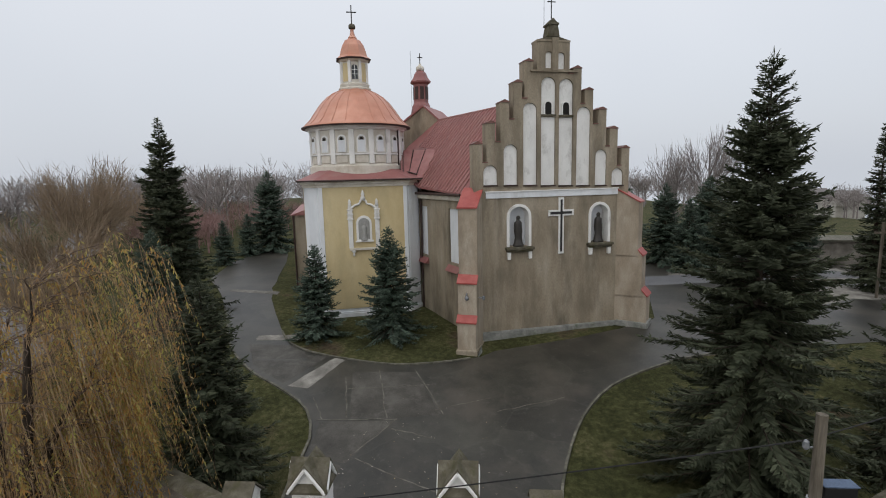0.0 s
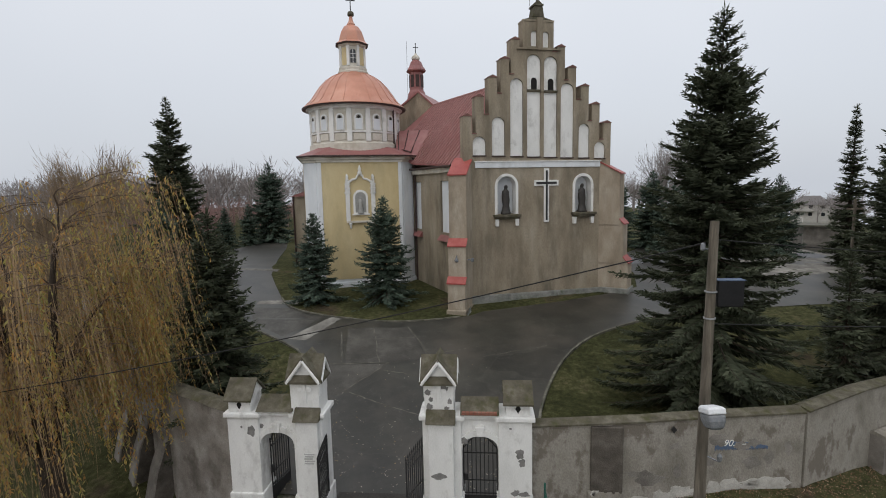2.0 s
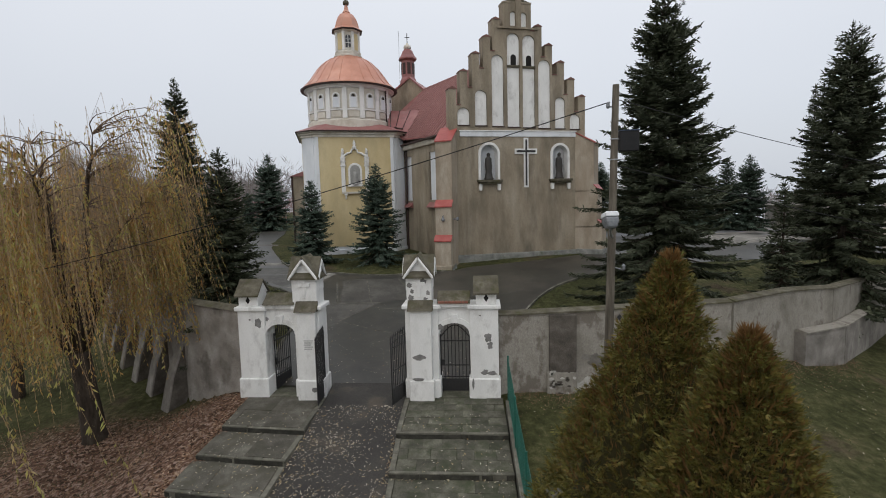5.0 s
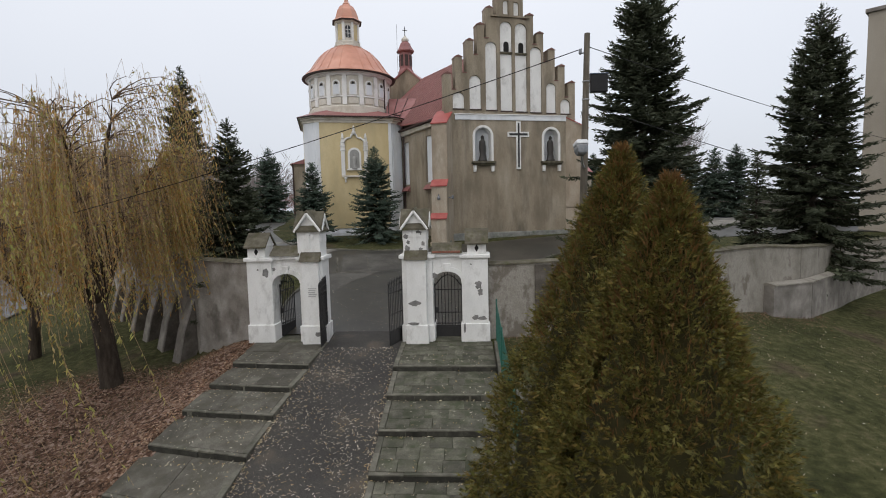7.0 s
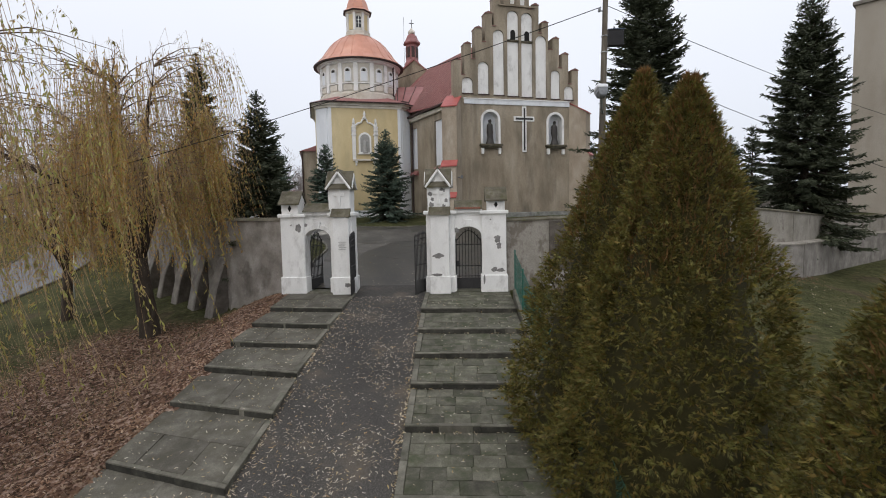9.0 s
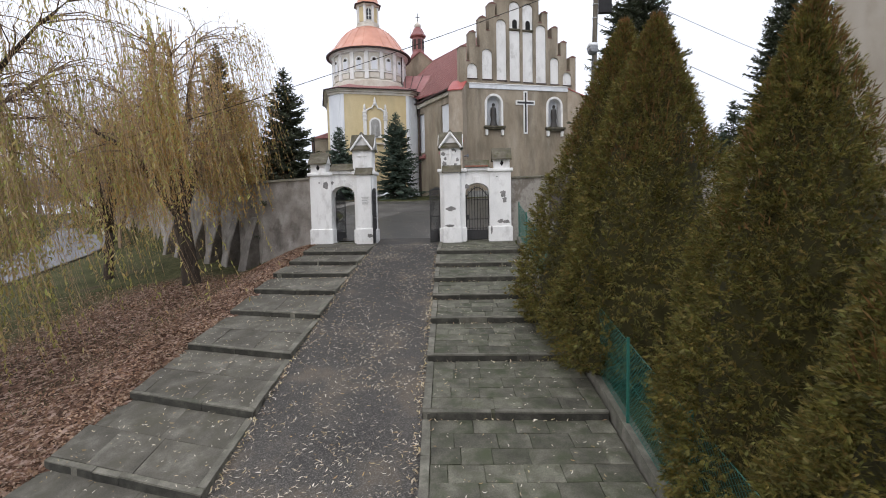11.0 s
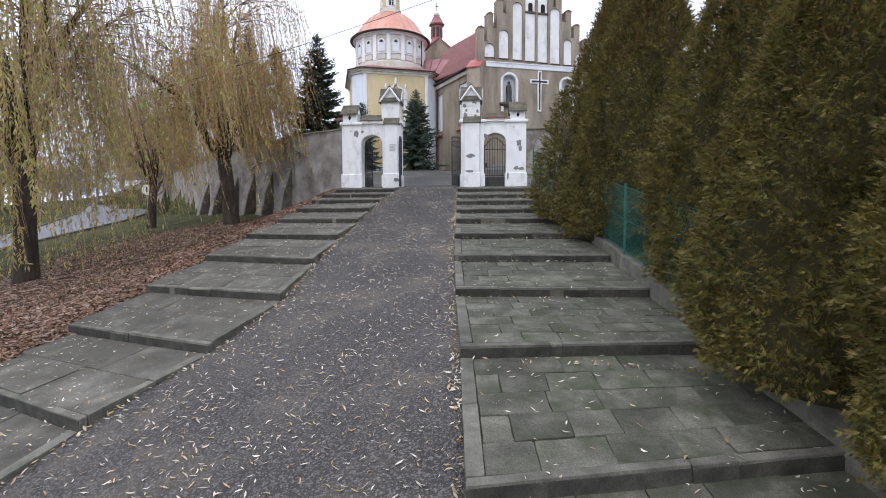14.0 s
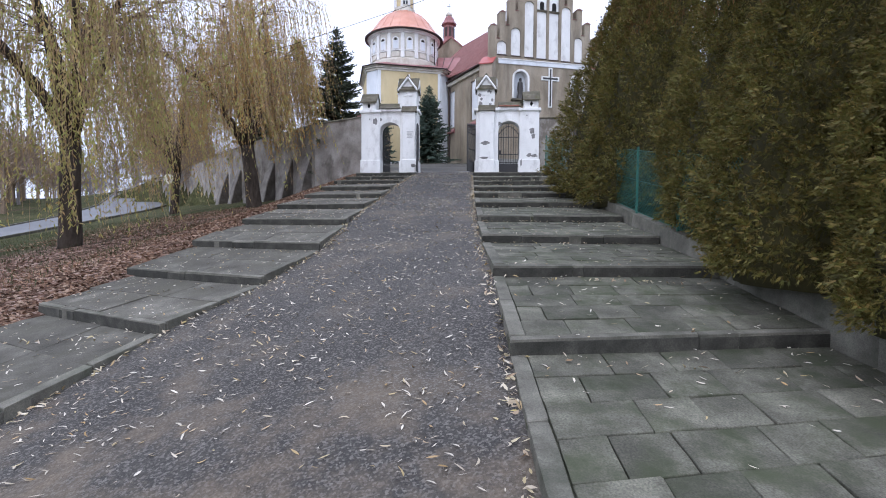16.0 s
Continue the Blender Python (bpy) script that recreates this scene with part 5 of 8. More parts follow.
for s in (-1, 1):
    x = px0 + s * 0.86
    part("column", MB().box(x - 0.14, x + 0.14, fy - 0.14, fy, 7.26, 9.1), M["white"], aed, bevel=0.02)
    part("column_head", MB().box(x - 0.2, x + 0.2, fy - 0.2, fy, 9.1, 9.2).box(x - 0.16, x + 0.16, fy - 0.17, fy, 9.2, 9.42).box(x - 0.2, x + 0.2, fy - 0.2, fy, 9.42, 9.5).box(x - 0.15, x + 0.15, fy - 0.16, fy, 9.5, 9.7).box(x - 0.19, x + 0.19, fy - 0.19, fy, 9.7, 9.78).box(x - 0.12, x + 0.12, fy - 0.14, fy, 9.78, 9.98), M["white"], aed, bevel=0.02)
    part("urn", MB().lathe([(0.09, 9.98), (0.12, 10.05), (0.07, 10.16), (0.1, 10.24), (0.03, 10.42)], 10, x, fy - 0.1), M["white"], aed, smooth=True)
    part("drop", MB().lathe([(0.02, 6.72), (0.09, 6.82), (0.05, 6.92), (0.12, 7.02), (0.13, 7.12)], 10, px0 - s * 0.72, fy - 0.08), M["white"], aed, smooth=True)
part("pediment", MB().tube([(px0 - 0.78, fy - 0.06, 9.85), (px0 - 0.5, fy - 0.06, 10.05), (px0 - 0.25, fy - 0.06, 10.1), (px0 - 0.18, fy - 0.06, 10.3), (px0, fy - 0.06, 10.42), (px0 + 0.18, fy - 0.06, 10.3), (px0 + 0.25, fy - 0.06, 10.1), (px0 + 0.5, fy - 0.06, 10.05), (px0 + 0.78, fy - 0.06, 9.85)], 0.075, 8), M["white"], aed)
part("pediment_urn", MB().lathe([(0.14, 10.35), (0.16, 10.5), (0.08, 10.62), (0.12, 10.72), (0.03, 11.0)], 10, px0, fy - 0.08), M["white"], aed, smooth=True)
part("inner_frame", MB().prism(arch(px0 - 0.5, px0 + 0.5, 7.72, 9.35), fy - 0.07, fy), M["white"], aed, bevel=0.02)
part("recess", MB().prism(arch(px0 - 0.36, px0 + 0.36, 7.82, 9.2), fy - 0.09, fy - 0.02), M["stonefig"], aed)
part("inner_sill", MB().box(px0 - 0.58, px0 + 0.58, fy - 0.16, fy, 7.64, 7.74), M["white"], aed)


def figure(name, x, y, z, h, material, label):
    """A standing robed statue as one plain shape."""
    prof = [(0.20, 0.0), (0.21, 0.05), (0.165, 0.08), (0.155, 0.3), (0.15, 0.5), (0.165, 0.68), (0.15, 0.78), (0.08, 0.83), (0.055, 0.86), (0.075, 0.9), (0.075, 0.95), (0.04, 0.99), (0.01, 1.0)]
    mb = MB().lathe([(r * h * 0.85, q * h) for r, q in prof], 14)
    mb.v = [(vx * (1 + 0.12 * math.sin(vz * 9)), vy * 0.75 - 0.03 * math.sin(vz * 4), vz) for vx, vy, vz in mb.v]
    mb.box(-0.14 * h, 0.14 * h, -0.12 * h, 0.12 * h, -0.001, 0.04 * h)
    ob = part(name, mb, material, None, smooth=True, at=CHURCH @ pose(x, y, z))
    return tagged(ob, label, "statue", "statues in the gable niches" if "bronze" in label else "")


figure("statue", 2.04, 0.1, 7.71, 1.75, M["bronze"], "dark bronze robed statue standing in a white niche")
figure("statue", 7.01, 0.1, 7.71, 1.75, M["bronze"], "dark bronze robed statue standing in a white niche")
figure("statue", px0, fy - 0.12, 7.74, 1.15, M["stonefig"], "small grey stone statue in the stucco frame")

# ---------- the white gate ----------
GXC, GY0, GY1 = -2.39, 12.05, 12.85
gate = base("gateway", pose(GXC, 12.45, 0), "white limewashed gateway with peeling plaster and mossy caps", "gate")
GI = Matrix.Translation((-GXC, -12.45, 0))


def gp(name, mb, material, parent=None, label="", bevel=0.0):
    return part(name, mb.turned(GI), material, parent or gate, label, bevel=bevel)


def blob(cx, cz, w, h, seed, n=22):
    return [(cx + w * math.cos(2 * math.pi * k / n) * (0.75 + 0.5 * noise.noise((seed, math.cos(2 * math.pi * k / n) * 1.6, math.sin(2 * math.pi * k / n) * 1.6))),
             cz + h * math.sin(2 * math.pi * k / n) * (0.75 + 0.5 * noise.noise((seed + 9, math.cos(2 * math.pi * k / n) * 1.6, math.sin(2 * math.pi * k / n) * 1.6)))) for k in range(n)]


for s in (-1, 1):
    B = lambda d0, d1: (GXC + d0, GXC + d1) if s > 0 else (GXC - d1, GXC - d0)
    inn = 1.31 if s > 0 else 1.54
    i0, i1 = B(inn, 2.39)
    o0, o1 = B(3.41, 4.33)
    d0, d1 = B(2.39, 3.41)
    inner = gp("inner_pier", MB().box(i0, i1, GY0, GY1, -0.5, 3.0), M["white"], None, "tall limewashed pier", 0.02)
    gp("pier_foot", MB().box(i0 - 0.05, i1 + 0.05, GY0 - 0.05, GY1 + 0.05, -0.5, 0.62), M["white"], inner, bevel=0.03)
    f0, f1 = B(1.48, 2.18) if s > 0 else B(1.62, 2.25)
    gp("front_pilaster", MB().box(f0, f1, GY0 - 0.2, GY0 + 0.05, -0.5, 2.95), M["white"], inner, bevel=0.02)
    gp("pilaster_foot", MB().box(f0 - 0.05, f1 + 0.05, GY0 - 0.26, GY0 + 0.05, -0.5, 0.66), M["white"], inner, bevel=0.03)
    cp = MB().add([(f0 - 0.06, GY0 - 0.28, 2.95), (f1 + 0.06, GY0 - 0.28, 2.95), (f1 + 0.06, GY0 + 0.02, 3.28), (f0 - 0.06, GY0 + 0.02, 3.28), (f0 - 0.06, GY0 + 0.02, 2.95), (f1 + 0.06, GY0 + 0.02, 2.95)],
                  [(0, 1, 2, 3), (0, 3, 4), (1, 5, 2), (0, 4, 5, 1), (3, 2, 5, 4)])
    gp("pilaster_cap", cp, M["slate"], inner, "mossy sloping slab", 0.015)
    gp("pier_cornice", MB().box(i0 - 0.09, i1 + 0.09, GY0 - 0.09, GY1 + 0.09, 2.98, 3.12), M["white"], inner, bevel=0.03)
    e0, e1 = B(1.38, 2.19) if s > 0 else B(1.6, 2.42)
    em, hw, ym = (e0 + e1) / 2, (e1 - e0) / 2, (GY0 + GY1) / 2
    gp("upper_block", MB().prism([(e0, 3.1), (e1, 3.1), (e1, 4.08), (em, 4.70), (e0, 4.08)], GY0 + 0.02, GY1 - 0.02), M["white"], inner, "gabled block with a relief cross", 0.015)
    swap = Matrix(((0, 1, 0, 0), (1, 0, 0, 0), (0, 0, 1, 0), (0, 0, 0, 1)))
    gp("side_gable", MB().prism([(GY0 + 0.06, 3.6), (GY1 - 0.06, 3.6), (GY1 - 0.06, 4.06), (ym, 4.60), (GY0 + 0.06, 4.06)], -hw - 0.02, hw + 0.02).turned(pose(em, 0, 0) @ swap), M["white"], inner)
    for t in (-1, 1):
        xe, ye = em + t * (hw + 0.12), ym + t * 0.5
        rp = MB().add([(em, GY0 - 0.08, 4.78), (em, GY1 + 0.06, 4.78), (xe, GY1 + 0.06, 4.06), (xe, GY0 - 0.08, 4.06), (em, GY0 - 0.08, 4.71), (em, GY1 + 0.06, 4.71), (xe, GY1 + 0.06, 3.99), (xe, GY0 - 0.08, 3.99)],
                      [(0, 1, 2, 3), (7, 6, 5, 4), (0, 3, 7, 4), (1, 5, 6, 2), (2, 6, 7, 3), (0, 4, 5, 1)])
        gp("gable_slab", rp, M["slate"], inner, "mossy roof slab")
        # the cross roof over the side gables
        cr = MB().add([(em - hw - 0.1, ym, 4.72), (em + hw + 0.1, ym, 4.72), (em + hw + 0.1, ye, 4.06), (em - hw - 0.1, ye, 4.06), (em - hw - 0.1, ym, 4.65), (em + hw + 0.1, ym, 4.65), (em + hw + 0.1, ye, 3.99), (em - hw - 0.1, ye, 3.99)],
                      [(0, 1, 2, 3), (7, 6, 5, 4), (0, 3, 7, 4), (1, 5, 6, 2), (2, 6, 7, 3), (0, 4, 5, 1)])
        gp("cross_slab", cr, M["slate"], inner, "mossy roof slab")
        gp("gable_moulding", MB().tube([(em, GY0 - 0.07, 4.64), (em + t * (hw + 0.07), GY0 - 0.07, 4.0)], 0.05, 6), M["white"], inner)
        gp("side_moulding", MB().tube([(em + t * (hw + 0.09), GY0 + 0.02, 4.02), (em + t * (hw + 0.09), ym, 4.59), (em + t * (hw + 0.09), GY1 - 0.02, 4.02)], 0.045, 6), M["white"], inner)
    gp("relief_cross", MB().box(em - 0.06, em + 0.06, GY0 - 0.03, GY0 + 0.03, 3.36, 4.06).box(em - 0.2, em - 0.062, GY0 - 0.027, GY0 + 0.03, 3.74, 3.86).box(em + 0.062, em + 0.2, GY0 - 0.027, GY0 + 0.03, 3.74, 3.86), M["white"], inner, bevel=0.012)
    head = arch(d0 + 0.02, d1 - 0.02, 0.0, 2.5, 14, 0.7)
    poly = [(d1 + 0.01, 3.02), (d0 - 0.01, 3.02), (d0 - 0.01, 1.9)] + [(x, z) for x, z in reversed(head[2:])] + [(d1 + 0.01, 1.9)]
    bayo = gp("door_arch", MB().prism(poly, GY0 + 0.1, GY1 - 0.1), M["white"], None, "limewashed wall over the arched side door")
    hd = arch(d0 + 0.02, d1 - 0.02, 0, 2.5, 14, 0.7)[2:]
    ho = [(em2 + (x - em2) * 1.24, 2.0 + (z - 2.0) * 1.33) for em2 in [(d0 + d1) / 2] for x, z in hd]
    n = len(hd)
    gp("arch_moulding", MB().add([(x, GY0 + 0.03, z) for x, z in ho] + [(x, GY0 + 0.03, z) for x, z in hd] + [(x, GY0 + 0.12, z) for x, z in ho] + [(x, GY0 + 0.12, z) for x, z in hd],
                                 [(k, n + k, n + k + 1, k + 1)[::-1] for k in range(n - 1)] + [(2 * n + k, k, k + 1, 2 * n + k + 1) for k in range(n - 1)] + [(n + k, 3 * n + k, 3 * n + k + 1, n + k + 1) for k in range(n - 1)]), M["white"], bayo)
    gp("keystone", MB().prism([((d0 + d1) / 2 - 0.09, 2.5), ((d0 + d1) / 2 + 0.09, 2.5), ((d0 + d1) / 2 + 0.13, 2.78), ((d0 + d1) / 2 - 0.13, 2.78)], GY0 - 0.01, GY0 + 0.12), M["white"], bayo, bevel=0.015)
    gp("lintel_cornice", MB().box(d0 - 0.02, d1 + 0.02, GY0 - 0.02, GY1 + 0.02, 3.02, 3.16), M["white"], bayo, bevel=0.02)
    lr = MB().add([(d0 - 0.02, GY0 - 0.1, 3.16), (d1 + 0.02, GY0 - 0.1, 3.16), (d1 + 0.02, 12.45, 3.5), (d0 - 0.02, 12.45, 3.5), (d0 - 0.02, GY1 + 0.1, 3.16), (d1 + 0.02, GY1 + 0.1, 3.16)],
                  [(0, 1, 2, 3), (3, 2, 5, 4), (0, 3, 4), (1, 5, 2), (0, 4, 5, 1)])
    gp("lintel_roof", lr, M["slate"], bayo, "mossy sloping slab")
    if s > 0:
        for k in range(9):
            gp("ridge_brick", MB().box(d0 + 0.02 + k * 0.108, d0 + 0.115 + k * 0.108, GY0 - 0.09 + 0.02 * noise.noise((k, 0, 0)), GY0 + 0.06, 3.165, 3.235), M["brick"], bayo)
    outer = gp("outer_pier", MB().box(o0, o1, GY0, GY1, -0.6, 2.98), M["white"], None, "limewashed outer pier with a capped top", 0.02)
    gp("pier_foot", MB().box(o0 - 0.05, o1 + 0.05, GY0 - 0.06, GY1 + 0.05, -0.6, 0.66), M["white"], outer, bevel=0.03)
    gp("pier_cornice", MB().box(o0 - 0.08, o1 + 0.08, GY0 - 0.08, GY1 + 0.08, 2.96, 3.1), M["white"], outer, bevel=0.03)
    c0, c1 = B(3.62, 4.28)
    gp("top_block", MB().box(c0, c1, GY0 + 0.03, GY1 - 0.03, 3.1, 3.5), M["white"], outer, bevel=0.015)
    mz = (c0 + c1) / 2
    # solid dark plate in place of a cut hole
    gp("diamond", MB().prism([(mz, 3.18), (mz + 0.075, 3.31), (mz, 3.44), (mz - 0.075, 3.31)], GY0 + 0.018, GY0 + 0.05), M["hole"], outer, "dark plate standing in for a diamond-shaped hole")
    swing = Matrix(((0, 1, 0, 0), (1, 0, 0, 0), (0, 0, 1, 0), (0, 0, 0, 1)))
    gp("top_gable", MB().prism([(GY0 + 0.01, 3.5), (GY1 - 0.01, 3.5), (12.45, 3.92)], c0 - 0.03, c1 + 0.03).turned(swing), M["white"], outer)
    for ye in (GY0 - 0.1, GY1 + 0.1):
        gp("top_slab", MB().add([(x, y, z) for z_ in (0.0, 0.055) for x, y, z in ((c0 - 0.08, ye, 3.44 + z_), (c1 + 0.08, ye, 3.44 + z_), (c1 + 0.08, 12.45, 3.93 + z_), (c0 - 0.08, 12.45, 3.93 + z_))],
                                [f if ye < 12 else f[::-1] for f in ((0, 3, 2, 1), (4, 5, 6, 7), (0, 1, 5, 4), (1, 2, 6, 5), (2, 3, 7, 6), (3, 0, 4, 7))]), M["slate"], outer, "mossy roof slab")
    gp("threshold", MB().box(d0 - 0.02, d1 + 0.02, 12.0, 12.95, -0.4, 0.05), M["paver"], outer, "worn stone threshold")
    # iron leaves
    if s > 0:
        leaf = base("side_gate", pose(d0 + 0.03, 12.5, 0.0), "closed black iron side gate with curved top bars", "gate")
        w, mt = d1 - d0 - 0.06, Matrix()
    else:
        leaf = base("side_gate", pose(d0 + 0.06, 12.6, 0.0, 0, 0, 80), "open black iron side gate swung inwards", "gate")
        w = d1 - d0 - 0.08
    for k in range(9):
        x = w * k / 8
        top = 2.02 + 0.42 * math.sin(math.pi * k / 8) if s > 0 else 2.05 + 0.35 * math.sin(math.pi * k / 8)
        part("bar", MB().tube([(x, 0, 0.08), (x, 0, top)], 0.014 if 0 < k < 8 else 0.022, 6), M["iron"], leaf)
    part("kick_plate", MB().box(0, w, -0.012, 0.012, 0.08, 0.5), M["iron"], leaf)
    for z in (0.55, 0.95, 1.78):
        part("rail", MB().box(0, w, -0.016, 0.016, z, z + 0.035), M["iron"], leaf)
    part("top_rail", MB().tube([(w * k / 12, 0, 1.93 + 0.40 * math.sin(math.pi * k / 12)) for k in range(13)], 0.018, 6), M["iron"], leaf)
    part("lock", MB().box(0.02, 0.13, -0.035, 0.035, 0.98, 1.16), M["iron"], leaf, bevel=0.008)
    # wide leaves of the carriage gate, swung open towards the ramp
    big = base("carriage_gate", pose(GXC + s * (inn - 0.02), 12.3, 0.0, 0, 0, -90 - s * (20 if s > 0 else 4)), "open black iron carriage gate leaf with spear tops", "gate")
    for k in range(10):
        x = 1.02 * k / 9
        part("bar", MB().tube([(x, 0, 0.04), (x, 0, 2.25 - 0.12 * (k / 9) ** 2)], 0.014 if 0 < k < 9 else 0.024, 6), M["iron"], big)
        part("spear", MB().lathe([(0.012, 2.25 - 0.12 * (k / 9) ** 2), (0.028, 2.29 - 0.12 * (k / 9) ** 2), (0.003, 2.4 - 0.12 * (k / 9) ** 2)], 6, x, 0), M["iron"], big)
    part("kick_plate", MB().box(0, 1.02, -0.012, 0.012, 0.06, 0.52), M["iron"], big)
    for z in (0.54, 1.1, 1.85):
        part("rail", MB().box(0, 1.02, -0.016, 0.016, z, z + 0.035), M["iron"], big)
    part("top_rail", MB().tube([(1.02 * k / 8, 0, 2.12 - 0.12 * (k / 8) ** 2) for k in range(9)], 0.017, 6), M["iron"], big)
for (cx, cz, w, h, y) in ((-0.62, 1.42, 0.24, 0.13, GY0 - 0.2), (-0.66, 0.72, 0.26, 0.06, GY0 - 0.26), (1.6, 2.0, 0.16, 0.24, GY0), (1.66, 1.75, 0.12, 0.2, GY0), (1.5, 0.88, 0.16, 0.12, GY0), (1.72, 0.84, 0.2, 0.09, GY0),
                          (0.08, 2.36, 0.15, 0.12, GY0 + 0.03), (-6.02, 2.56, 0.15, 0.2, GY0), (-5.78, 2.66, 0.1, 0.09, GY0 + 0.1), (-4.1, 0.36, 0.16, 0.12, GY0 - 0.26), (-0.86, 3.35, 0.11, 0.14, GY0 + 0.02), (-0.45, 3.88, 0.16, 0.1, GY0 + 0.02), (-0.72, 4.12, 0.12, 0.1, GY0 + 0.02), (-0.4, 3.3, 0.1, 0.08, GY0 + 0.02), (-0.82, 3.55, 0.07, 0.1, GY0 + 0.02), (-6.3, 2.66, 0.05, 0.05, GY0),
                          (-0.9, 3.75, 0.1, 0.12, GY0 + 0.02), (-0.3, 3.5, 0.08, 0.1, GY0 + 0.02), (1.35, 2.75, 0.05, 0.04, GY0), (1.1, 0.5, 0.05, 0.2, GY0 - 0.06), (-1.16, 0.3, 0.0, 0.0, GY0)):
    if w:
        gp("peeled_patch", MB().prism(blob(cx, cz, w, h, cx * 3 + cz), y - 0.006, y + 0.01), M["bare"], None, "bare grey patch of fallen plaster")
for k in range(5):
    gp("plaque_line", MB().box(-4.42 + 0.02 * (k % 2), -4.12 - 0.03 * (k % 3), GY0 - 0.218, GY0 - 0.2, 1.98 - k * 0.07, 2.015 - k * 0.07), M["faint"], None, "faint grey lettering lines on the pier")

# ---------- yard walls ----------


def wall_run(name, line, tops, bottoms, thick, material, label, coping=None, wav=0.02):
    """A wall along a line of points, tops and bottoms one for each."""
    root = MB()
    cop = MB()
    for i in range(len(line) - 1):
        a, c = Vector(line[i]), Vector(line[i + 1])
        d = (c - a).normalized()
        nrm = Vector((-d.y, d.x)) * thick / 2
        n = max(1, int((c - a).length / 0.8))
        for k in range(n):
            p, q = a.lerp(c, k / n), a.lerp(c, (k + 1) / n)
            lerp = lambda arr, t: arr[i] * (1 - t) + arr[i + 1] * t
            w0, w1 = (wav * noise.noise((p.x * 0.7, p.y * 0.7, 3)), wav * noise.noise((q.x * 0.7, q.y * 0.7, 3)))
            zt0, zt1, zb0, zb1 = lerp(tops, k / n) + w0, lerp(tops, (k + 1) / n) + w1, lerp(bottoms, k / n), lerp(bottoms, (k + 1) / n)
            root.add([(*(p - nrm), zb0), (*(q - nrm), zb1), (*(q + nrm), zb1), (*(p + nrm), zb0), (*(p - nrm), zt0), (*(q - nrm), zt1), (*(q + nrm), zt1), (*(p + nrm), zt0)],
                     [(4, 5, 6, 7), (0, 1, 5, 4), (2, 3, 7, 6), (3, 0, 4, 7), (1, 2, 6, 5)])
            o = nrm * 1.22
            if coping:
                cop.add([(*(p - o), zt0), (*(q - o), zt1), (*(q + o), zt1), (*(p + o), zt0), (*(p - o), zt0 + 0.05), (*(q - o), zt1 + 0.05), (*(q + o * 0.2), zt1 + 0.12), (*(p + o * 0.2), zt0 + 0.12)],
                        [(4, 5, 6, 7), (0, 1, 5, 4), (2, 3, 7, 6), (3, 2, 1, 0), (3, 0, 4, 7), (1, 2, 6, 5)])
    ob = tagged(part(name, root, material), label, "wall", kind="structure")
    if coping:
        part("coping", cop, coping, ob, "weathered mortar coping")
    return ob


wr = wall_run("wall_east", [(1.9, 12.6), (4.2, 12.75), (9.6, 13.3)], [2.65, 2.71, 2.87], [-0.8, -0.6, -0.3], 0.45, M["wallgrey"], "stained grey rendered boundary wall beside the gate", M["slate"])
wr2 = wall_run("wall_east_far", [(9.6, 13.3), (12.25, 14.86), (14.7, 16.3), (20.0, 21.3), (27.0, 27.0), (60.0, 53.0)], [2.88, 2.92, 2.72, 2.35, 2.2, 2.0], [-0.4, -0.5, -0.6, -1.0, -1.0, -1.0], 0.45, M["wallgrey"], "pale stained boundary wall behind the lawn", M["slate"])
wall_run("wall_ledge", [(12.8, 14.75), (14.95, 15.95), (20.2, 20.95), (27.2, 26.72)], [1.4, 1.35, 1.25, 1.2], [-0.6, -0.8, -1.0, -1.0], 0.5, M["walldark"], "low dark stone ledge along the wall foot", M["wallgrey"])
part("pier", MB().box(3.6, 4.48, 12.4, 12.75, 0.75, 2.66), M["stonebut"], wr, "dark weathered bare patch of the wall", bevel=0.02)
part("pier_foot", MB().box(3.52, 4.5, 12.36, 12.75, -0.6, 0.75), M["wallgrey"], wr, "broken pale plaster at the pier's foot", bevel=0.03)
rnd = random.Random(12)
for k in range(26):
    # stones laid bare where the foot has lost its plaster
    cx, cz = rnd.uniform(3.62, 4.42), rnd.uniform(0.0, 0.85)
    part("bare_stone", MB().prism(blob(cx, cz, rnd.uniform(0.05, 0.12), rnd.uniform(0.04, 0.08), k * 1.7, 9), 12.335, 12.37), M["stonebut"] if k % 3 else M["flake"], wr)
for k in range(46):
    # flakes and stains of the render, near the foot mostly pale, higher up grey
    x = rnd.uniform(2.1, 9.4)
    line = [(1.9, 12.6), (4.2, 12.75), (9.6, 13.3)]
    y = line_y(line, x) - 0.232
    if 3.4 < x < 4.6:
        continue
    ft = right_z(x, y)
    low_k = k % 3 > 0
    z = ft + rnd.uniform(0.02, 0.3) if low_k else ft + rnd.uniform(0.5, 1.9)
    w, h = (rnd.uniform(0.2, 0.55), rnd.uniform(0.08, 0.22)) if low_k else (rnd.uniform(0.12, 0.5), rnd.uniform(0.1, 0.3))
    ang = 3.7 if x < 4.2 else 5.8
    part("render_flake", MB().prism(blob(0, 0, w, h, k * 2.3, 20), -0.004, 0.02).turned(pose(x, y, z, 0, 0, ang)), M["flake"] if low_k else M["walldark"], wr)
part("wall_sign", MB().prism([(5.9, 2.42), (5.98, 2.52), (5.9, 2.62), (5.82, 2.52)], 12.62, 12.66), M["iron"], wr)
scrawl = base("painted_scrawl", pose(7.1, 12.82, 1.8, 0, 0, 5.8) @ Matrix.Scale(0.8, 4), "blue band with white figures sprayed on the wall", "graffiti")
rnd = random.Random(41)
edge = [(1.9, 0.16)]
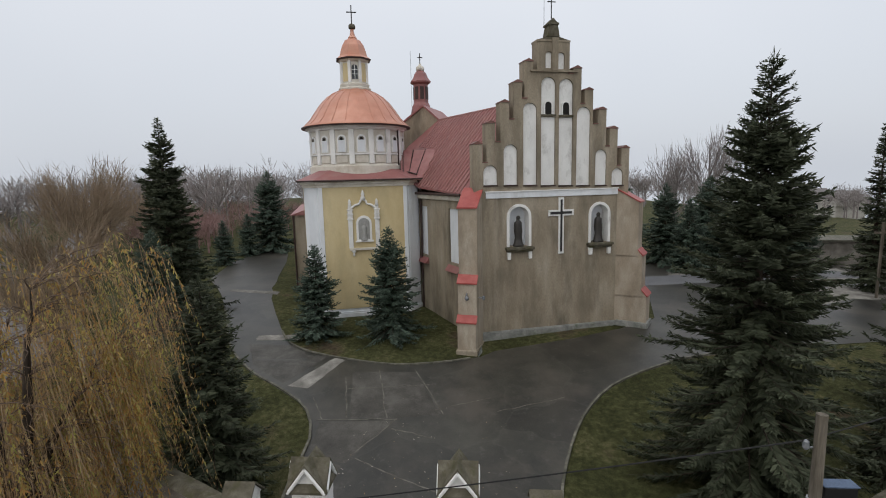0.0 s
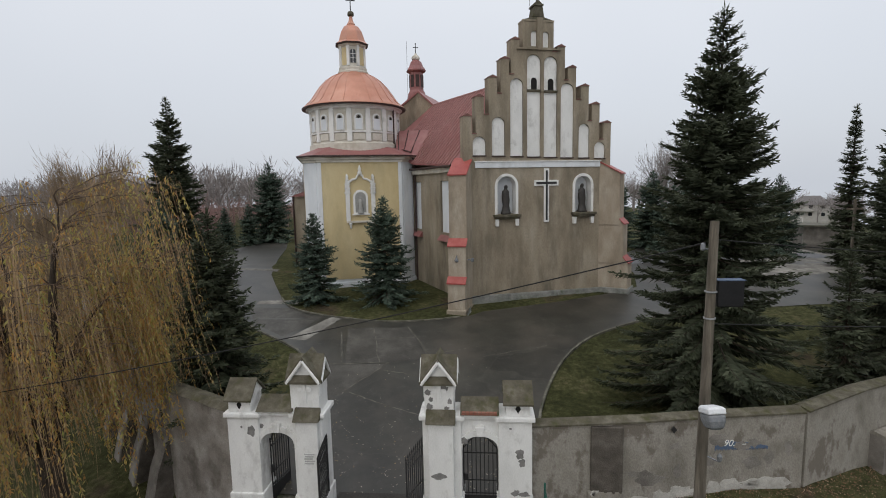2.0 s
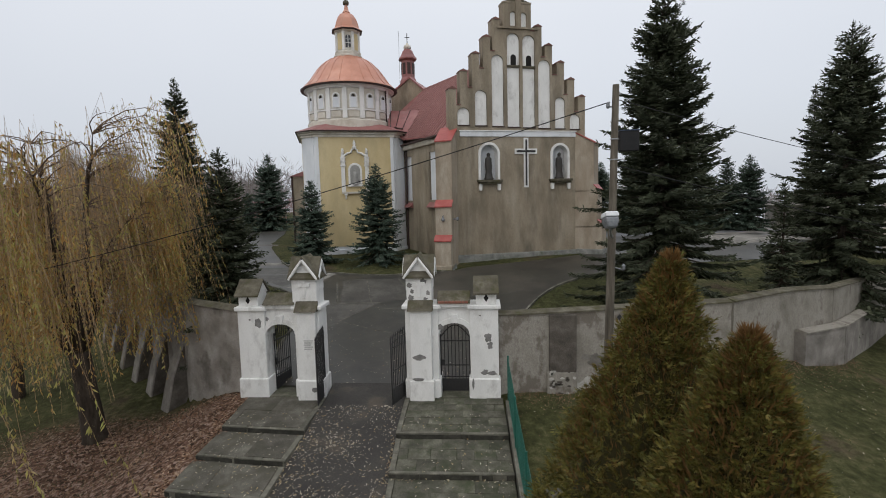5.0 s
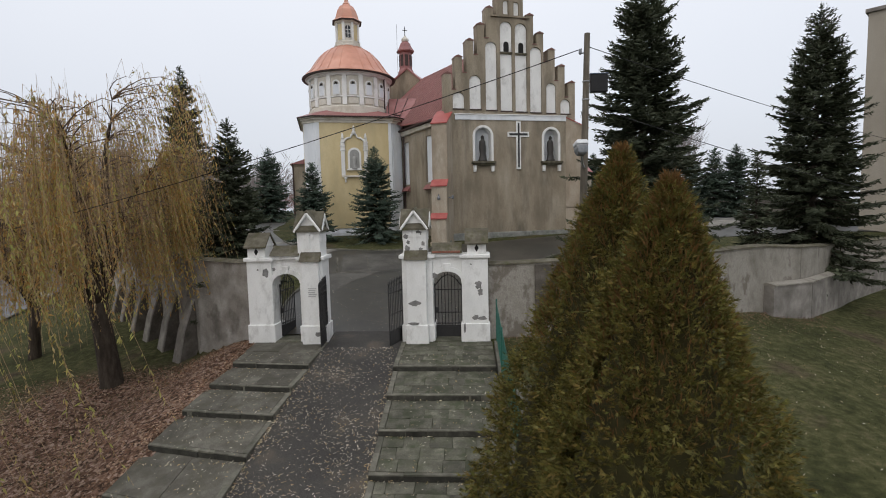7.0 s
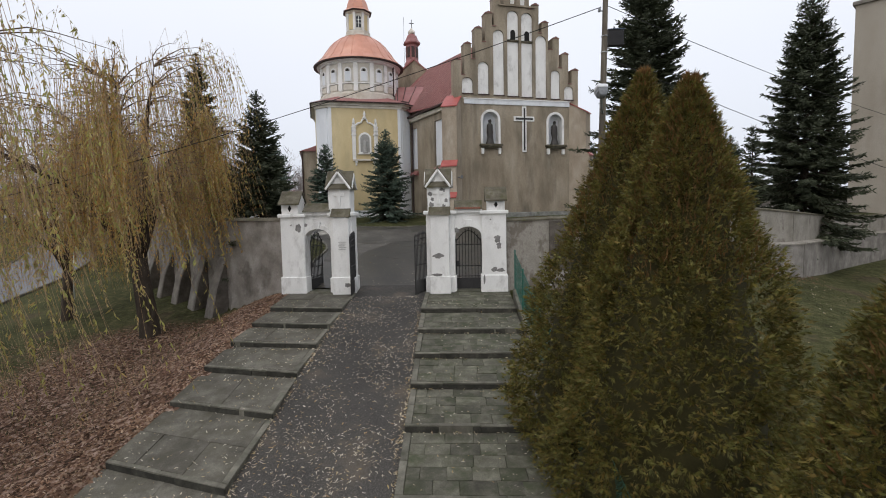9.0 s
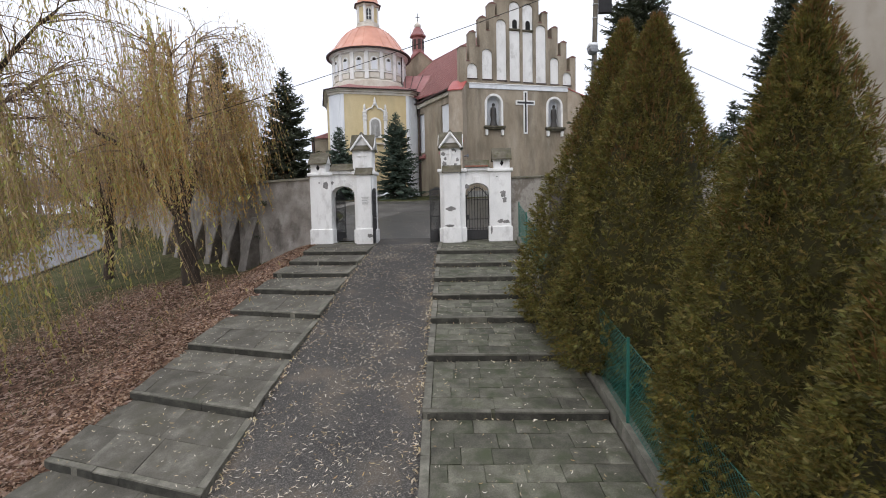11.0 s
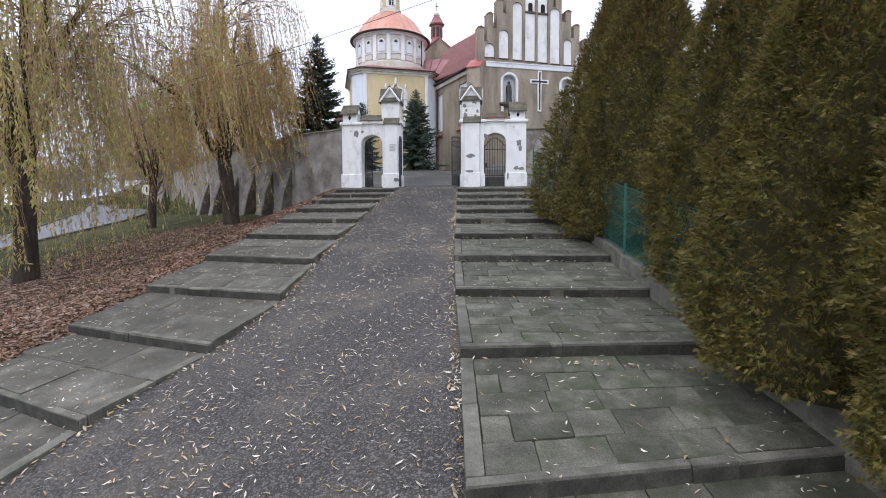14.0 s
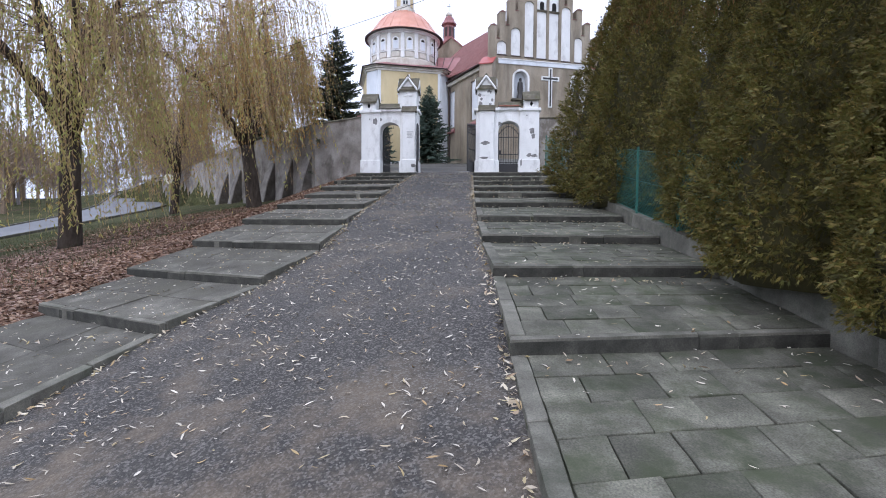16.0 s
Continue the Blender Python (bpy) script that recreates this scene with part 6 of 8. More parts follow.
for k in range(38):
    # ragged tufts along the lower edge
    edge += [(1.88 - k * 0.05, 0.02 + rnd.uniform(0, 0.04)), (1.855 - k * 0.05, 0.09 + rnd.uniform(0, 0.03))]
edge += [(0.0, 0.02), (0.0, 0.3), (0.35, 0.42), (0.8, 0.34), (1.3, 0.3)]
part("painted_band", MB().prism(edge[::-1], -0.012, 0.05), M["blue"], scrawl, "blue painted band with a ragged lower edge")
fc = bpy.data.curves.new("figures", "FONT")
fc.body, fc.size, fc.shear, fc.extrude = "90.", 0.34, 0.3, 0.004
fc.materials.append(M["white"])
fig = new("figures", fc)
fig.parent, fig.matrix_basis = scrawl, pose(0.28, -0.018, 0.2, 90, 0, 0)
part("dash", MB().box(0.95, 1.1, -0.02, 0.02, 0.24, 0.27), M["white"], scrawl)
wl_top = [2.85, 2.85, 2.85, 2.8, 2.6, 2.6]
wl = wall_run("wall_west", WALL_L, wl_top, [-0.6, -2.2, -2.2, -1.6, -1.6, -1.6], 0.5, M["wallwest"], "old damp retaining wall with sloping buttresses", M["slate"])
for t in (0.05, 0.22, 0.4, 0.58, 0.78, 0.96):
    # raking buttresses on the outer side
    L = [Vector(p) for p in WALL_L[1:4]]
    q = L[0].lerp(L[1], t / 0.5) if t < 0.5 else L[1].lerp(L[2], (t - 0.5) / 0.5)
    d = ((L[1] - L[0]) if t < 0.5 else (L[2] - L[1])).normalized()
    ang = math.degrees(math.atan2(d.y, d.x)) + 180
    w = 0.36
    part("buttress", MB().add([(-w, 0.1, -3), (w, 0.1, -3), (w, -1.45, -3), (-w, -1.45, -3), (-w * 0.85, 0.1, 1.6), (w * 0.85, 0.1, 1.6), (w, -0.75, 0.0), (-w, -0.75, 0.0), (-w * 0.9, -0.3, 1.2), (w * 0.9, -0.3, 1.2)],
                              [(3, 2, 6, 7), (7, 6, 9, 8), (8, 9, 5, 4), (0, 3, 7, 8, 4), (1, 5, 9, 6, 2), (0, 4, 5, 1)]).turned(pose(q.x, q.y, 0, 0, 0, ang)), M["walldark"], wl, "raking stone buttress with flaking render", bevel=0.04)
    # thin dark plates put the shade of both flanks into colour
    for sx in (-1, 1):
        part("buttress_flank", MB().prism([(0.08, -3), (-1.36, -3), (-0.70, -0.05), (-0.28, 1.1), (0.08, 1.48)], -0.012, 0.012).turned(pose(q.x, q.y, 0, 0, 0, ang) @ Matrix.Translation((sx * (w - 0.005), 0, 0)) @ swing), M["stonebut"], wl, "thin dark plate painting in the shade of the buttress flank")

# ---------- ramp and stepped pavements ----------


def ramp_land(x, y):
    e0, e1 = edge_l(y), edge_r(y)
    return ramp_z(y) - low(y) * min(1.0, max(0.0, (e1 - x) / (e1 - e0)))


yy_ = list(np.arange(-19.0, 11.9, 0.5)) + [12.0, 12.3, 12.6, 12.95]
rl = [(edge_l(y) - 0.02, y) for y in yy_]
rr = [(edge_r(y) + 0.02, y) for y in reversed(yy_)]
laid("ramp_pavement", (rl + rr)[::-1], lambda x, y: ramp_land(x, min(y, 12.0)) + smooth01((y - 11.9) / 1.0) * (court_z(12.95) + 0.036) + 0.012 * noise.noise((x * 0.9, y * 0.9, 1)), M["asphalt"], 0.5, "dark gritty asphalt ramp strewn with pale leaves", "pavement", 0.0)

for side_name, fronts, inner_x, outer_x, drop, skew in (("east", RIGHT_Y, edge_r, out_r, lambda y: 0.0, skew_r), ("west", LEFT_Y, edge_l, out_l, low, skew_l)):
    sg = 1 if side_name == "east" else -1
    rnd = random.Random(5 if sg > 0 else 6)
    gap = 0.0035 if sg > 0 else 0.0025
    prev = 12.0
    for i, y0 in enumerate(fronts):
        y1 = prev
        zf, zb = ramp_z(y0) - drop(y0) + 0.15, ramp_z(y1) - drop(y1) + (0.0 if i else 0.02)
        zat = lambda y: zf + (zb - zf) * (y - y0) / (y1 - y0)
        fr_of = lambda x, y: (x - inner_x(y)) / (outer_x(y) - inner_x(y))
        shear = lambda x, y: y + skew(y) * fr_of(x, y)
        tread = MB()
        xi0, xi1, xo0, xo1 = inner_x(y0), inner_x(y1), outer_x(y0), outer_x(y1)
        vs = [(xi0, y0 + 0.02, zf - 0.03), (xo0, y0 + 0.02, zf - 0.03), (xo1, y1, zb - 0.03), (xi1, y1, zb - 0.03)]
        vs = [(x, shear(x, y), z) for x, y, z in vs]
        vs += [(x, y, z - 0.5) for x, y, z in vs]
        fs = [(0, 1, 2, 3), (7, 6, 5, 4), (0, 4, 5, 1), (1, 5, 6, 2), (2, 6, 7, 3), (3, 7, 4, 0)]
        tread.add(vs, fs if sg > 0 else [f[::-1] for f in fs])
        step = tagged(part("step", tread, M["joint" if sg > 0 else "paver_west"]), "broad paved step of mossy concrete slabs beside the ramp", "step", "steps beside the ramp")

        def piece(name, q, up, material, deep=0.12):
            """A slab on four corners (x, y), following the tread."""
            j = rnd.uniform(-0.008, 0.006)
            tl = rnd.uniform(-0.008, 0.008)
            top = [(x, shear(x, y), zat(y) + up + j + (tl if k in (1, 2) else 0)) for k, (x, y) in enumerate(q)]
            b = 0.008 if name != "paving_slab" else 0.004 if sg > 0 else 0.003
            ring = []
            for k in range(4):
                # each side in three runs, the corners knocked off
                p, w = Vector(top[k]), Vector(top[(k + 1) % 4])
                L = max(0.05, (w - p).length)
                chip = min(0.3, rnd.uniform(0.004, 0.014) / L)
                n2 = Vector((-(w - p).y, (w - p).x, 0)).normalized()
                for t in (chip, 0.36, 0.66, 1 - chip):
                    ring.append(p.lerp(w, t) + n2 * rnd.uniform(-0.005, 0.005))
            m = len(ring)
            mid = sum(ring, Vector()) / m
            ins = [tuple(p + (mid - p) * min(0.4, b / max(0.03, (mid - p).length)) + Vector((0, 0, rnd.uniform(-0.002, 0.003)))) for p in ring]
            rim = [(p.x, p.y, p.z - b) for p in ring]
            bot = [(p.x, p.y, p.z - deep) for p in ring]
            fs2 = [tuple(range(m))] + [(m + k, m + (k + 1) % m, (k + 1) % m, k) for k in range(m)] + [(2 * m + k, 2 * m + (k + 1) % m, m + (k + 1) % m, m + k) for k in range(m)]
            if sg < 0:
                fs2 = [f[::-1] for f in fs2]
            part(name, MB().add(ins + rim + bot, fs2), material, step)

        # nosing kerb across the front, in three stones
        cuts = [0.0] + sorted(rnd.uniform(0.2, 0.8) for _ in range(2)) + [1.0]
        fx = lambda t, y: inner_x(y) + (outer_x(y) - inner_x(y)) * t
        for a, c in zip(cuts, cuts[1:]):
            if c - a > 0.03:
                wob = rnd.uniform(-0.015, 0.015)
                piece("nosing", [(fx(a, y0) + sg * 0.002, y0 + wob), (fx(c, y0) - sg * 0.002, y0 + wob), (fx(c, y0 + 0.1) - sg * 0.002, y0 + 0.1), (fx(a, y0 + 0.1) + sg * 0.002, y0 + 0.1)], 0.006, M["kerb"], 0.26)
                # thin front strip whose dark colour carries the riser's shade
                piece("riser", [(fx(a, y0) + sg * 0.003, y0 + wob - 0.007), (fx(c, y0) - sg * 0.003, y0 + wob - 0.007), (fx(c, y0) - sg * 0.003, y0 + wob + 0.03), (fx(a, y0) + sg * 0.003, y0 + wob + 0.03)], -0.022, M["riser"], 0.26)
        # edging along the ramp
        ny = max(1, round((y1 - y0) / 1.0))
        for k in range(ny):
            ya, yb = y0 + 0.11 + (y1 - y0 - 0.11) * k / ny + 0.006, y0 + 0.11 + (y1 - y0 - 0.11) * (k + 1) / ny - 0.006
            piece("edging", [(inner_x(ya), ya), (inner_x(ya) + sg * 0.15, ya), (inner_x(yb) + sg * 0.15, yb), (inner_x(yb), yb)], 0.012, M["kerb"], 0.3)
        rows = max(2, round((y1 - y0 - 0.11) / 0.42)) if sg > 0 else max(1, round((y1 - y0) / 1.2))
        for r in range(rows):
            ya, yb = y0 + 0.115 + (y1 - y0 - 0.115) * r / rows + gap, y0 + 0.115 + (y1 - y0 - 0.115) * (r + 1) / rows - gap
            wide = abs(outer_x(ya) - inner_x(ya)) - 0.165
            x, first = 0.0, True
            while x < wide - 0.05:
                w = (rnd.uniform(0.46, 0.74) if not (first and r % 2) else rnd.uniform(0.25, 0.42)) if sg > 0 else rnd.uniform(0.9, 1.6)
                first = False
                if wide - x - w < 0.2:
                    w = wide - x
                xa, xb = x + gap, x + w - gap
                P = lambda xx, y: (inner_x(y) + sg * (0.158 + xx + rnd.uniform(-0.006, 0.006)), y + rnd.uniform(-0.006, 0.006))
                piece("paving_slab", [P(xa, ya), P(xb, ya), P(xb, yb), P(xa, yb)], 0.0, M["paver" if sg > 0 else "paver_west"], 0.06)
                x += w
        prev = y0

# ---------- plants ----------


def mesh_of(name, verts, quads, material, smooth=False):
    me = bpy.data.meshes.new(name)
    me.from_pydata([tuple(v) for v in np.asarray(verts, float).round(4)], [], [tuple(q) for q in quads])
    me.materials.append(material)
    if smooth:
        me.shade_smooth()
    return me


def blades(base_p, direction, side, length, width, lift=0.0):
    """Narrow pointed blades as one face each: arrays of start, direction, side direction, length and width."""
    b, d, s = np.asarray(base_p), np.asarray(direction), np.asarray(side)
    L, W = np.asarray(length)[:, None], np.asarray(width)[:, None]
    mid = b + d * L * 0.45
    v = np.stack([b, mid - s * W, b + d * L, mid + s * W], 1)
    if lift is not None and np.ndim(lift):
        v[:, 2] += np.asarray(lift)
    n = len(b)
    return v.reshape(-1, 3), np.arange(4 * n).reshape(n, 4)


def unit(a):
    a = np.asarray(a, float)
    return a / np.maximum(1e-9, np.linalg.norm(a, axis=-1, keepdims=True))


def spruce_mesh(h, r, seed, dens=1.0, whorl=0.30, twig=0.34, power=0.9, bare=0.03, reps=2):
    """Needle sprays of a spruce on drooping whorled branches, and its bare wood."""
    rng = np.random.default_rng(seed)
    V, Q, wood, cnt = [], [], MB(), 0
    wood.tube([(0, 0, -0.3), (0.02, 0, h * 0.4), (0, 0.02, h * 0.98)], [0.016 * h, 0.011 * h, 0.01], 8)
    z = bare * h + 0.15
    while z < h * 0.985:
        f = z / h
        n = int(rng.integers(7, 10)) if f < 0.9 else 5
        ring = r * (1 - f) ** power * (0.86 + 0.14 * math.sin(z * 3.1 + seed)) * min(1.0, 0.8 + 2.2 * f)
        a0 = rng.uniform(0, 6.28)
        for k in range(n):
            a = a0 + 6.283 * k / n + rng.uniform(-0.3, 0.3)
            L = ring * rng.uniform(0.66, 1.12) + 0.10
            el = math.tan(math.radians(-24 + 62 * f + rng.uniform(-7, 7)))
            out = np.array([math.cos(a), math.sin(a), 0.0])
            lat = np.array([-math.sin(a), math.cos(a), 0.0])
            m = max(3, int(L / (0.15 / dens)))
            s = np.linspace(0.12, 1.0, m)
            sag = -0.16 * s + 0.20 * s ** 3
            P = np.outer(s * L, out) + np.outer(L * (el * s + sag * (1 - f) * 1.1), [0, 0, 1]) + [0, 0, z + whorl * rng.uniform(-0.6, 0.6)]
            if L > 0.5:
                wood.tube([(0, 0, z), tuple(P[m // 2]), tuple(P[-1])], [0.02 + 0.008 * L, 0.012, 0.004], 4, False)
            tip = np.gradient(P, axis=0)
            tip = unit(tip)
            for side in (-1, 1):
                for rep in range(reps):
                    ang = rng.uniform(0.45, 1.05, m)
                    d = unit(tip * np.cos(ang)[:, None] + lat * (side * np.sin(ang))[:, None] + np.array([0, 0, 1.0]) * rng.uniform(-0.42, 0.12, m)[:, None])
                    ln = (twig * (0.45 + 0.9 * np.sin(np.pi * np.clip(s * 0.86 + 0.14, 0, 1))) * min(1.0, 0.35 + L / 1.6)) * rng.uniform(0.7, 1.3, m)
                    up = unit(np.cross(d, lat * side + [0, 0, 0.6]))
                    sd = unit(np.cross(d, up) + rng.normal(0, 0.35, (m, 3)))
                    v, q = blades(P + rng.normal(0, 0.035, (m, 3)), d, sd, ln, (0.105 if reps > 2 else 0.13) * ln + 0.010)
                    V.append(v), Q.append(q + cnt)
                    cnt += len(v)
            d = unit(tip * 0.6 + np.array([0, 0, -1.0]) * rng.uniform(0.1, 0.9, m)[:, None] + rng.normal(0, 0.25, (m, 3)))
            ln = twig * rng.uniform(0.4, 0.9, m) * min(1.0, 0.4 + L / 1.6)
            v, q = blades(P, d, unit(np.cross(d, rng.normal(0, 1, (m, 3)))), ln, 0.10 * ln + 0.01)
            V.append(v), Q.append(q + cnt)
            cnt += len(v)
            d = unit(tip + rng.normal(0, 0.25, (m, 3)) + np.array([0, 0, 0.25]))
            ln = twig * rng.uniform(0.5, 0.9, m) * min(1.0, 0.4 + L / 1.6)
            v, q = blades(P, d, unit(np.cross(d, rng.normal(0, 1, (m, 3)))), ln, 0.10 * ln + 0.01)
            V.append(v), Q.append(q + cnt)
            cnt += len(v)
        z += whorl * (0.75 + 0.5 * rng.random()) * (1.0 - 0.35 * f)
    m = 30
    d = unit(np.c_[rng.normal(0, 0.35, (m, 2)), np.ones(m)])
    v, q = blades(np.c_[np.zeros((m, 2)), rng.uniform(h * 0.95, h, m)], d, unit(np.cross(d, rng.normal(0, 1, (m, 3)))), rng.uniform(0.15, 0.4, m), np.full(m, 0.02))
    V.append(v), Q.append(q + cnt)
    return np.concatenate(V), np.concatenate(Q), wood


def spruce(x, y, h, r, seed, label, mat="spruce", group="", z=None, **kw):
    z = land(x, y) - 0.05 if z is None else z
    ob = base("spruce", pose(x, y, z, 0, 0, seed * 37 % 360), label, "tree", group)
    V, Q, wood = spruce_mesh(h, r, seed, **kw)
    part("trunk", wood, M["sprucebark"], ob)
    new("crown", mesh_of("crown", V, Q, M[mat])).parent = ob
    return ob


big = spruce(8.75, 17.1, 14.45, 4.7, 3, "tall dark green spruce leaning over the boundary wall", dens=1.35, reps=3, power=0.93, whorl=0.28, twig=0.30, bare=0.01)
lfar = spruce(-21.0, 32.6, 13.2, 4.1, 5, "tall dark spruce standing by the yard drive", power=1.02, twig=0.40, dens=1.2, whorl=0.36)
near_l = spruce(-9.2, 16.1, 8.1, 2.9, 8, "narrow dark spruce just inside the gate", power=0.85, whorl=0.24, dens=1.2, twig=0.3)
s1 = spruce(-9.75, 28.8, 5.4, 2.25, 11, "young blue-green spruce before the chapel wall", "bluespruce", "young spruces by the chapel", whorl=0.20, dens=1.15, power=0.85, twig=0.26, bare=0.02)
s2 = spruce(-5.4, 29.0, 6.35, 2.6, 12, "young blue-green spruce before the chapel wall", "bluespruce", "young spruces by the chapel", whorl=0.20, dens=1.15, power=0.82, twig=0.28, bare=0.02)
rt = spruce(17.9, 20.3, 13.1, 4.1, 14, "broad dark spruce overhanging the far boundary wall", power=0.78, whorl=0.30, twig=0.32, dens=1.3, bare=0.08, z=0.5)
thin = spruce(27.7, 38.3, 11.8, 1.75, 15, "slender dark spruce beyond the yard", power=0.95, twig=0.38, dens=0.9, whorl=0.36)
spruce(31.6, 39.0, 14.2, 2.2, 16, "slender dark spruce beyond the yard", power=0.9, twig=0.38, dens=0.9, whorl=0.36)
spruce(14.1, 18.2, 5.9, 1.35, 17, "small spruce behind the boundary wall", power=0.9, dens=0.9)
for x, y, h, src in ((-20.0, 29.3, 6.3, s2), (-27.0, 50.5, 4.6, s1), (-27.3, 56.6, 4.8, s1), (-25.8, 59.5, 9.6, s2), (-27.0, 44.5, 4.4, s2), (-22.9, 36.2, 4.2, s2), (17.0, 49.0, 7.4, s2), (17.6, 45.0, 6.2, s1), (20.3, 47.5, 8.0, s2), (22.0, 52.0, 7.6, s1),
                     (14.5, 52.0, 7.0, s2), (12.5, 56.0, 7.6, s1), (26.0, 44.2, 6.8, s2), (24.2, 44.6, 6.5, s1), (22.4, 45.2, 6.0, s2)):
    k = h / {s1: 5.4, s2: 6.35, big: 14.45, near_l: 8.1, lfar: 13.2}[src]
    c = copy_thing(src, pose(x, y, land(x, y) - 0.05, 0, 0, (x * 53 + y * 17) % 360) @ Matrix.Scale(k, 4))
    c["label"], c["group"] = "dark spruce standing in rough grass", "smaller spruces round the yard"


def thuja_width(t):
    """Girth of a thuja from foot to tip: bulging below, drawn out to a point above."""
    return np.interp(t, [0, 0.1, 0.25, 0.4, 0.55, 0.7, 0.8, 0.88, 0.95, 1.0], [1.0, 1.06, 1.0, 0.88, 0.72, 0.52, 0.37, 0.24, 0.12, 0.02])


def thuja_mesh(h, r, seed, n, size, face, lean, clear):
    """Upswept plumes of flat scaly sprays on a blunt cone, with dark gaps between them; face is the share crowded on
    the side the camera sees.
    """
    rng = np.random.default_rng(seed)
    n = int(n * 1.65)
    t = rng.random(n) ** 0.95
    a = np.where(rng.random(n) < face, rng.uniform(1.35, 4.95, n), rng.random(n) * 6.2832) - radians(seed * 51 % 360)
    lump = 1 + 0.10 * np.sin(a * 3 + t * 7 + seed) + 0.08 * np.sin(a * 5 - t * 19 + seed * 2) + 0.06 * np.sin(a * 9 + t * 31)
    R = r * thuja_width(t) * lump * rng.uniform(0.86, 0.99, n)
    out = np.c_[np.cos(a), np.sin(a), np.zeros(n)]
    tan = np.c_[-np.sin(a), np.cos(a), np.zeros(n)]
    up = np.array([0, 0, 1.0])
    foot = out * R[:, None] + np.c_[lean[0] * t, lean[1] * t, 0.1 + clear + t * (h - 0.35 - clear)]
    axis = unit(out * rng.uniform(0.45, 0.9, n)[:, None] + up * (0.25 + 0.7 * t + rng.normal(0, 0.25, n))[:, None] + tan * rng.normal(0, 0.28, n)[:, None])
    L = size * rng.uniform(0.6, 1.35, n) * (0.8 + 0.35 * (1 - t))
    flat = unit(np.cross(axis, out + tan * rng.normal(0, 0.8, n)[:, None]))
    K, V, Q, c = 8, [], [], 0
    for k in range(K):
        s = (k + rng.random(n)) / K
        P = foot + axis * (L * s)[:, None] + rng.normal(0, 0.012, (n, 3))
        side = (1 if k % 2 else -1) * flat + rng.normal(0, 0.4, (n, 3))
        d = unit(axis * (0.45 + 0.6 * s)[:, None] + side * (0.62 - 0.36 * s)[:, None] + up * rng.uniform(-0.5, 0.05, n)[:, None])
        across = unit(np.cross(d, flat) * 0.5 + flat * 0.5 + rng.normal(0, 0.4, (n, 3)))
        ln = L * (0.56 - 0.2 * s) * rng.uniform(0.7, 1.3, n)
        pts = [P - across * (ln * 0.09)[:, None], P + across * (ln * 0.09)[:, None]]
        for ang, q in ((0.0, 1.0), (0.3, 0.74), (-0.33, 0.68)):
            e = unit(d * math.cos(ang) + across * math.sin(ang) + up * -0.12)
            pts.append(P + e * (ln * q)[:, None])
        V.append(np.stack(pts, 1).reshape(-1, 3))
        i = np.arange(n)[:, None] * 5 + c
        Q.append(np.concatenate([i + [0, 1, 2 + m] for m in range(3)]))
        c += 5 * n
    return np.concatenate(V), np.concatenate(Q)


def thuja(x, y, top, r, seed, n, label, tips=0, size=0.36, face=0.0, lean=(0.0, 0.0), clear=0.0):
    z = land(x, y) - 0.05
    h = top - z
    turn = radians(seed * 51 % 360)
    lean = (lean[0] * math.cos(turn) + lean[1] * math.sin(turn), lean[1] * math.cos(turn) - lean[0] * math.sin(turn))
    ob = base("thuja", pose(x, y, z, 0, 0, seed * 51 % 360), label, "conifer", "thuja hedge beside the steps")
    V, Q = thuja_mesh(h, r, seed, n, size, face, lean, clear)
    new("foliage", mesh_of("foliage", V, Q, M["thuja"])).parent = ob
    # solid dark core standing in for the shade behind the sprays
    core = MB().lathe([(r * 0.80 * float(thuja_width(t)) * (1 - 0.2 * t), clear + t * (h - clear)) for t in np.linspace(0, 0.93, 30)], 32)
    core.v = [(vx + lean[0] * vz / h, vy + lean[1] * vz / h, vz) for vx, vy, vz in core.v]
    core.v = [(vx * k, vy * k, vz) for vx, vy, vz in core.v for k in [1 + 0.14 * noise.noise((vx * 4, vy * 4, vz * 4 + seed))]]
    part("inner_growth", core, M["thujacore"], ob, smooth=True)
    part("trunk", MB().tube([(0, 0, -0.3), (lean[0] * 0.6, lean[1] * 0.6, h * 0.6)], [0.12, 0.05], 8), M["sprucebark"], ob)
    rng = np.random.default_rng(seed + 100)
    if tips:
        # bare and browned leader shoots
        t = 1 - 0.42 * rng.random(tips) ** 1.3
        a = rng.random(tips) * 6.28
        R = r * thuja_width(t) * rng.uniform(0.85, 1.06, tips)
        P = np.c_[R * np.cos(a) + lean[0] * t, R * np.sin(a) + lean[1] * t, t * h - 0.1]
        d = unit(np.c_[np.cos(a) * 0.35, np.sin(a) * 0.35, rng.uniform(0.5, 1.2, tips)] + rng.normal(0, 0.25, (tips, 3)))
        v, q = blades(P, d, unit(np.cross(d, rng.normal(0, 1, (tips, 3)))), rng.uniform(0.06, 0.2, tips), rng.uniform(0.006, 0.012, tips))
        new("brown_foliage", mesh_of("brown_foliage", v, q, M["thujabrown"])).parent = ob
    return ob


BROWN, HEDGE = "bronzed thuja with browned tips behind the fence", "bronzed green thuja bulging over the fence"
thuja(3.25, 3.5, 5.72, 1.62, 2, 4600, BROWN, 5200, size=0.22, lean=(0.7, -0.45))
thuja(3.75, 1.15, 5.15, 1.7, 4, 6000, BROWN, 5000, size=0.21, lean=(0.3, 0.1))
thuja(4.15, -3.3, 3.7, 1.44, 6, 6000, HEDGE, 1300, size=0.155, face=0.65, clear=0.08)
thuja(3.68, -6.1, 2.5, 1.32, 9, 6400, HEDGE, 1500, size=0.14, face=0.78, clear=0.1)
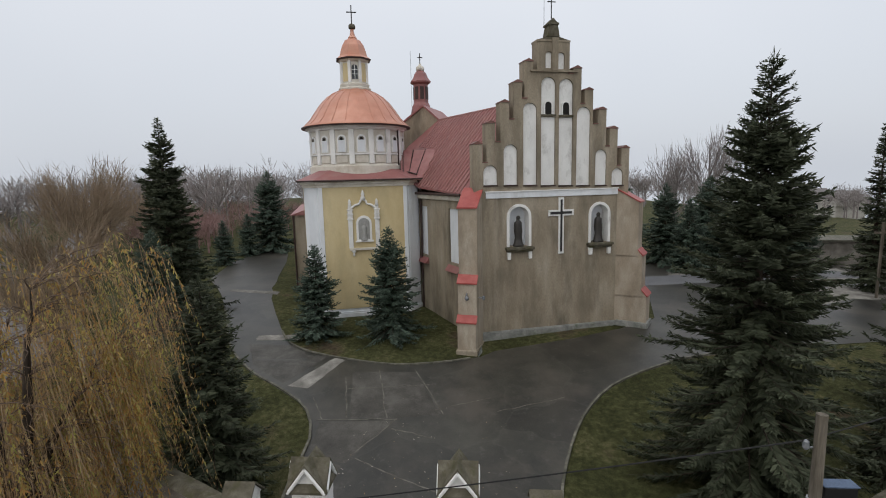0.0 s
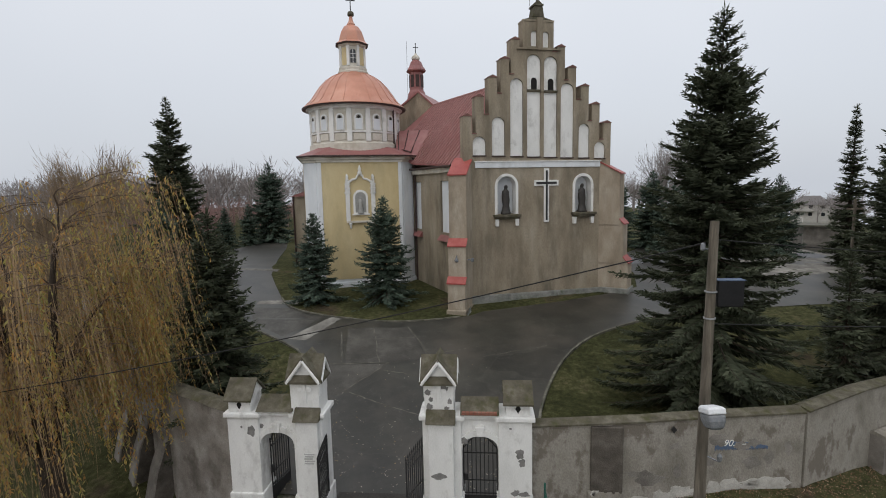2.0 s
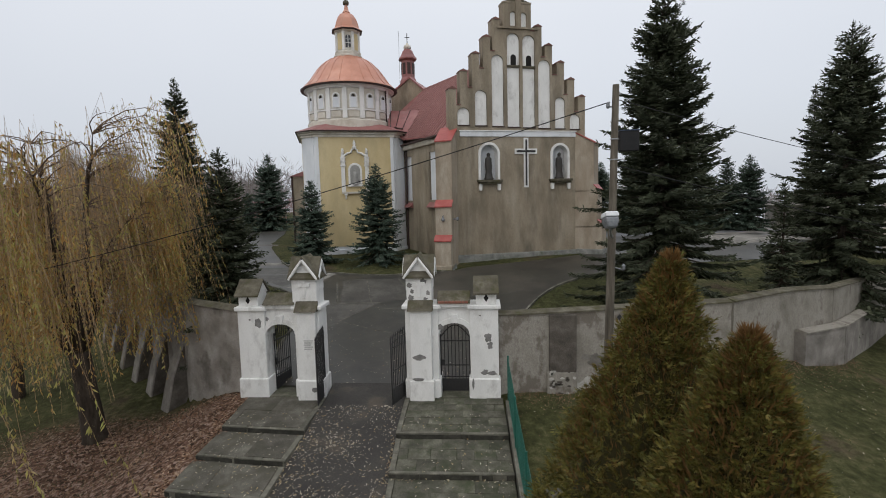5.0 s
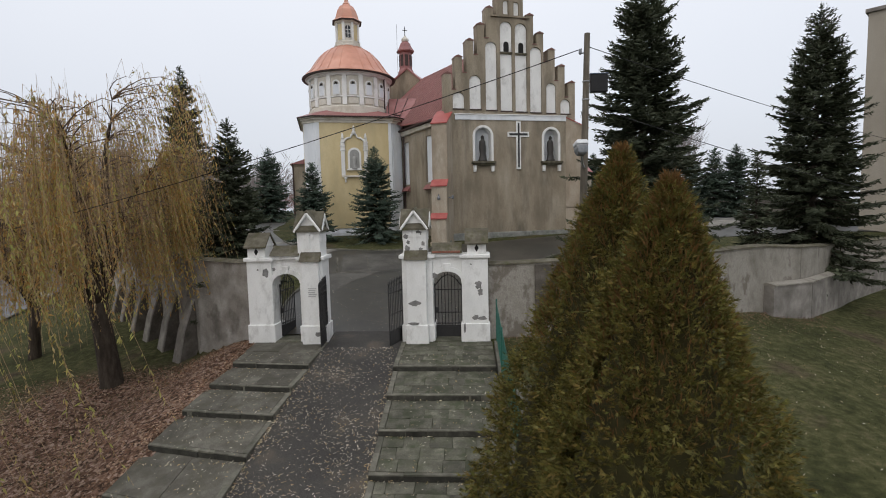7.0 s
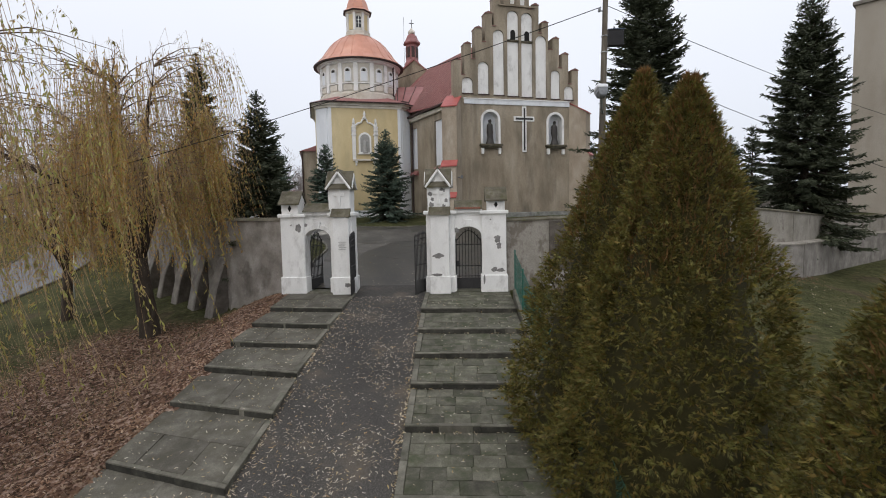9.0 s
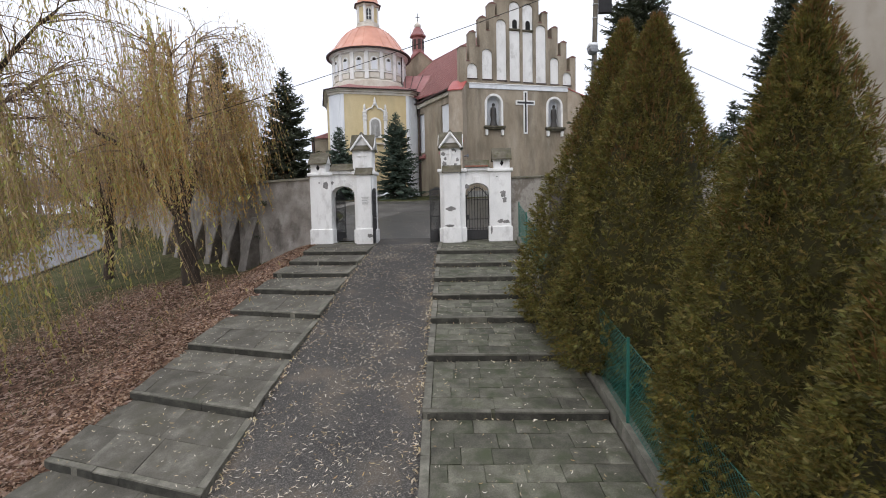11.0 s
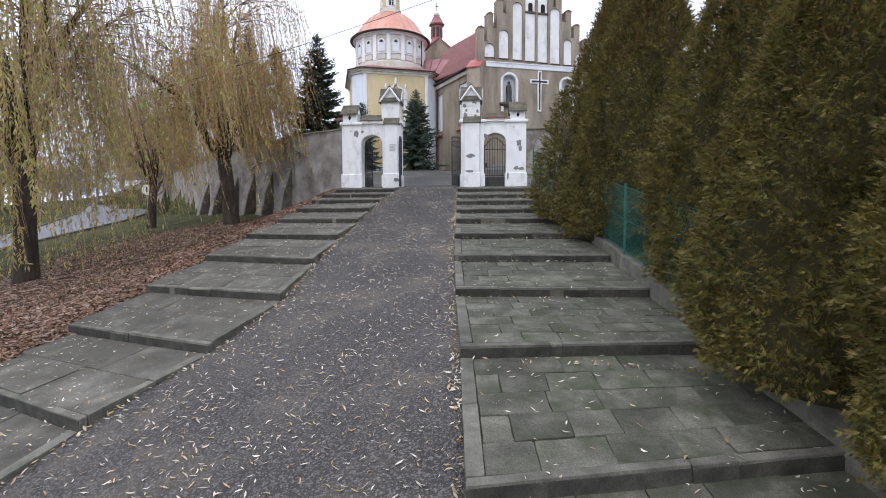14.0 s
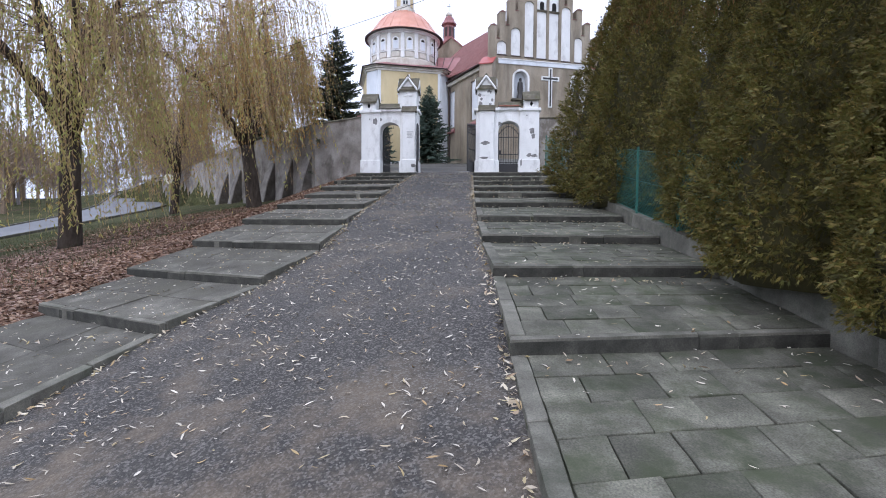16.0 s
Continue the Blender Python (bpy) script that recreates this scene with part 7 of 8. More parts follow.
thuja(3.85, -8.0, 1.9, 1.14, 13, 5600, HEDGE, 1300, size=0.13, face=0.85, clear=0.18)


def willow(x, y, seed, fork, top, spread, strands, label, lean=(0, 0), hang=(0.06, 0.95), thick=0.26, drift=0.0, ends_at=(1.0, 4.2), leafy=(3, 13), leaf="willow", bare=0.0, leaf_len=(0.07, 0.15), clump=2.2, lushness=2.4):
    """A weeping willow: a dark forked trunk, arching limbs and long hanging shoots with narrow leaves."""
    rng = np.random.default_rng(seed)
    z0 = land(x, y) - 0.1
    ob = base("willow", pose(x, y, z0), label, "tree", "weeping willows on the bank")
    wood, fine = MB(), MB()
    wood.tube([(0, 0, -0.2), (0.03, 0, 0.15), (lean[0] * 0.4, lean[1] * 0.4, fork * 0.5), (lean[0], lean[1], fork)], [thick * 1.35, thick * 1.1, thick * 0.95, thick * 0.9], 12)
    F = np.array([lean[0], lean[1], fork])
    ends = []
    nl = 8
    for k in range(nl):
        a = 6.283 * k / nl + rng.uniform(-0.3, 0.3)
        reach = spread * (0.25 + 0.6 * ((k * 3) % nl) / nl + rng.uniform(-0.05, 0.05))
        rise = (top - fork) * math.sqrt(1 - (reach / spread) ** 2) * rng.uniform(0.66, 0.78)
        s = np.linspace(0, 1, 8)
        wob = np.cumsum(rng.normal(0, 0.10, (8, 3)), axis=0) * (s[:, None] > 0)
        P = F + np.c_[np.cos(a) * reach * s ** 1.15, np.sin(a) * reach * s ** 1.15, rise * s ** 0.8] + wob + np.outer(s, [drift, 0, 0])
        P[0] = F - [0, 0, 0.15]
        rad = thick * 0.62 * (1 - s) ** 1.1 + 0.012
        part("limb", MB().tube([tuple(p) for p in P], [float(q) for q in rad], 8), M["bark"], ob, smooth=True)
        for j in range(2, 8):
            for rep in range(7):
                b = a + rng.uniform(-1.5, 1.5)
                ln = spread * rng.uniform(0.22, 0.5) * (0.6 + 0.4 * s[j])
                u = np.linspace(0, 1, 6)
                B = P[j] + np.c_[np.cos(b) * ln * u, np.sin(b) * ln * u, ln * (1.05 * u - 0.9 * u ** 2) * rng.uniform(0.3, 1.1)] + np.cumsum(rng.normal(0, 0.06, (6, 3)), axis=0) * (u[:, None] > 0)
                fine.tube([tuple(p) for p in B], [float(q) for q in 0.019 * (1 - u) + 0.0045], 5, False)
                ends.append(B)
        ends += [P[2:8]] * 3
    leaves = {leaf: [], "willowgreen": []}
    sv, sq, sc = [], [], 0
    load = rng.random(len(ends)) ** clump
    load /= load.sum()
    lush = rng.random(len(ends)) ** 2.4 * lushness
    for i in range(strands):
        for _ in range(4):
            pick = int(rng.choice(len(ends), p=load))
            B = ends[pick]
            # on a tree that is bare on one side most shoots hang on the other
            if rng.random() < 1 - bare * 0.75 * (1 - smooth01((B[2][0] + 0.35 * spread) / (0.8 * spread))):
                break
        f = rng.random() ** 0.85 * 5
        j = min(4, int(f))
        st = B[j] + (B[j + 1] - B[j]) * (f - j)
        od = unit(np.array([st[0], st[1], 0]) + rng.normal(0, 0.5, 3) * [1, 1, 0])
        room = max(0.6, st[2] - rng.uniform(*ends_at))
        L = min(room, rng.uniform(1.2, top * 0.62))
        m = max(6, int(L / 0.42))
        u = np.linspace(0, 1, m)
        outw = rng.uniform(0.15, 0.8)
        hump = rng.uniform(0.2, 1.3)
        swing = od * rng.uniform(0.0, 0.16) + np.array([rng.uniform(0.02, 0.15), 0, 0])
        C = st + np.outer(L * u ** 1.5, swing) + np.outer(outw * np.minimum(1, u * 3) ** 0.7, od) + np.c_[np.zeros((m, 2)), hump * np.sin(np.minimum(1, u * 3) * np.pi) - L * u] + np.cumsum(rng.normal(0, 0.022, (m, 3)), axis=0) * [1, 1, 0]
        t = np.array([0.004, 0.003, 0]) + rng.normal(0, 0.002, 3)
        nrm = unit(np.cross(np.gradient(C, axis=0), rng.normal(0, 1, 3)))
        w = 0.0068 * (1 - 0.6 * u)[:, None]
        sv.append(np.stack([C - nrm * w, C + nrm * w], 1).reshape(-1, 3))
        sq.append(np.array([(2 * k, 2 * k + 1, 2 * k + 3, 2 * k + 2) for k in range(m - 1)]) + sc)
        sc += 2 * m
        nl2 = int(L * rng.uniform(*leafy) * lush[pick] * (1 - bare * (1 - smooth01((st[0] + 0.3 * spread) / (0.8 * spread)))))
        if nl2 < 2:
            continue
        q = rng.uniform(hang[0], 1, nl2)
        base_p = np.stack([np.interp(q, u, C[:, c]) for c in range(3)], 1)
        d = unit(rng.normal(0, 0.38, (nl2, 3)) + [0, 0, -1.0])
        sd = unit(np.cross(d, rng.normal(0, 1, (nl2, 3))))
        ln = rng.uniform(*leaf_len, nl2)
        green = st[0] * 0.22 + (st[2] / top - 0.55) * 1.4 + rng.normal(0, 0.4) > 0.95
        leaves["willowgreen" if green else leaf].append(blades(base_p, d, sd, ln, ln * 0.12 + 0.002)[0])
    part("trunk", wood, M["bark"], ob, smooth=True)
    tagged(part("branch_spray", fine, M["spray"], ob), kind="stuff")
    tagged(new("shoot_curtain", mesh_of("shoot_curtain", np.concatenate(sv), np.concatenate(sq), M["twig"])), kind="stuff").parent = ob
    for key, lists in leaves.items():
        v = np.concatenate(lists)
        lf = new("foliage", mesh_of("foliage", v, np.arange(len(v)).reshape(-1, 4), M[key]))
        lf.parent, lf["label"] = ob, "narrow yellow-green leaves" if key == "willowgreen" else "thinning yellow-brown narrow leaves"
    return ob


willow(-12.4, 12.3, 31, 3.2, 13.8, 5.6, 2900, "weeping willow with thinning yellow-brown leaves by the wall", lean=(-0.35, 0.1), thick=0.36, drift=0.1, leafy=(6, 14), ends_at=(2.6, 6.6), bare=0.05, clump=2.6, leaf_len=(0.09, 0.19))
willow(-13.6, 2.3, 32, 3.5, 14.8, 6.5, 1600, "large forked weeping willow on the grass bank", lean=(0.15, 0.0), thick=0.30, ends_at=(0.3, 4.2), leafy=(4, 12), leaf="willowgreen", leaf_len=(0.10, 0.19), clump=5.0, lushness=2.1)
willow(-19.5, 16.5, 33, 2.6, 11.5, 5.0, 800, "weeping willow with thinning leaves near the road", lean=(0.2, 0.1), thick=0.24)


def bare_tree(seed, h, spread, upright=0.6, depth=4, least=0.012):
    """Branches of a leafless tree as thin three-sided tapers."""
    rng = np.random.default_rng(seed)
    mb = MB()

    def grow(p, d, ln, rad, lev):
        pts, rads = [p], [rad]
        for k in range(3):
            d = unit(d + rng.normal(0, 0.13, 3) + [0, 0, 0.05])
            p = p + d * ln / 3
            pts.append(p)
            rads.append(rad * (1 - 0.2 * (k + 1)))
        mb.tube([tuple(q) for q in pts], [float(q) for q in rads], 3 if lev else 6, False)
        if lev >= depth:
            return
        for k in range(int(rng.integers(3, 6))):
            f = rng.uniform(0.35, 1.0)
            j = min(2, int(f * 3))
            q = pts[j] + (pts[j + 1] - pts[j]) * (f * 3 - j)
            side = unit(np.cross(d, rng.normal(0, 1, 3)))
            grow(q, unit(d * upright + side * rng.uniform(0.4, 0.9) + [0, 0, 0.18]), ln * rng.uniform(0.52, 0.75), max(least, rad * rng.uniform(0.4, 0.6)), lev + 1)

    grow(np.array([0, 0, -0.2]), np.array([0, 0, 1.0]), h * 0.42, h * 0.018, 0)
    return mb


rng = np.random.default_rng(77)


def far_tree(seed, h=11.0, n=300, fat=1.2):
    """A leafless crown for the distance: limbs, and a cloud of single pointed twigs."""
    r2 = np.random.default_rng(seed)
    mb = MB()
    mb.tube([(0, 0, -0.3), (0.1, 0, h * 0.3), (0, 0.1, h * 0.75)], [0.2, 0.15, 0.05], 5, False)
    ends = []
    for k in range(9):
        a = r2.uniform(0, 6.28)
        z = h * r2.uniform(0.15, 0.5)
        L = h * r2.uniform(0.25, 0.45)
        d = unit(np.array([math.cos(a) * 0.7, math.sin(a) * 0.7, r2.uniform(0.5, 1.1)]))
        p0, p1, p2 = np.array([0, 0, z]), np.array([0, 0, z]) + d * L * 0.5, np.array([0, 0, z]) + d * L + [0, 0, 0.3]
        mb.tube([tuple(p0), tuple(p1), tuple(p2)], [0.09, 0.06, 0.03], 4, False)
        ends += [p0 + (p2 - p0) * q for q in (0.4, 0.6, 0.8, 1.0)]
    ends = np.array(ends + [[0, 0, h * 0.7], [0, 0, h * 0.6]])
    P = ends[r2.integers(len(ends), size=n)] + r2.normal(0, 0.5, (n, 3))
    d = unit(unit(P - [0, 0, h * 0.3]) * 0.7 + r2.normal(0, 0.4, (n, 3)) + [0, 0, 0.45])
    v, q = blades(P, d, unit(np.cross(d, r2.normal(0, 1, (n, 3)))), r2.uniform(0.8, 2.2, n), fat * r2.uniform(0.022, 0.048, n))
    o = len(mb.v)
    return np.concatenate([np.array(mb.v), v]), mb.f + [tuple(o + int(c) for c in f) for f in q]


KV = [far_tree(s) for s in (1, 2, 3, 4, 5)]


def wood_stuff(name, spots, material, label):
    vs, fs, c = [], [], 0
    for i, (x, y, k) in enumerate(spots):
        v, f = KV[i % 5]
        a = rng.uniform(0, 6.28)
        rot = np.array([[math.cos(a), -math.sin(a), 0], [math.sin(a), math.cos(a), 0], [0, 0, 1]])
        vs.append((v @ rot.T) * [k * 1.2, k * 1.2, k] + [x, y, land(x, y)])
        fs += [tuple(c + q for q in ff) for ff in f]
        c += len(v)
    me = bpy.data.meshes.new(name)
    me.from_pydata([tuple(p) for p in np.concatenate(vs).round(3)], [], fs)
    me.materials.append(material)
    return tagged(new(name, me), label, "trees", kind="stuff")


rc_far = lambda y: float(np.interp(y, [-20, 10, 28, 36, 48, 60, 110], [-29, -30.5, -33.5, -37, -45, -53, -85]))
far = [(rng.uniform(-130, -34), rng.uniform(70, 140), rng.uniform(0.75, 1.2)) for i in range(100)]
far += [(rng.uniform(-34, 14), rng.uniform(95, 150), rng.uniform(0.8, 1.2)) for i in range(36)]
far += [(rng.uniform(14, 190), rng.uniform(150, 230), rng.uniform(0.8, 1.25)) for i in range(90)]
far += [(rng.uniform(-78, -44), rng.uniform(8, 46), rng.uniform(0.6, 0.95)) for i in range(34)]
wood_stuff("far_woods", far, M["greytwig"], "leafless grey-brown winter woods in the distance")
wood_stuff("golden_trees", [(x, y, k) for x, y, k in ((rng.uniform(-90, -40), rng.uniform(14, 72), rng.uniform(0.6, 0.95)) for i in range(90)) if x < rc_far(y) - 7][:52] + [(rc_far(y) + rng.uniform(5.5, 12), y, rng.uniform(0.55, 0.85)) for y in (58, 61, 64, 67, 70, 74, 78, 82, 87, 92, 97, 102)], M["goldtwig"], "leafless golden-brown willows beyond the road")
wood_stuff("shrubs", [(rng.uniform(-50, -32), rng.uniform(56, 92), rng.uniform(0.34, 0.55)) for i in range(50)], M["redtwig"], "reddish leafless shrubs along the road")
for x, y, k, i in ((25.6, 70.0, 1.3, 0), (30.2, 71.0, 1.5, 1)):
    ob = base("bare_tree", pose(x, y, land(x, y), 0, 0, 40 * i) @ Matrix.Diagonal((k * 0.72, k * 0.72, k, 1)), "tall leafless tree behind the church", "tree", "bare trees behind the church")
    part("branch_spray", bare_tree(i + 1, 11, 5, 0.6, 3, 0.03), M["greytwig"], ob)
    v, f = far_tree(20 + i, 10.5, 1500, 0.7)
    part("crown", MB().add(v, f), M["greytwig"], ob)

for x, y, k, i in ((-33.5, 37.5, 0.95, 0), (-29.0, 30.5, 0.85, 1), (-37.5, 44.0, 1.0, 2), (-43.0, 53.5, 1.1, 3)):
    ob = base("bare_tree", pose(x, y, land(x, y), 0, 0, 70 * i) @ Matrix.Scale(k, 4), "leafless golden-brown tree beside the road", "tree", "golden trees along the road")
    part("branch_spray", bare_tree(i + 31, 10, 5, 0.6, 3, 0.02), M["spray"], ob)
    v, f = far_tree(40 + i, 10.5, 2600, 0.6)
    part("crown", MB().add(v, f), M["goldtwig"], ob)

# ---------- fallen leaves and grass ----------
FX = lambda y: out_r(y) + 0.12


def leaf_scatter(name, pts, zf, material, label, lmin, lmax, wide, tilt=0.25):
    """Loose curled leaves lying on a surface."""
    n = len(pts)
    r2 = np.random.default_rng(n)
    a = r2.random(n) * 6.283
    d = np.c_[np.cos(a), np.sin(a), r2.normal(0, tilt, n)]
    d = unit(d)
    s = unit(np.c_[-np.sin(a), np.cos(a), r2.normal(0, tilt, n)])
    z = np.array([zf(x, y) for x, y in pts])
    ln = r2.uniform(lmin, lmax, n)
    c = np.c_[np.array(pts), z + 0.008 + 0.3 * tilt * ln]
    curl = r2.normal(0, 0.22, n)[:, None] * s
    b0, b1, b2, b3 = c - d * ln[:, None] * 0.5, c - d * ln[:, None] * 0.15 + curl * ln[:, None] * 0.6, c + d * ln[:, None] * 0.2 + curl * ln[:, None] * 0.6, c + d * ln[:, None] * 0.5
    w = (wide * ln)[:, None] * s
    v = np.stack([b0, b1 - w, b2 - w * 0.9, b3, b2 + w * 0.9, b1 + w], 1).reshape(-1, 3)
    q = np.arange(6 * n).reshape(n, 6)
    me = mesh_of(name, v, q, material)
    return tagged(new(name, me), label, "leaves", kind="stuff")


def strip_points(n, y0, y1, x_of, bias=1.0):
    out = []
    while len(out) < n:
        y = y1 - (y1 - y0) * rng.random() ** bias
        lo, hi = x_of(y)
        x = rng.uniform(lo, hi)
        if noise.noise((x * 0.8, y * 0.8, 7)) + rng.uniform(-0.5, 0.7) > 0:
            if y > -8.5 or rng.random() < 0.45:
                out.append((x, y))
    return out


leaf_scatter("fallen_willow_leaves", strip_points(6000, -13, 11.5, lambda y: (edge_l(y) + 0.03, edge_r(y) - 0.03)), lambda x, y: ramp_land(x, y) + 0.004, M["paleleaf"], "pale curled willow leaves scattered on the asphalt", 0.05, 0.11, 0.09)
pts = [(edge_r(y) - abs(rng.normal(0, 0.07)) - 0.01, y) for y in rng.uniform(-13, 10, 700)] + [(edge_l(y) + abs(rng.normal(0, 0.08)) + 0.01, y) for y in rng.uniform(-13, 10, 700)]
leaf_scatter("leaf_drift", pts, lambda x, y: ramp_land(x, y) + 0.01, M["dryleaf"], "drifts of dry leaves along the ramp edges", 0.05, 0.11, 0.14, 0.5)


def step_z(x, y):
    """Height of the stepped pavements."""
    if x > -2:
        y = y - skew_r(y) * (x - edge_r(y)) / (out_r(y) - edge_r(y))
    else:
        y = y - skew_l(y) * (x - edge_l(y)) / (out_l(y) - edge_l(y))
    fr, dr = (RIGHT_Y, lambda q: 0.0) if x > -2 else (LEFT_Y, low)
    prev = 12.0
    for i, y0 in enumerate(fr):
        if y >= y0:
            zf, zb = ramp_z(y0) - dr(y0) + 0.15, ramp_z(prev) - dr(prev) + (0.0 if i else 0.02)
            return zf + (zb - zf) * (y - y0) / (prev - y0)
        prev = y0
    return ramp_z(y)


pts = strip_points(1000, -12, 11, lambda y: (edge_r(y) + 0.15, out_r(y) - 0.05)) + strip_points(1500, -12, 11, lambda y: (out_l(y) + 0.05, edge_l(y) - 0.15))
leaf_scatter("leaves_on_steps", pts, lambda x, y: step_z(x, y) + 0.006, M["paleleaf"], "pale willow leaves lying on the paved steps", 0.04, 0.09, 0.11)
pts = []
for y in LEFT_Y[1:]:
    pts += [(rng.uniform(out_l(y), edge_l(y)), y - abs(rng.normal(0, 0.05)) - 0.02) for _ in range(26)]
for y in RIGHT_Y[1:]:
    pts += [(rng.uniform(edge_r(y), out_r(y)), y - abs(rng.normal(0, 0.05)) - 0.02) for _ in range(26)]
leaf_scatter("leaves_at_risers", pts, lambda x, y: step_z(x, y) + 0.01, M["dryleaf"], "dry leaves gathered at the foot of each step", 0.05, 0.1, 0.14, 0.5)
pts = []
while len(pts) < 27000:
    y = rng.uniform(-12, 13.2)
    ox = out_l(y - skew_l(y - 0.8)) + 0.05
    x = ox - abs(rng.normal(0, 3.1 + 2.6 * smooth01((y - 3) / 6))) if rng.random() < 0.8 else ox - abs(rng.normal(0, 0.5))
    if y < line_y(WALL_L, x) - 0.4 and x > -19.5:
        pts.append((x, y))
for x, y in zip(rng.normal(-13.0, 3.6, 11000), rng.uniform(3.5, 13.5, 11000)):
    if -21 < x < -8 and y < line_y(WALL_L, x) - 0.4:
        pts.append((x, y))
leaf_scatter("leaf_litter", pts, land, M["litter"], "thick red-brown leaf litter on the bank beside the steps", 0.05, 0.11, 0.24, 0.4)

pts = [(x, y) for x, y in zip(rng.uniform(2.8, 15, 900), rng.uniform(-4, 14, 900)) if y < line_y(WALL_R, x) - 0.3 and x > FX(y) + 0.2]
leaf_scatter("leaves_on_lawn", pts, lambda x, y: land(x, y) + 0.05, M["paleleaf"], "pale leaves scattered over the winter lawn", 0.03, 0.07, 0.16, 0.5)
pts = [(x, line_y(WALL_R, x) - 0.32 - abs(q)) for x, q in zip(rng.uniform(2.4, 16, 3600), rng.normal(0, 0.8, 3600))]
leaf_scatter("litter_by_wall", pts, lambda x, y: land(x, y) + 0.03, M["litter"], "brown leaf litter along the foot of the wall", 0.03, 0.065, 0.24, 0.5)
pts = [(x, 12.9 + abs(q)) for x, q in zip(rng.uniform(-6.2, 1.2, 420), rng.normal(0, 3.4, 420))]
leaf_scatter("leaves_in_yard", pts, lambda x, y: land(x, y) + 0.036, M["paleleaf"], "few pale leaves blown into the yard", 0.05, 0.1, 0.09)


def grass_patch(name, pts, label, h0=0.05, h1=0.14):
    n = len(pts)
    r2 = np.random.default_rng(n + 1)
    P = np.array([(x, y, land(x, y) - 0.01) for x, y in pts])
    d = unit(np.c_[r2.normal(0, 0.4, (n, 2)), np.ones(n)])
    v, q = blades(P, d, unit(np.cross(d, r2.normal(0, 1, (n, 3)))), r2.uniform(h0, h1, n), np.full(n, 0.007))
    return tagged(new(name, mesh_of(name, v, q, M["grass"])), label, "grass", kind="stuff")


pts = [(x, y) for x, y in zip(rng.uniform(-30, -9, 16000), rng.uniform(-10, 14, 16000)) if y < line_y(WALL_L, min(x, -6.8)) - 0.5]
grass_patch("grass_bank", pts, "short winter grass on the bank under the willows", 0.06, 0.18)
pts = [(x, y) for x, y in zip(rng.uniform(2.6, 24, 16000), rng.uniform(-6, 19, 16000)) if y < line_y(WALL_R, x) - 0.5 and x > 3.2]
grass_patch("grass_lawn", pts, "short dull winter lawn inside the wall corner", 0.05, 0.12)
pts = [(x, y) for x, y in zip(rng.uniform(-13, 14, 26000), rng.uniform(13.4, 31, 26000))
       if (x < float(np.interp(y, [p[1] for p in LAWN_L[::-1]], [p[0] for p in LAWN_L[::-1]])) - 0.1 and y > line_y(WALL_L, min(x, -6.8)) + 0.5)
       or (x > 1.9 and y < float(np.interp(x, [p[0] for p in LAWN_R], [p[1] for p in LAWN_R])) - 0.15 and y > line_y(WALL_R, x) + 0.5)
       or (-11.0 < x < -0.9 and float(np.interp(x, [p[0] for p in ISLAND], [p[1] for p in ISLAND])) + 0.15 < y < 30.2)
       or (0.4 < x < 9.4 and 27.1 + (x - 0.6) * 0.42 < y < 28.3 + x * 0.315)]
grass_patch("grass_yard", pts, "short mossy winter grass round the church yard", 0.04, 0.10)

# ---------- fence and low wall beside the hedge ----------
fence = base("fence", Matrix(), "green wire-mesh fence on a low concrete base", "fence")
zf = lambda y: ramp_z(y) + 0.1
for k in range(12):
    ya, yb = 11.3 - k * 2.08, 11.3 - (k + 1) * 2.08
    vs = [(FX(ya) - 0.09, ya, zf(ya) - 0.6), (FX(yb) - 0.09, yb, zf(yb) - 0.6), (FX(yb) + 0.11, yb, zf(yb) - 0.6), (FX(ya) + 0.11, ya, zf(ya) - 0.6)]
    vs += [(x, y, zf(y) + 0.2) for x, y, z in vs]
    part("base_wall", MB().add(vs, [(0, 1, 2, 3), (7, 6, 5, 4), (0, 4, 5, 1), (1, 5, 6, 2), (2, 6, 7, 3), (3, 7, 4, 0)]), M["kerb"], fence, "stained low concrete base")
posts = [11.3, 9.2, 7.1, 5.0, 2.9, 0.85, -1.2, -3.3, -5.4, -7.5, -9.6, -11.7]
for y in posts:
    part("post", MB().tube([(FX(y), y, zf(y)), (FX(y), y, zf(y) + 1.62)], 0.028, 8), M["green"], fence, "green steel post")
mesh_w = MB()
for ya, yb in zip(posts, posts[1:]):
    n, rows = 22, 16
    for i in range(-rows, n):
        for sgn in (1, -1):
            a, c = [], []
            for q in (0.0, 1.0):
                t = (i + q * rows) / n
                t0 = t if sgn > 0 else 1 - t
                a.append((t0, q))
            (ta, qa), (tb, qb) = a
            # clip the wire to its panel
            lo = max(0.0, (0 - min(ta, tb)) / max(1e-6, abs(tb - ta)))
            hi = min(1.0, (1 - min(ta, tb)) / max(1e-6, abs(tb - ta)))
            if hi <= lo:
                continue
            if tb < ta:
                lo, hi = 1 - hi, 1 - lo
            p = []
            for s_ in (lo, hi):
                t, q = ta + (tb - ta) * s_, qa + (qb - qa) * s_
                y = ya + (yb - ya) * t
                p.append((FX(y), y, zf(y) + 0.24 + q * 1.3))
            mesh_w.tube(p, 0.0035, 3, False)
part("wire_mesh", mesh_w, M["green"], fence, "green wire mesh")
for q in (0.24, 0.9, 1.54):
    part("rail_wire", MB().tube([(FX(y), y, zf(y) + q) for y in posts], 0.006, 4), M["green"], fence)

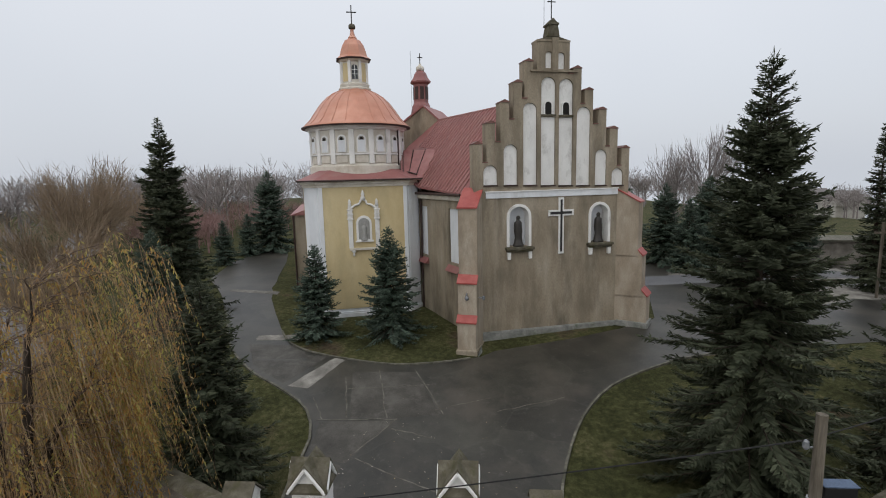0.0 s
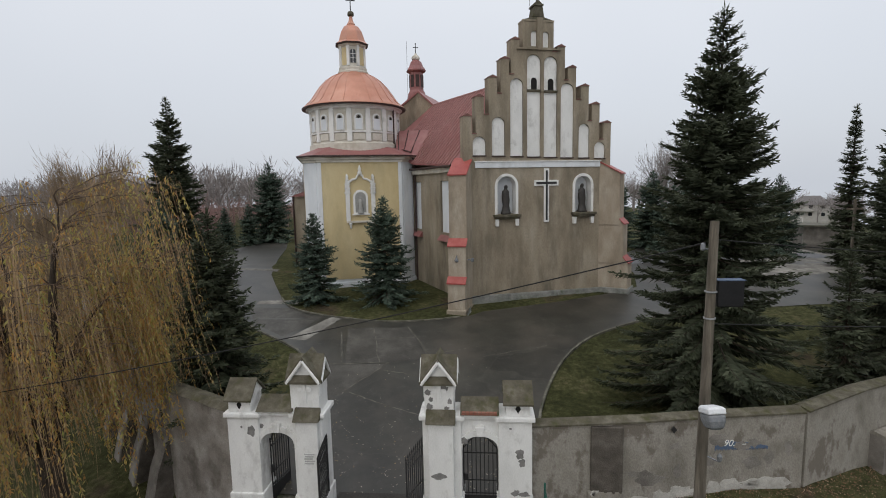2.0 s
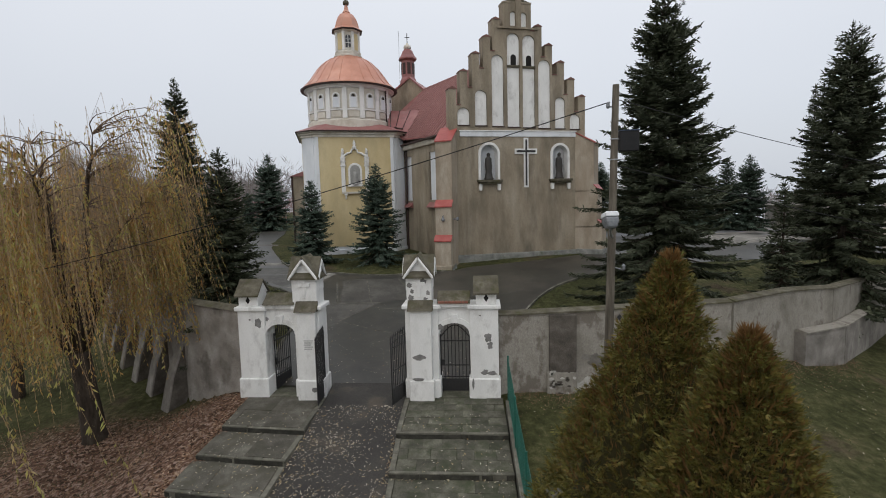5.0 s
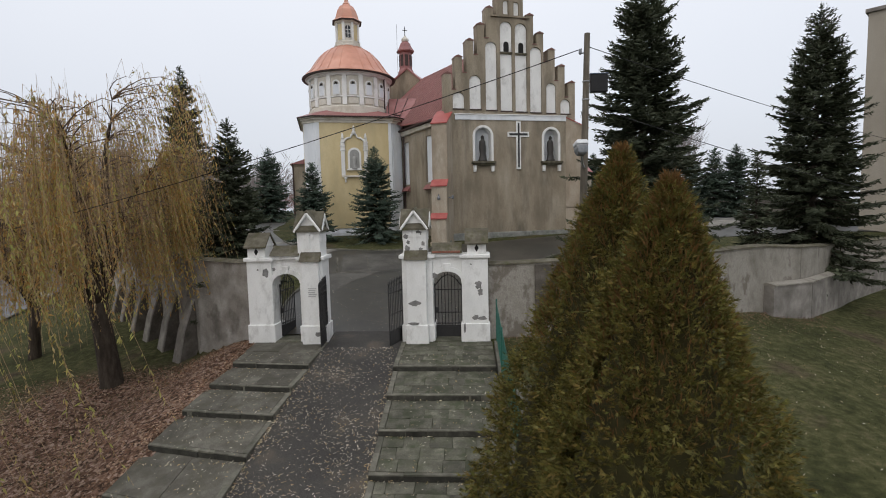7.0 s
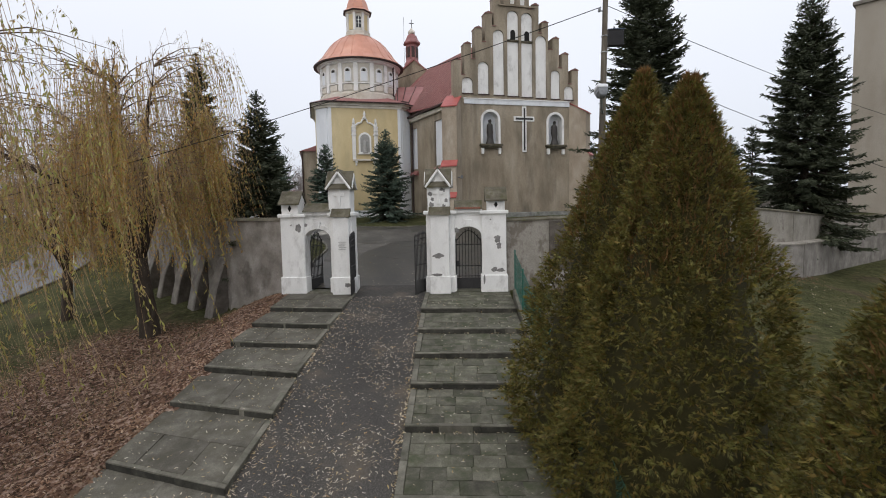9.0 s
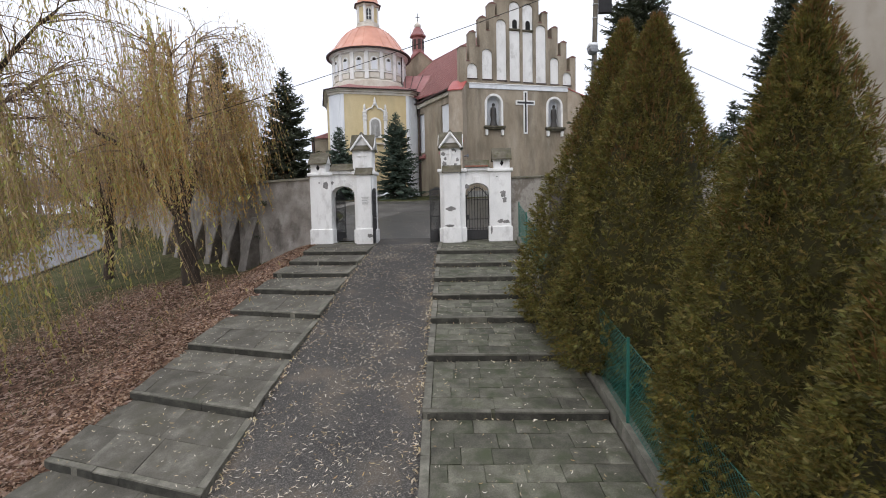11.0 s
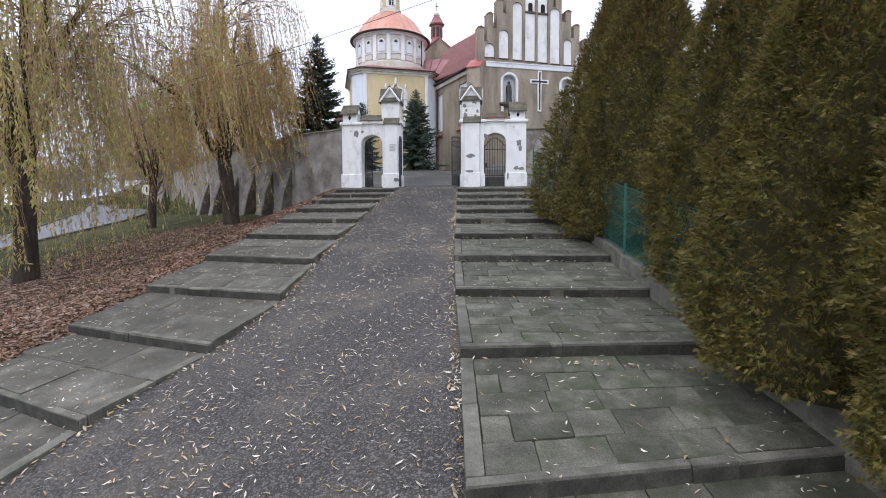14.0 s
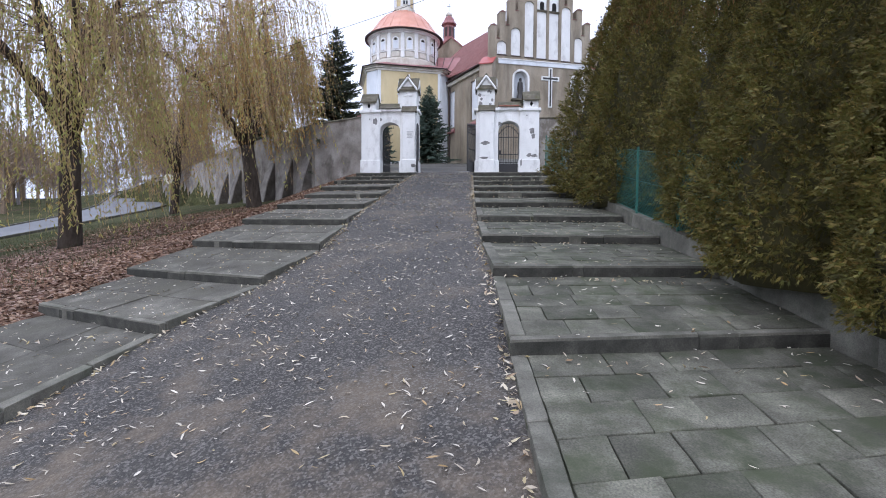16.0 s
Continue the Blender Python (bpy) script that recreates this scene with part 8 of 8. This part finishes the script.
pillar = base("stone_pillar", pose(2.78, 5.7, land(2.78, 5.7)), "pale concrete pillar with a pitched cap behind the fence", "pillar")
part("shaft", MB().box(-0.25, 0.25, -0.25, 0.25, -0.5, 1.62), M["wallgrey"], pillar, bevel=0.03)
part("cap", MB().add([(-0.34, -0.34, 1.622), (0.34, -0.34, 1.622), (0.34, 0.34, 1.622), (-0.34, 0.34, 1.622), (-0.34, -0.34, 1.72), (0.34, -0.34, 1.72), (0.34, 0.34, 1.72), (-0.34, 0.34, 1.72), (-0.06, 0, 1.98), (0.06, 0, 1.98)],
                     [(3, 2, 1, 0), (0, 1, 5, 4), (1, 2, 6, 5), (2, 3, 7, 6), (3, 0, 4, 7), (4, 5, 9, 8), (6, 7, 8, 9), (5, 6, 9), (7, 4, 8)]), M["kerb"], pillar, "weathered pitched cap")

# ---------- pole, lamp and cables ----------
PB, PT = Vector((3.93, 6.55, land(3.93, 6.55) - 0.4)), Vector((4.26, 7.05, 8.74))
pole = base("utility_pole", Matrix(), "weathered wooden pole with a street lamp and cables", "pole")
at_z = lambda z: PB.lerp(PT, (z - PB.z) / (PT.z - PB.z))
part("shaft", MB().tube([tuple(PB.lerp(PT, t)) for t in (0, 0.25, 0.5, 0.75, 1.0)], [0.115, 0.10, 0.09, 0.08, 0.066], 12), M["wood"], pole, "grey split wooden shaft")
q = at_z(6.1)
lamp = part("lamp_arm", MB().tube([(q.x, q.y, 5.6), (q.x - 0.14, q.y - 0.4, 5.7), (q.x - 0.24, q.y - 0.8, 5.98)], 0.03, 8), M["steel"], pole)
lm = pose(q.x - 0.26, q.y - 0.84, 6.05, -16, 0, 8) @ Matrix.Scale(0.8, 4)
part("lamp_head", MB().add([(x, y, z) for z, k in ((0.13, 0.8), (0.09, 0.98), (0.0, 1.0)) for x, y in ((-0.17 * k, -0.17 * k), (0.17 * k, -0.17 * k), (0.17 * k, 0.17 * k), (-0.17 * k, 0.17 * k))],
                           [(0, 1, 2, 3)] + [(4 * r + 4 + k, 4 * r + 4 + (k + 1) % 4, 4 * r + (k + 1) % 4, 4 * r + k) for r in range(2) for k in range(4)] + [(11, 10, 9, 8)]).turned(lm), M["lampwhite"], pole, "white street lamp housing", bevel=0.02)
part("lamp_bowl", MB().add([(x, y, z) for z, k in ((-0.004, 0.95), (-0.12, 0.93), (-0.23, 0.76), (-0.28, 0.5)) for x, y in ((-0.17 * k, -0.17 * k), (0.17 * k, -0.17 * k), (0.17 * k, 0.17 * k), (-0.17 * k, 0.17 * k))],
                           [(0, 1, 2, 3)] + [(4 * r + 4 + k, 4 * r + 4 + (k + 1) % 4, 4 * r + (k + 1) % 4, 4 * r + k) for r in range(3) for k in range(4)] + [(15, 14, 13, 12)]).turned(lm), M["lampgrey"], pole, "grey lamp bowl", bevel=0.03)
q = at_z(7.75)
part("speaker_box", MB().box(q.x + 0.1, q.x + 0.5, q.y - 0.02, q.y + 0.14, 7.38, 7.8), M["black"], pole, "black box on the pole", bevel=0.02)
part("box_lid", MB().box(q.x + 0.09, q.x + 0.51, q.y - 0.03, q.y + 0.15, 7.802, 7.815), M["blue"], pole)
for zb in (7.2, 7.62):
    part("bracket", MB().lathe([(0.085, zb), (0.092, zb + 0.003), (0.092, zb + 0.022), (0.085, zb + 0.025)], 14, at_z(zb).x, at_z(zb).y), M["steel"], pole)
q = at_z(5.0)
part("second_lamp", MB().tube([(q.x, q.y, 5.0), (q.x + 0.22, q.y - 0.1, 4.93)], 0.014).lathe([(0.015, 4.92), (0.036, 4.95), (0.04, 5.02), (0.012, 5.06)], 10, q.x + 0.23, q.y - 0.1), M["lampgrey"], pole, "small bulb lamp")
part("insulator", MB().lathe([(0.02, 8.27), (0.04, 8.3), (0.035, 8.38), (0.015, 8.4)], 10, PT.x - 0.16, PT.y).tube([(PT.x, PT.y, 8.3), (PT.x - 0.16, PT.y, 8.3)], 0.015), M["lampgrey"], pole)


def cable(a, c, sag, rad=0.009):
    a, c = Vector(a), Vector(c)
    pts = [a.lerp(c, t / 24) - Vector((0, 0, sag * 4 * (t / 24) * (1 - t / 24))) for t in range(25)]
    return tagged(part("overhead_cable", MB().tube([tuple(p) for p in pts], rad, 5), M["cable"]), "thin black overhead cable strung from the pole", "cable", "overhead cables")


cable((PT.x - 0.12, PT.y, 8.4), (-24.0, 11.0, 2.6), 0.5, 0.011)
cable((PT.x, PT.y, 8.45), (30.0, 23.5, 6.3), 0.4)
cable((PT.x, PT.y, 7.1), (34.0, 26.0, 2.8), 0.4, 0.01)

# ---------- road, car, signs and lamps down the bank ----------
road_z = lambda y: -2.1 + 0.15 * (min(y, 52) - 27)
rc = lambda y: float(np.interp(y, [-20, 10, 28, 36, 48, 60, 110], [-29, -30.5, -33.5, -37, -45, -53, -85]))
rd, kb = MB(), MB()
ysr = list(np.arange(-20, 112, 4.0))
for k, y in enumerate(ysr):
    for dx in (-3.6, -1.2, 1.2, 3.6):
        rd.v.append((rc(y) + dx, y, max(road_z(y), land(rc(y) + dx, y)) + 0.06))
for k in range(len(ysr) - 1):
    for j in range(3):
        rd.f.append((4 * k + j, 4 * k + j + 1, 4 * k + j + 5, 4 * k + j + 4))
tagged(part("road", rd, M["road"], smooth=True), "wet grey road passing below the bank", "road", kind="structure")
for side_x in (-3.7, 3.7):
    kb = MB()
    for k in range(len(ysr) - 1):
        p, q = ysr[k], ysr[k + 1]
        z0, z1 = (max(road_z(v), land(rc(v) + side_x, v)) for v in (p, q))
        kb.add([(rc(p) + side_x - 0.08, p, z0 - 0.2), (rc(q) + side_x - 0.08, q, z1 - 0.2), (rc(q) + side_x + 0.08, q, z1 - 0.2), (rc(p) + side_x + 0.08, p, z0 - 0.2),
                (rc(p) + side_x - 0.08, p, z0 + 0.16), (rc(q) + side_x - 0.08, q, z1 + 0.16), (rc(q) + side_x + 0.08, q, z1 + 0.16), (rc(p) + side_x + 0.08, p, z0 + 0.16)],
               [(7, 6, 5, 4), (0, 4, 5, 1), (2, 6, 7, 3)])
    tagged(part("kerb_road", kb, M["kerb"]), "pale concrete kerb along the road", "kerb", kind="structure")
cy = 47.0
car = base("car", pose(rc(cy) + 1.6, cy, max(road_z(cy), land(rc(cy) + 1.6, cy)) + 0.06, 6, 0, 34), "silver hatchback driving along the wet road", "car")
prof = [(-2.0, 0.3), (2.0, 0.3), (2.05, 0.62), (1.75, 0.82), (1.0, 0.92), (0.35, 1.42), (-1.25, 1.45), (-1.85, 0.98), (-2.05, 0.8)]
yz = Matrix(((0, 1, 0, 0), (1, 0, 0, 0), (0, 0, 1, 0), (0, 0, 0, 1)))
body = part("body", MB().prism(prof, -0.82, 0.82).turned(yz), M["carwhite"], car, "silver bodywork", bevel=0.08)
part("side_window", MB().prism([(-1.5, 0.98), (0.85, 0.96), (0.3, 1.34), (-1.2, 1.37)], -0.835, 0.835).turned(yz), M["glass"], car, "dark side windows")
part("windscreen", MB().add([(-0.68, 0.96, 0.97), (0.68, 0.96, 0.97), (0.6, 0.42, 1.4), (-0.6, 0.42, 1.4)], [(0, 1, 2, 3)]).turned(Matrix.Translation((0, 0.03, 0.02))), M["glass"], car)
for wx in (-0.78, 0.78):
    for wy in (-1.3, 1.3):
        part("wheel", MB().lathe([(0.2, -0.1), (0.31, -0.09), (0.31, 0.09), (0.2, 0.1)], 18).turned(pose(wx, wy, 0.31, 0, 90, 0)), M["tyre"], car)
for wx in (-0.6, 0.6):
    part("headlight", MB().box(wx - 0.16, wx + 0.16, 1.98, 2.06, 0.58, 0.72), M["lampwhite"], car, bevel=0.02)


def street_lamp(x, y, h, arm, ang, label):
    z = land(x, y)
    ob = base("street_lamp", pose(x, y, z, 0, 0, ang), label, "street lamp", "street lamps along the road")
    part("post", MB().tube([(0, 0, -0.2), (0, 0, h)], [0.11, 0.08], 10), M["walldark"], ob)
    part("arm", MB().tube([(0, 0, h - 0.1), (arm * 0.5, 0, h + 0.25), (arm, 0, h + 0.35)], 0.04, 8), M["steel"], ob)
    part("head", MB().box(arm - 0.1, arm + 0.5, -0.12, 0.12, h + 0.28, h + 0.42), M["lampwhite"], ob, bevel=0.04)


street_lamp(-38.5, 45.0, 8.5, 1.6, 200, "concrete street lamp with a white head by the road")
street_lamp(-40.0, 76.0, 8.5, 1.6, 20, "concrete street lamp with a white head by the road")
street_lamp(-36.5, 76.5, 8.5, 1.6, 200, "concrete street lamp with a white head by the road")
for x, y, face in ((-22.8, 21.0, "round"), (-22.6, 34.5, "triangle")):
    ob = base("road_sign", pose(x, y, land(x, y), 0, 0, 5), "small road sign on a thin post", "sign", "road signs")
    part("post", MB().tube([(0, 0, -0.2), (0, 0, 2.5)], 0.03, 8), M["steel"], ob)
    shape = [(0.35 * math.cos(2 * math.pi * k / 18), 2.3 + 0.35 * math.sin(2 * math.pi * k / 18)) for k in range(18)] if face == "round" else [(-0.4, 1.95), (0.4, 1.95), (0.0, 2.65)]
    part("face", MB().prism(shape, -0.05, -0.03), M["signyellow"] if face == "round" else M["brick"], ob, "pale sign face" if face == "round" else "orange warning sign face")
    part("mark", MB().box(-0.05, 0.05, -0.058, -0.048, 2.12, 2.48), M["iron"], ob)

# ---------- buildings beyond ----------
bb = base("beige_building", pose(27.0, 30.0, 0, 0, 0, -44), "tall plain beige rendered building beside the yard", "building")
part("wall", MB().box(0, 16, 0, 14, -0.5, 16.5), M["beigeblock"], bb)
part("tower_wall", MB().box(4.5, 14, 2.5, 12, 16.4, 22.0), M["beigeblock"], bb)
part("parapet", MB().box(-0.15, 16.15, -0.15, 14.15, 16.5, 16.75), M["walldark"], bb, bevel=0.03)
for k in range(2):
    for r_ in range(4):
        w = part("window", MB().box(4.2 + k * 5.2, 5.6 + k * 5.2, -0.03, 0.1, 1.6 + r_ * 3.7, 3.4 + r_ * 3.7), M["glass"], bb)
        part("window_frame", MB().box(4.1 + k * 5.2, 5.7 + k * 5.2, -0.08, -0.032, 3.4 + r_ * 3.7, 3.5 + r_ * 3.7).box(4.1 + k * 5.2, 5.7 + k * 5.2, -0.12, -0.032, 1.5 + r_ * 3.7, 1.6 + r_ * 3.7).box(4.88 + k * 5.2, 4.95 + k * 5.2, -0.06, -0.032, 1.602 + r_ * 3.7, 3.398 + r_ * 3.7), M["white"], w)
tagged(bb, "tall plain beige rendered building beside the yard", "building")


def house(x, y, w, d, h, ang, label):
    ob = base("house", pose(x, y, land(x, y) + 1.0, 0, 0, ang), label, "house", "houses beyond the sports field")
    part("wall", MB().box(-w / 2, w / 2, -d / 2, d / 2, -4, h), M["housewall"], ob)
    part("roof", MB().add([(-w / 2 - 0.5, -d / 2 - 0.5, h), (w / 2 + 0.5, -d / 2 - 0.5, h), (w / 2 + 0.5, d / 2 + 0.5, h), (-w / 2 - 0.5, d / 2 + 0.5, h), (-w / 4, 0, h + 3.4), (w / 4, 0, h + 3.4)],
                          [(0, 1, 5, 4), (1, 2, 5), (2, 3, 4, 5), (3, 0, 4), (3, 2, 1, 0)]), M["houseroof"], ob)
    for k in range(3):
        for r_ in range(2):
            x0 = -w / 2 + w * (k + 0.5) / 3 - 0.6
            wd = part("window", MB().box(x0, x0 + 1.2, -d / 2 - 0.04, -d / 2 + 0.1, 0.9 + 2.9 * r_, 2.3 + 2.9 * r_), M["glass"], ob)
            for nm_, z0_, z1_ in (("window_head", 2.3, 2.42), ("window_sill", 0.8, 0.9)):
                part(nm_, MB().box(x0 - 0.1, x0 + 1.3, -d / 2 - 0.08, -d / 2 - 0.042, z0_ + 2.9 * r_, z1_ + 2.9 * r_), M["white"], wd)
    part("balcony", MB().box(-w / 2 + 0.4, w * 0.1, -d / 2 - 1.2, -d / 2 - 0.05, 2.7, 2.85).box(-w / 2 + 0.4, w * 0.1, -d / 2 - 1.2, -d / 2 - 1.12, 2.85, 3.8), M["housewall"], ob)


house(129.0, 207.0, 12, 10, 5.2, -30, "pale two-storey house with a hipped roof")
house(141.0, 209.0, 12, 10, 5.0, -30, "grey two-storey house with a hipped roof")
house(184.0, 214.0, 13, 10, 5.0, -20, "pale two-storey house with a hipped roof")
far_fence = base("far_fence", pose(38.0, 56.0, land(38, 56), 0, 0, -12), "dark fence with white posts beside the far road", "fence")
for k in range(6):
    part("white_post", MB().box(k * 2.5 - 0.16, k * 2.5 + 0.16, -0.16, 0.16, -0.3, 1.9), M["white"], far_fence, "white rendered post")
    if k < 5:
        part("panel", MB().box(k * 2.5 + 0.16, k * 2.5 + 2.34, -0.04, 0.04, 0.1, 1.7), M["walldark"], far_fence)
shed = base("shed", pose(33.5, 50.0, land(33.5, 50), 0, 0, -12), "small flat-roofed grey shed", "shed")
part("wall", MB().box(-2.2, 2.2, -1.6, 1.6, -0.5, 2.4), M["walldark"], shed)
part("roof", MB().box(-2.5, 2.5, -1.9, 1.9, 2.4, 2.55), M["kerb"], shed)
laid("far_road", [(12.0, 39.5), (24.0, 41.5), (40.0, 44.0), (75.0, 50.0), (75.0, 55.0), (40.0, 49.0), (24.0, 45.0), (12.0, 42.5)], land, M["road"], 3.0, "pale wet road beyond the yard", "road", 0.05)
goal = base("goal", pose(60.0, 104.0, land(60, 104), 0, 0, -30), "white goal frame on the sports field", "goal")
for x in (-3.6, 3.6):
    part("post", MB().tube([(x, 0, -0.1), (x, 0, 2.4)], 0.07, 8), M["white"], goal)
part("crossbar", MB().tube([(-3.6, 0, 2.4), (3.6, 0, 2.4)], 0.07, 8), M["white"], goal)
# thin pole with a crossarm, taken for a utility pole
yc = base("yard_cross", pose(26.6, 36.2, land(26.6, 36.2)), "thin weathered pole with a crossarm standing in grass", "cross")
part("upright", MB().box(-0.07, 0.07, -0.07, 0.07, -0.3, 5.2), M["wood"], yc, bevel=0.02)
part("crossbar", MB().box(-0.55, 0.55, -0.05, 0.05, 4.45, 4.58), M["wood"], yc, bevel=0.02)
laid("lawn_path", [(6.6, -4.2), (12.5, 1.6), (17.0, 3.6), (17.0, 5.0), (12.0, 3.0), (5.6, -3.0)], land, M["pale_patch"], 1.0, "pale worn path across the lawn", "pavement", 0.03)

laid("far_yard", [(19.0, 33.5), (36.0, 36.0), (37.0, 53.0), (20.0, 50.5), (15.5, 44.0)], land, M["pale_patch"], 2.5, "pale concrete yard beyond the church", "pavement", 0.045)
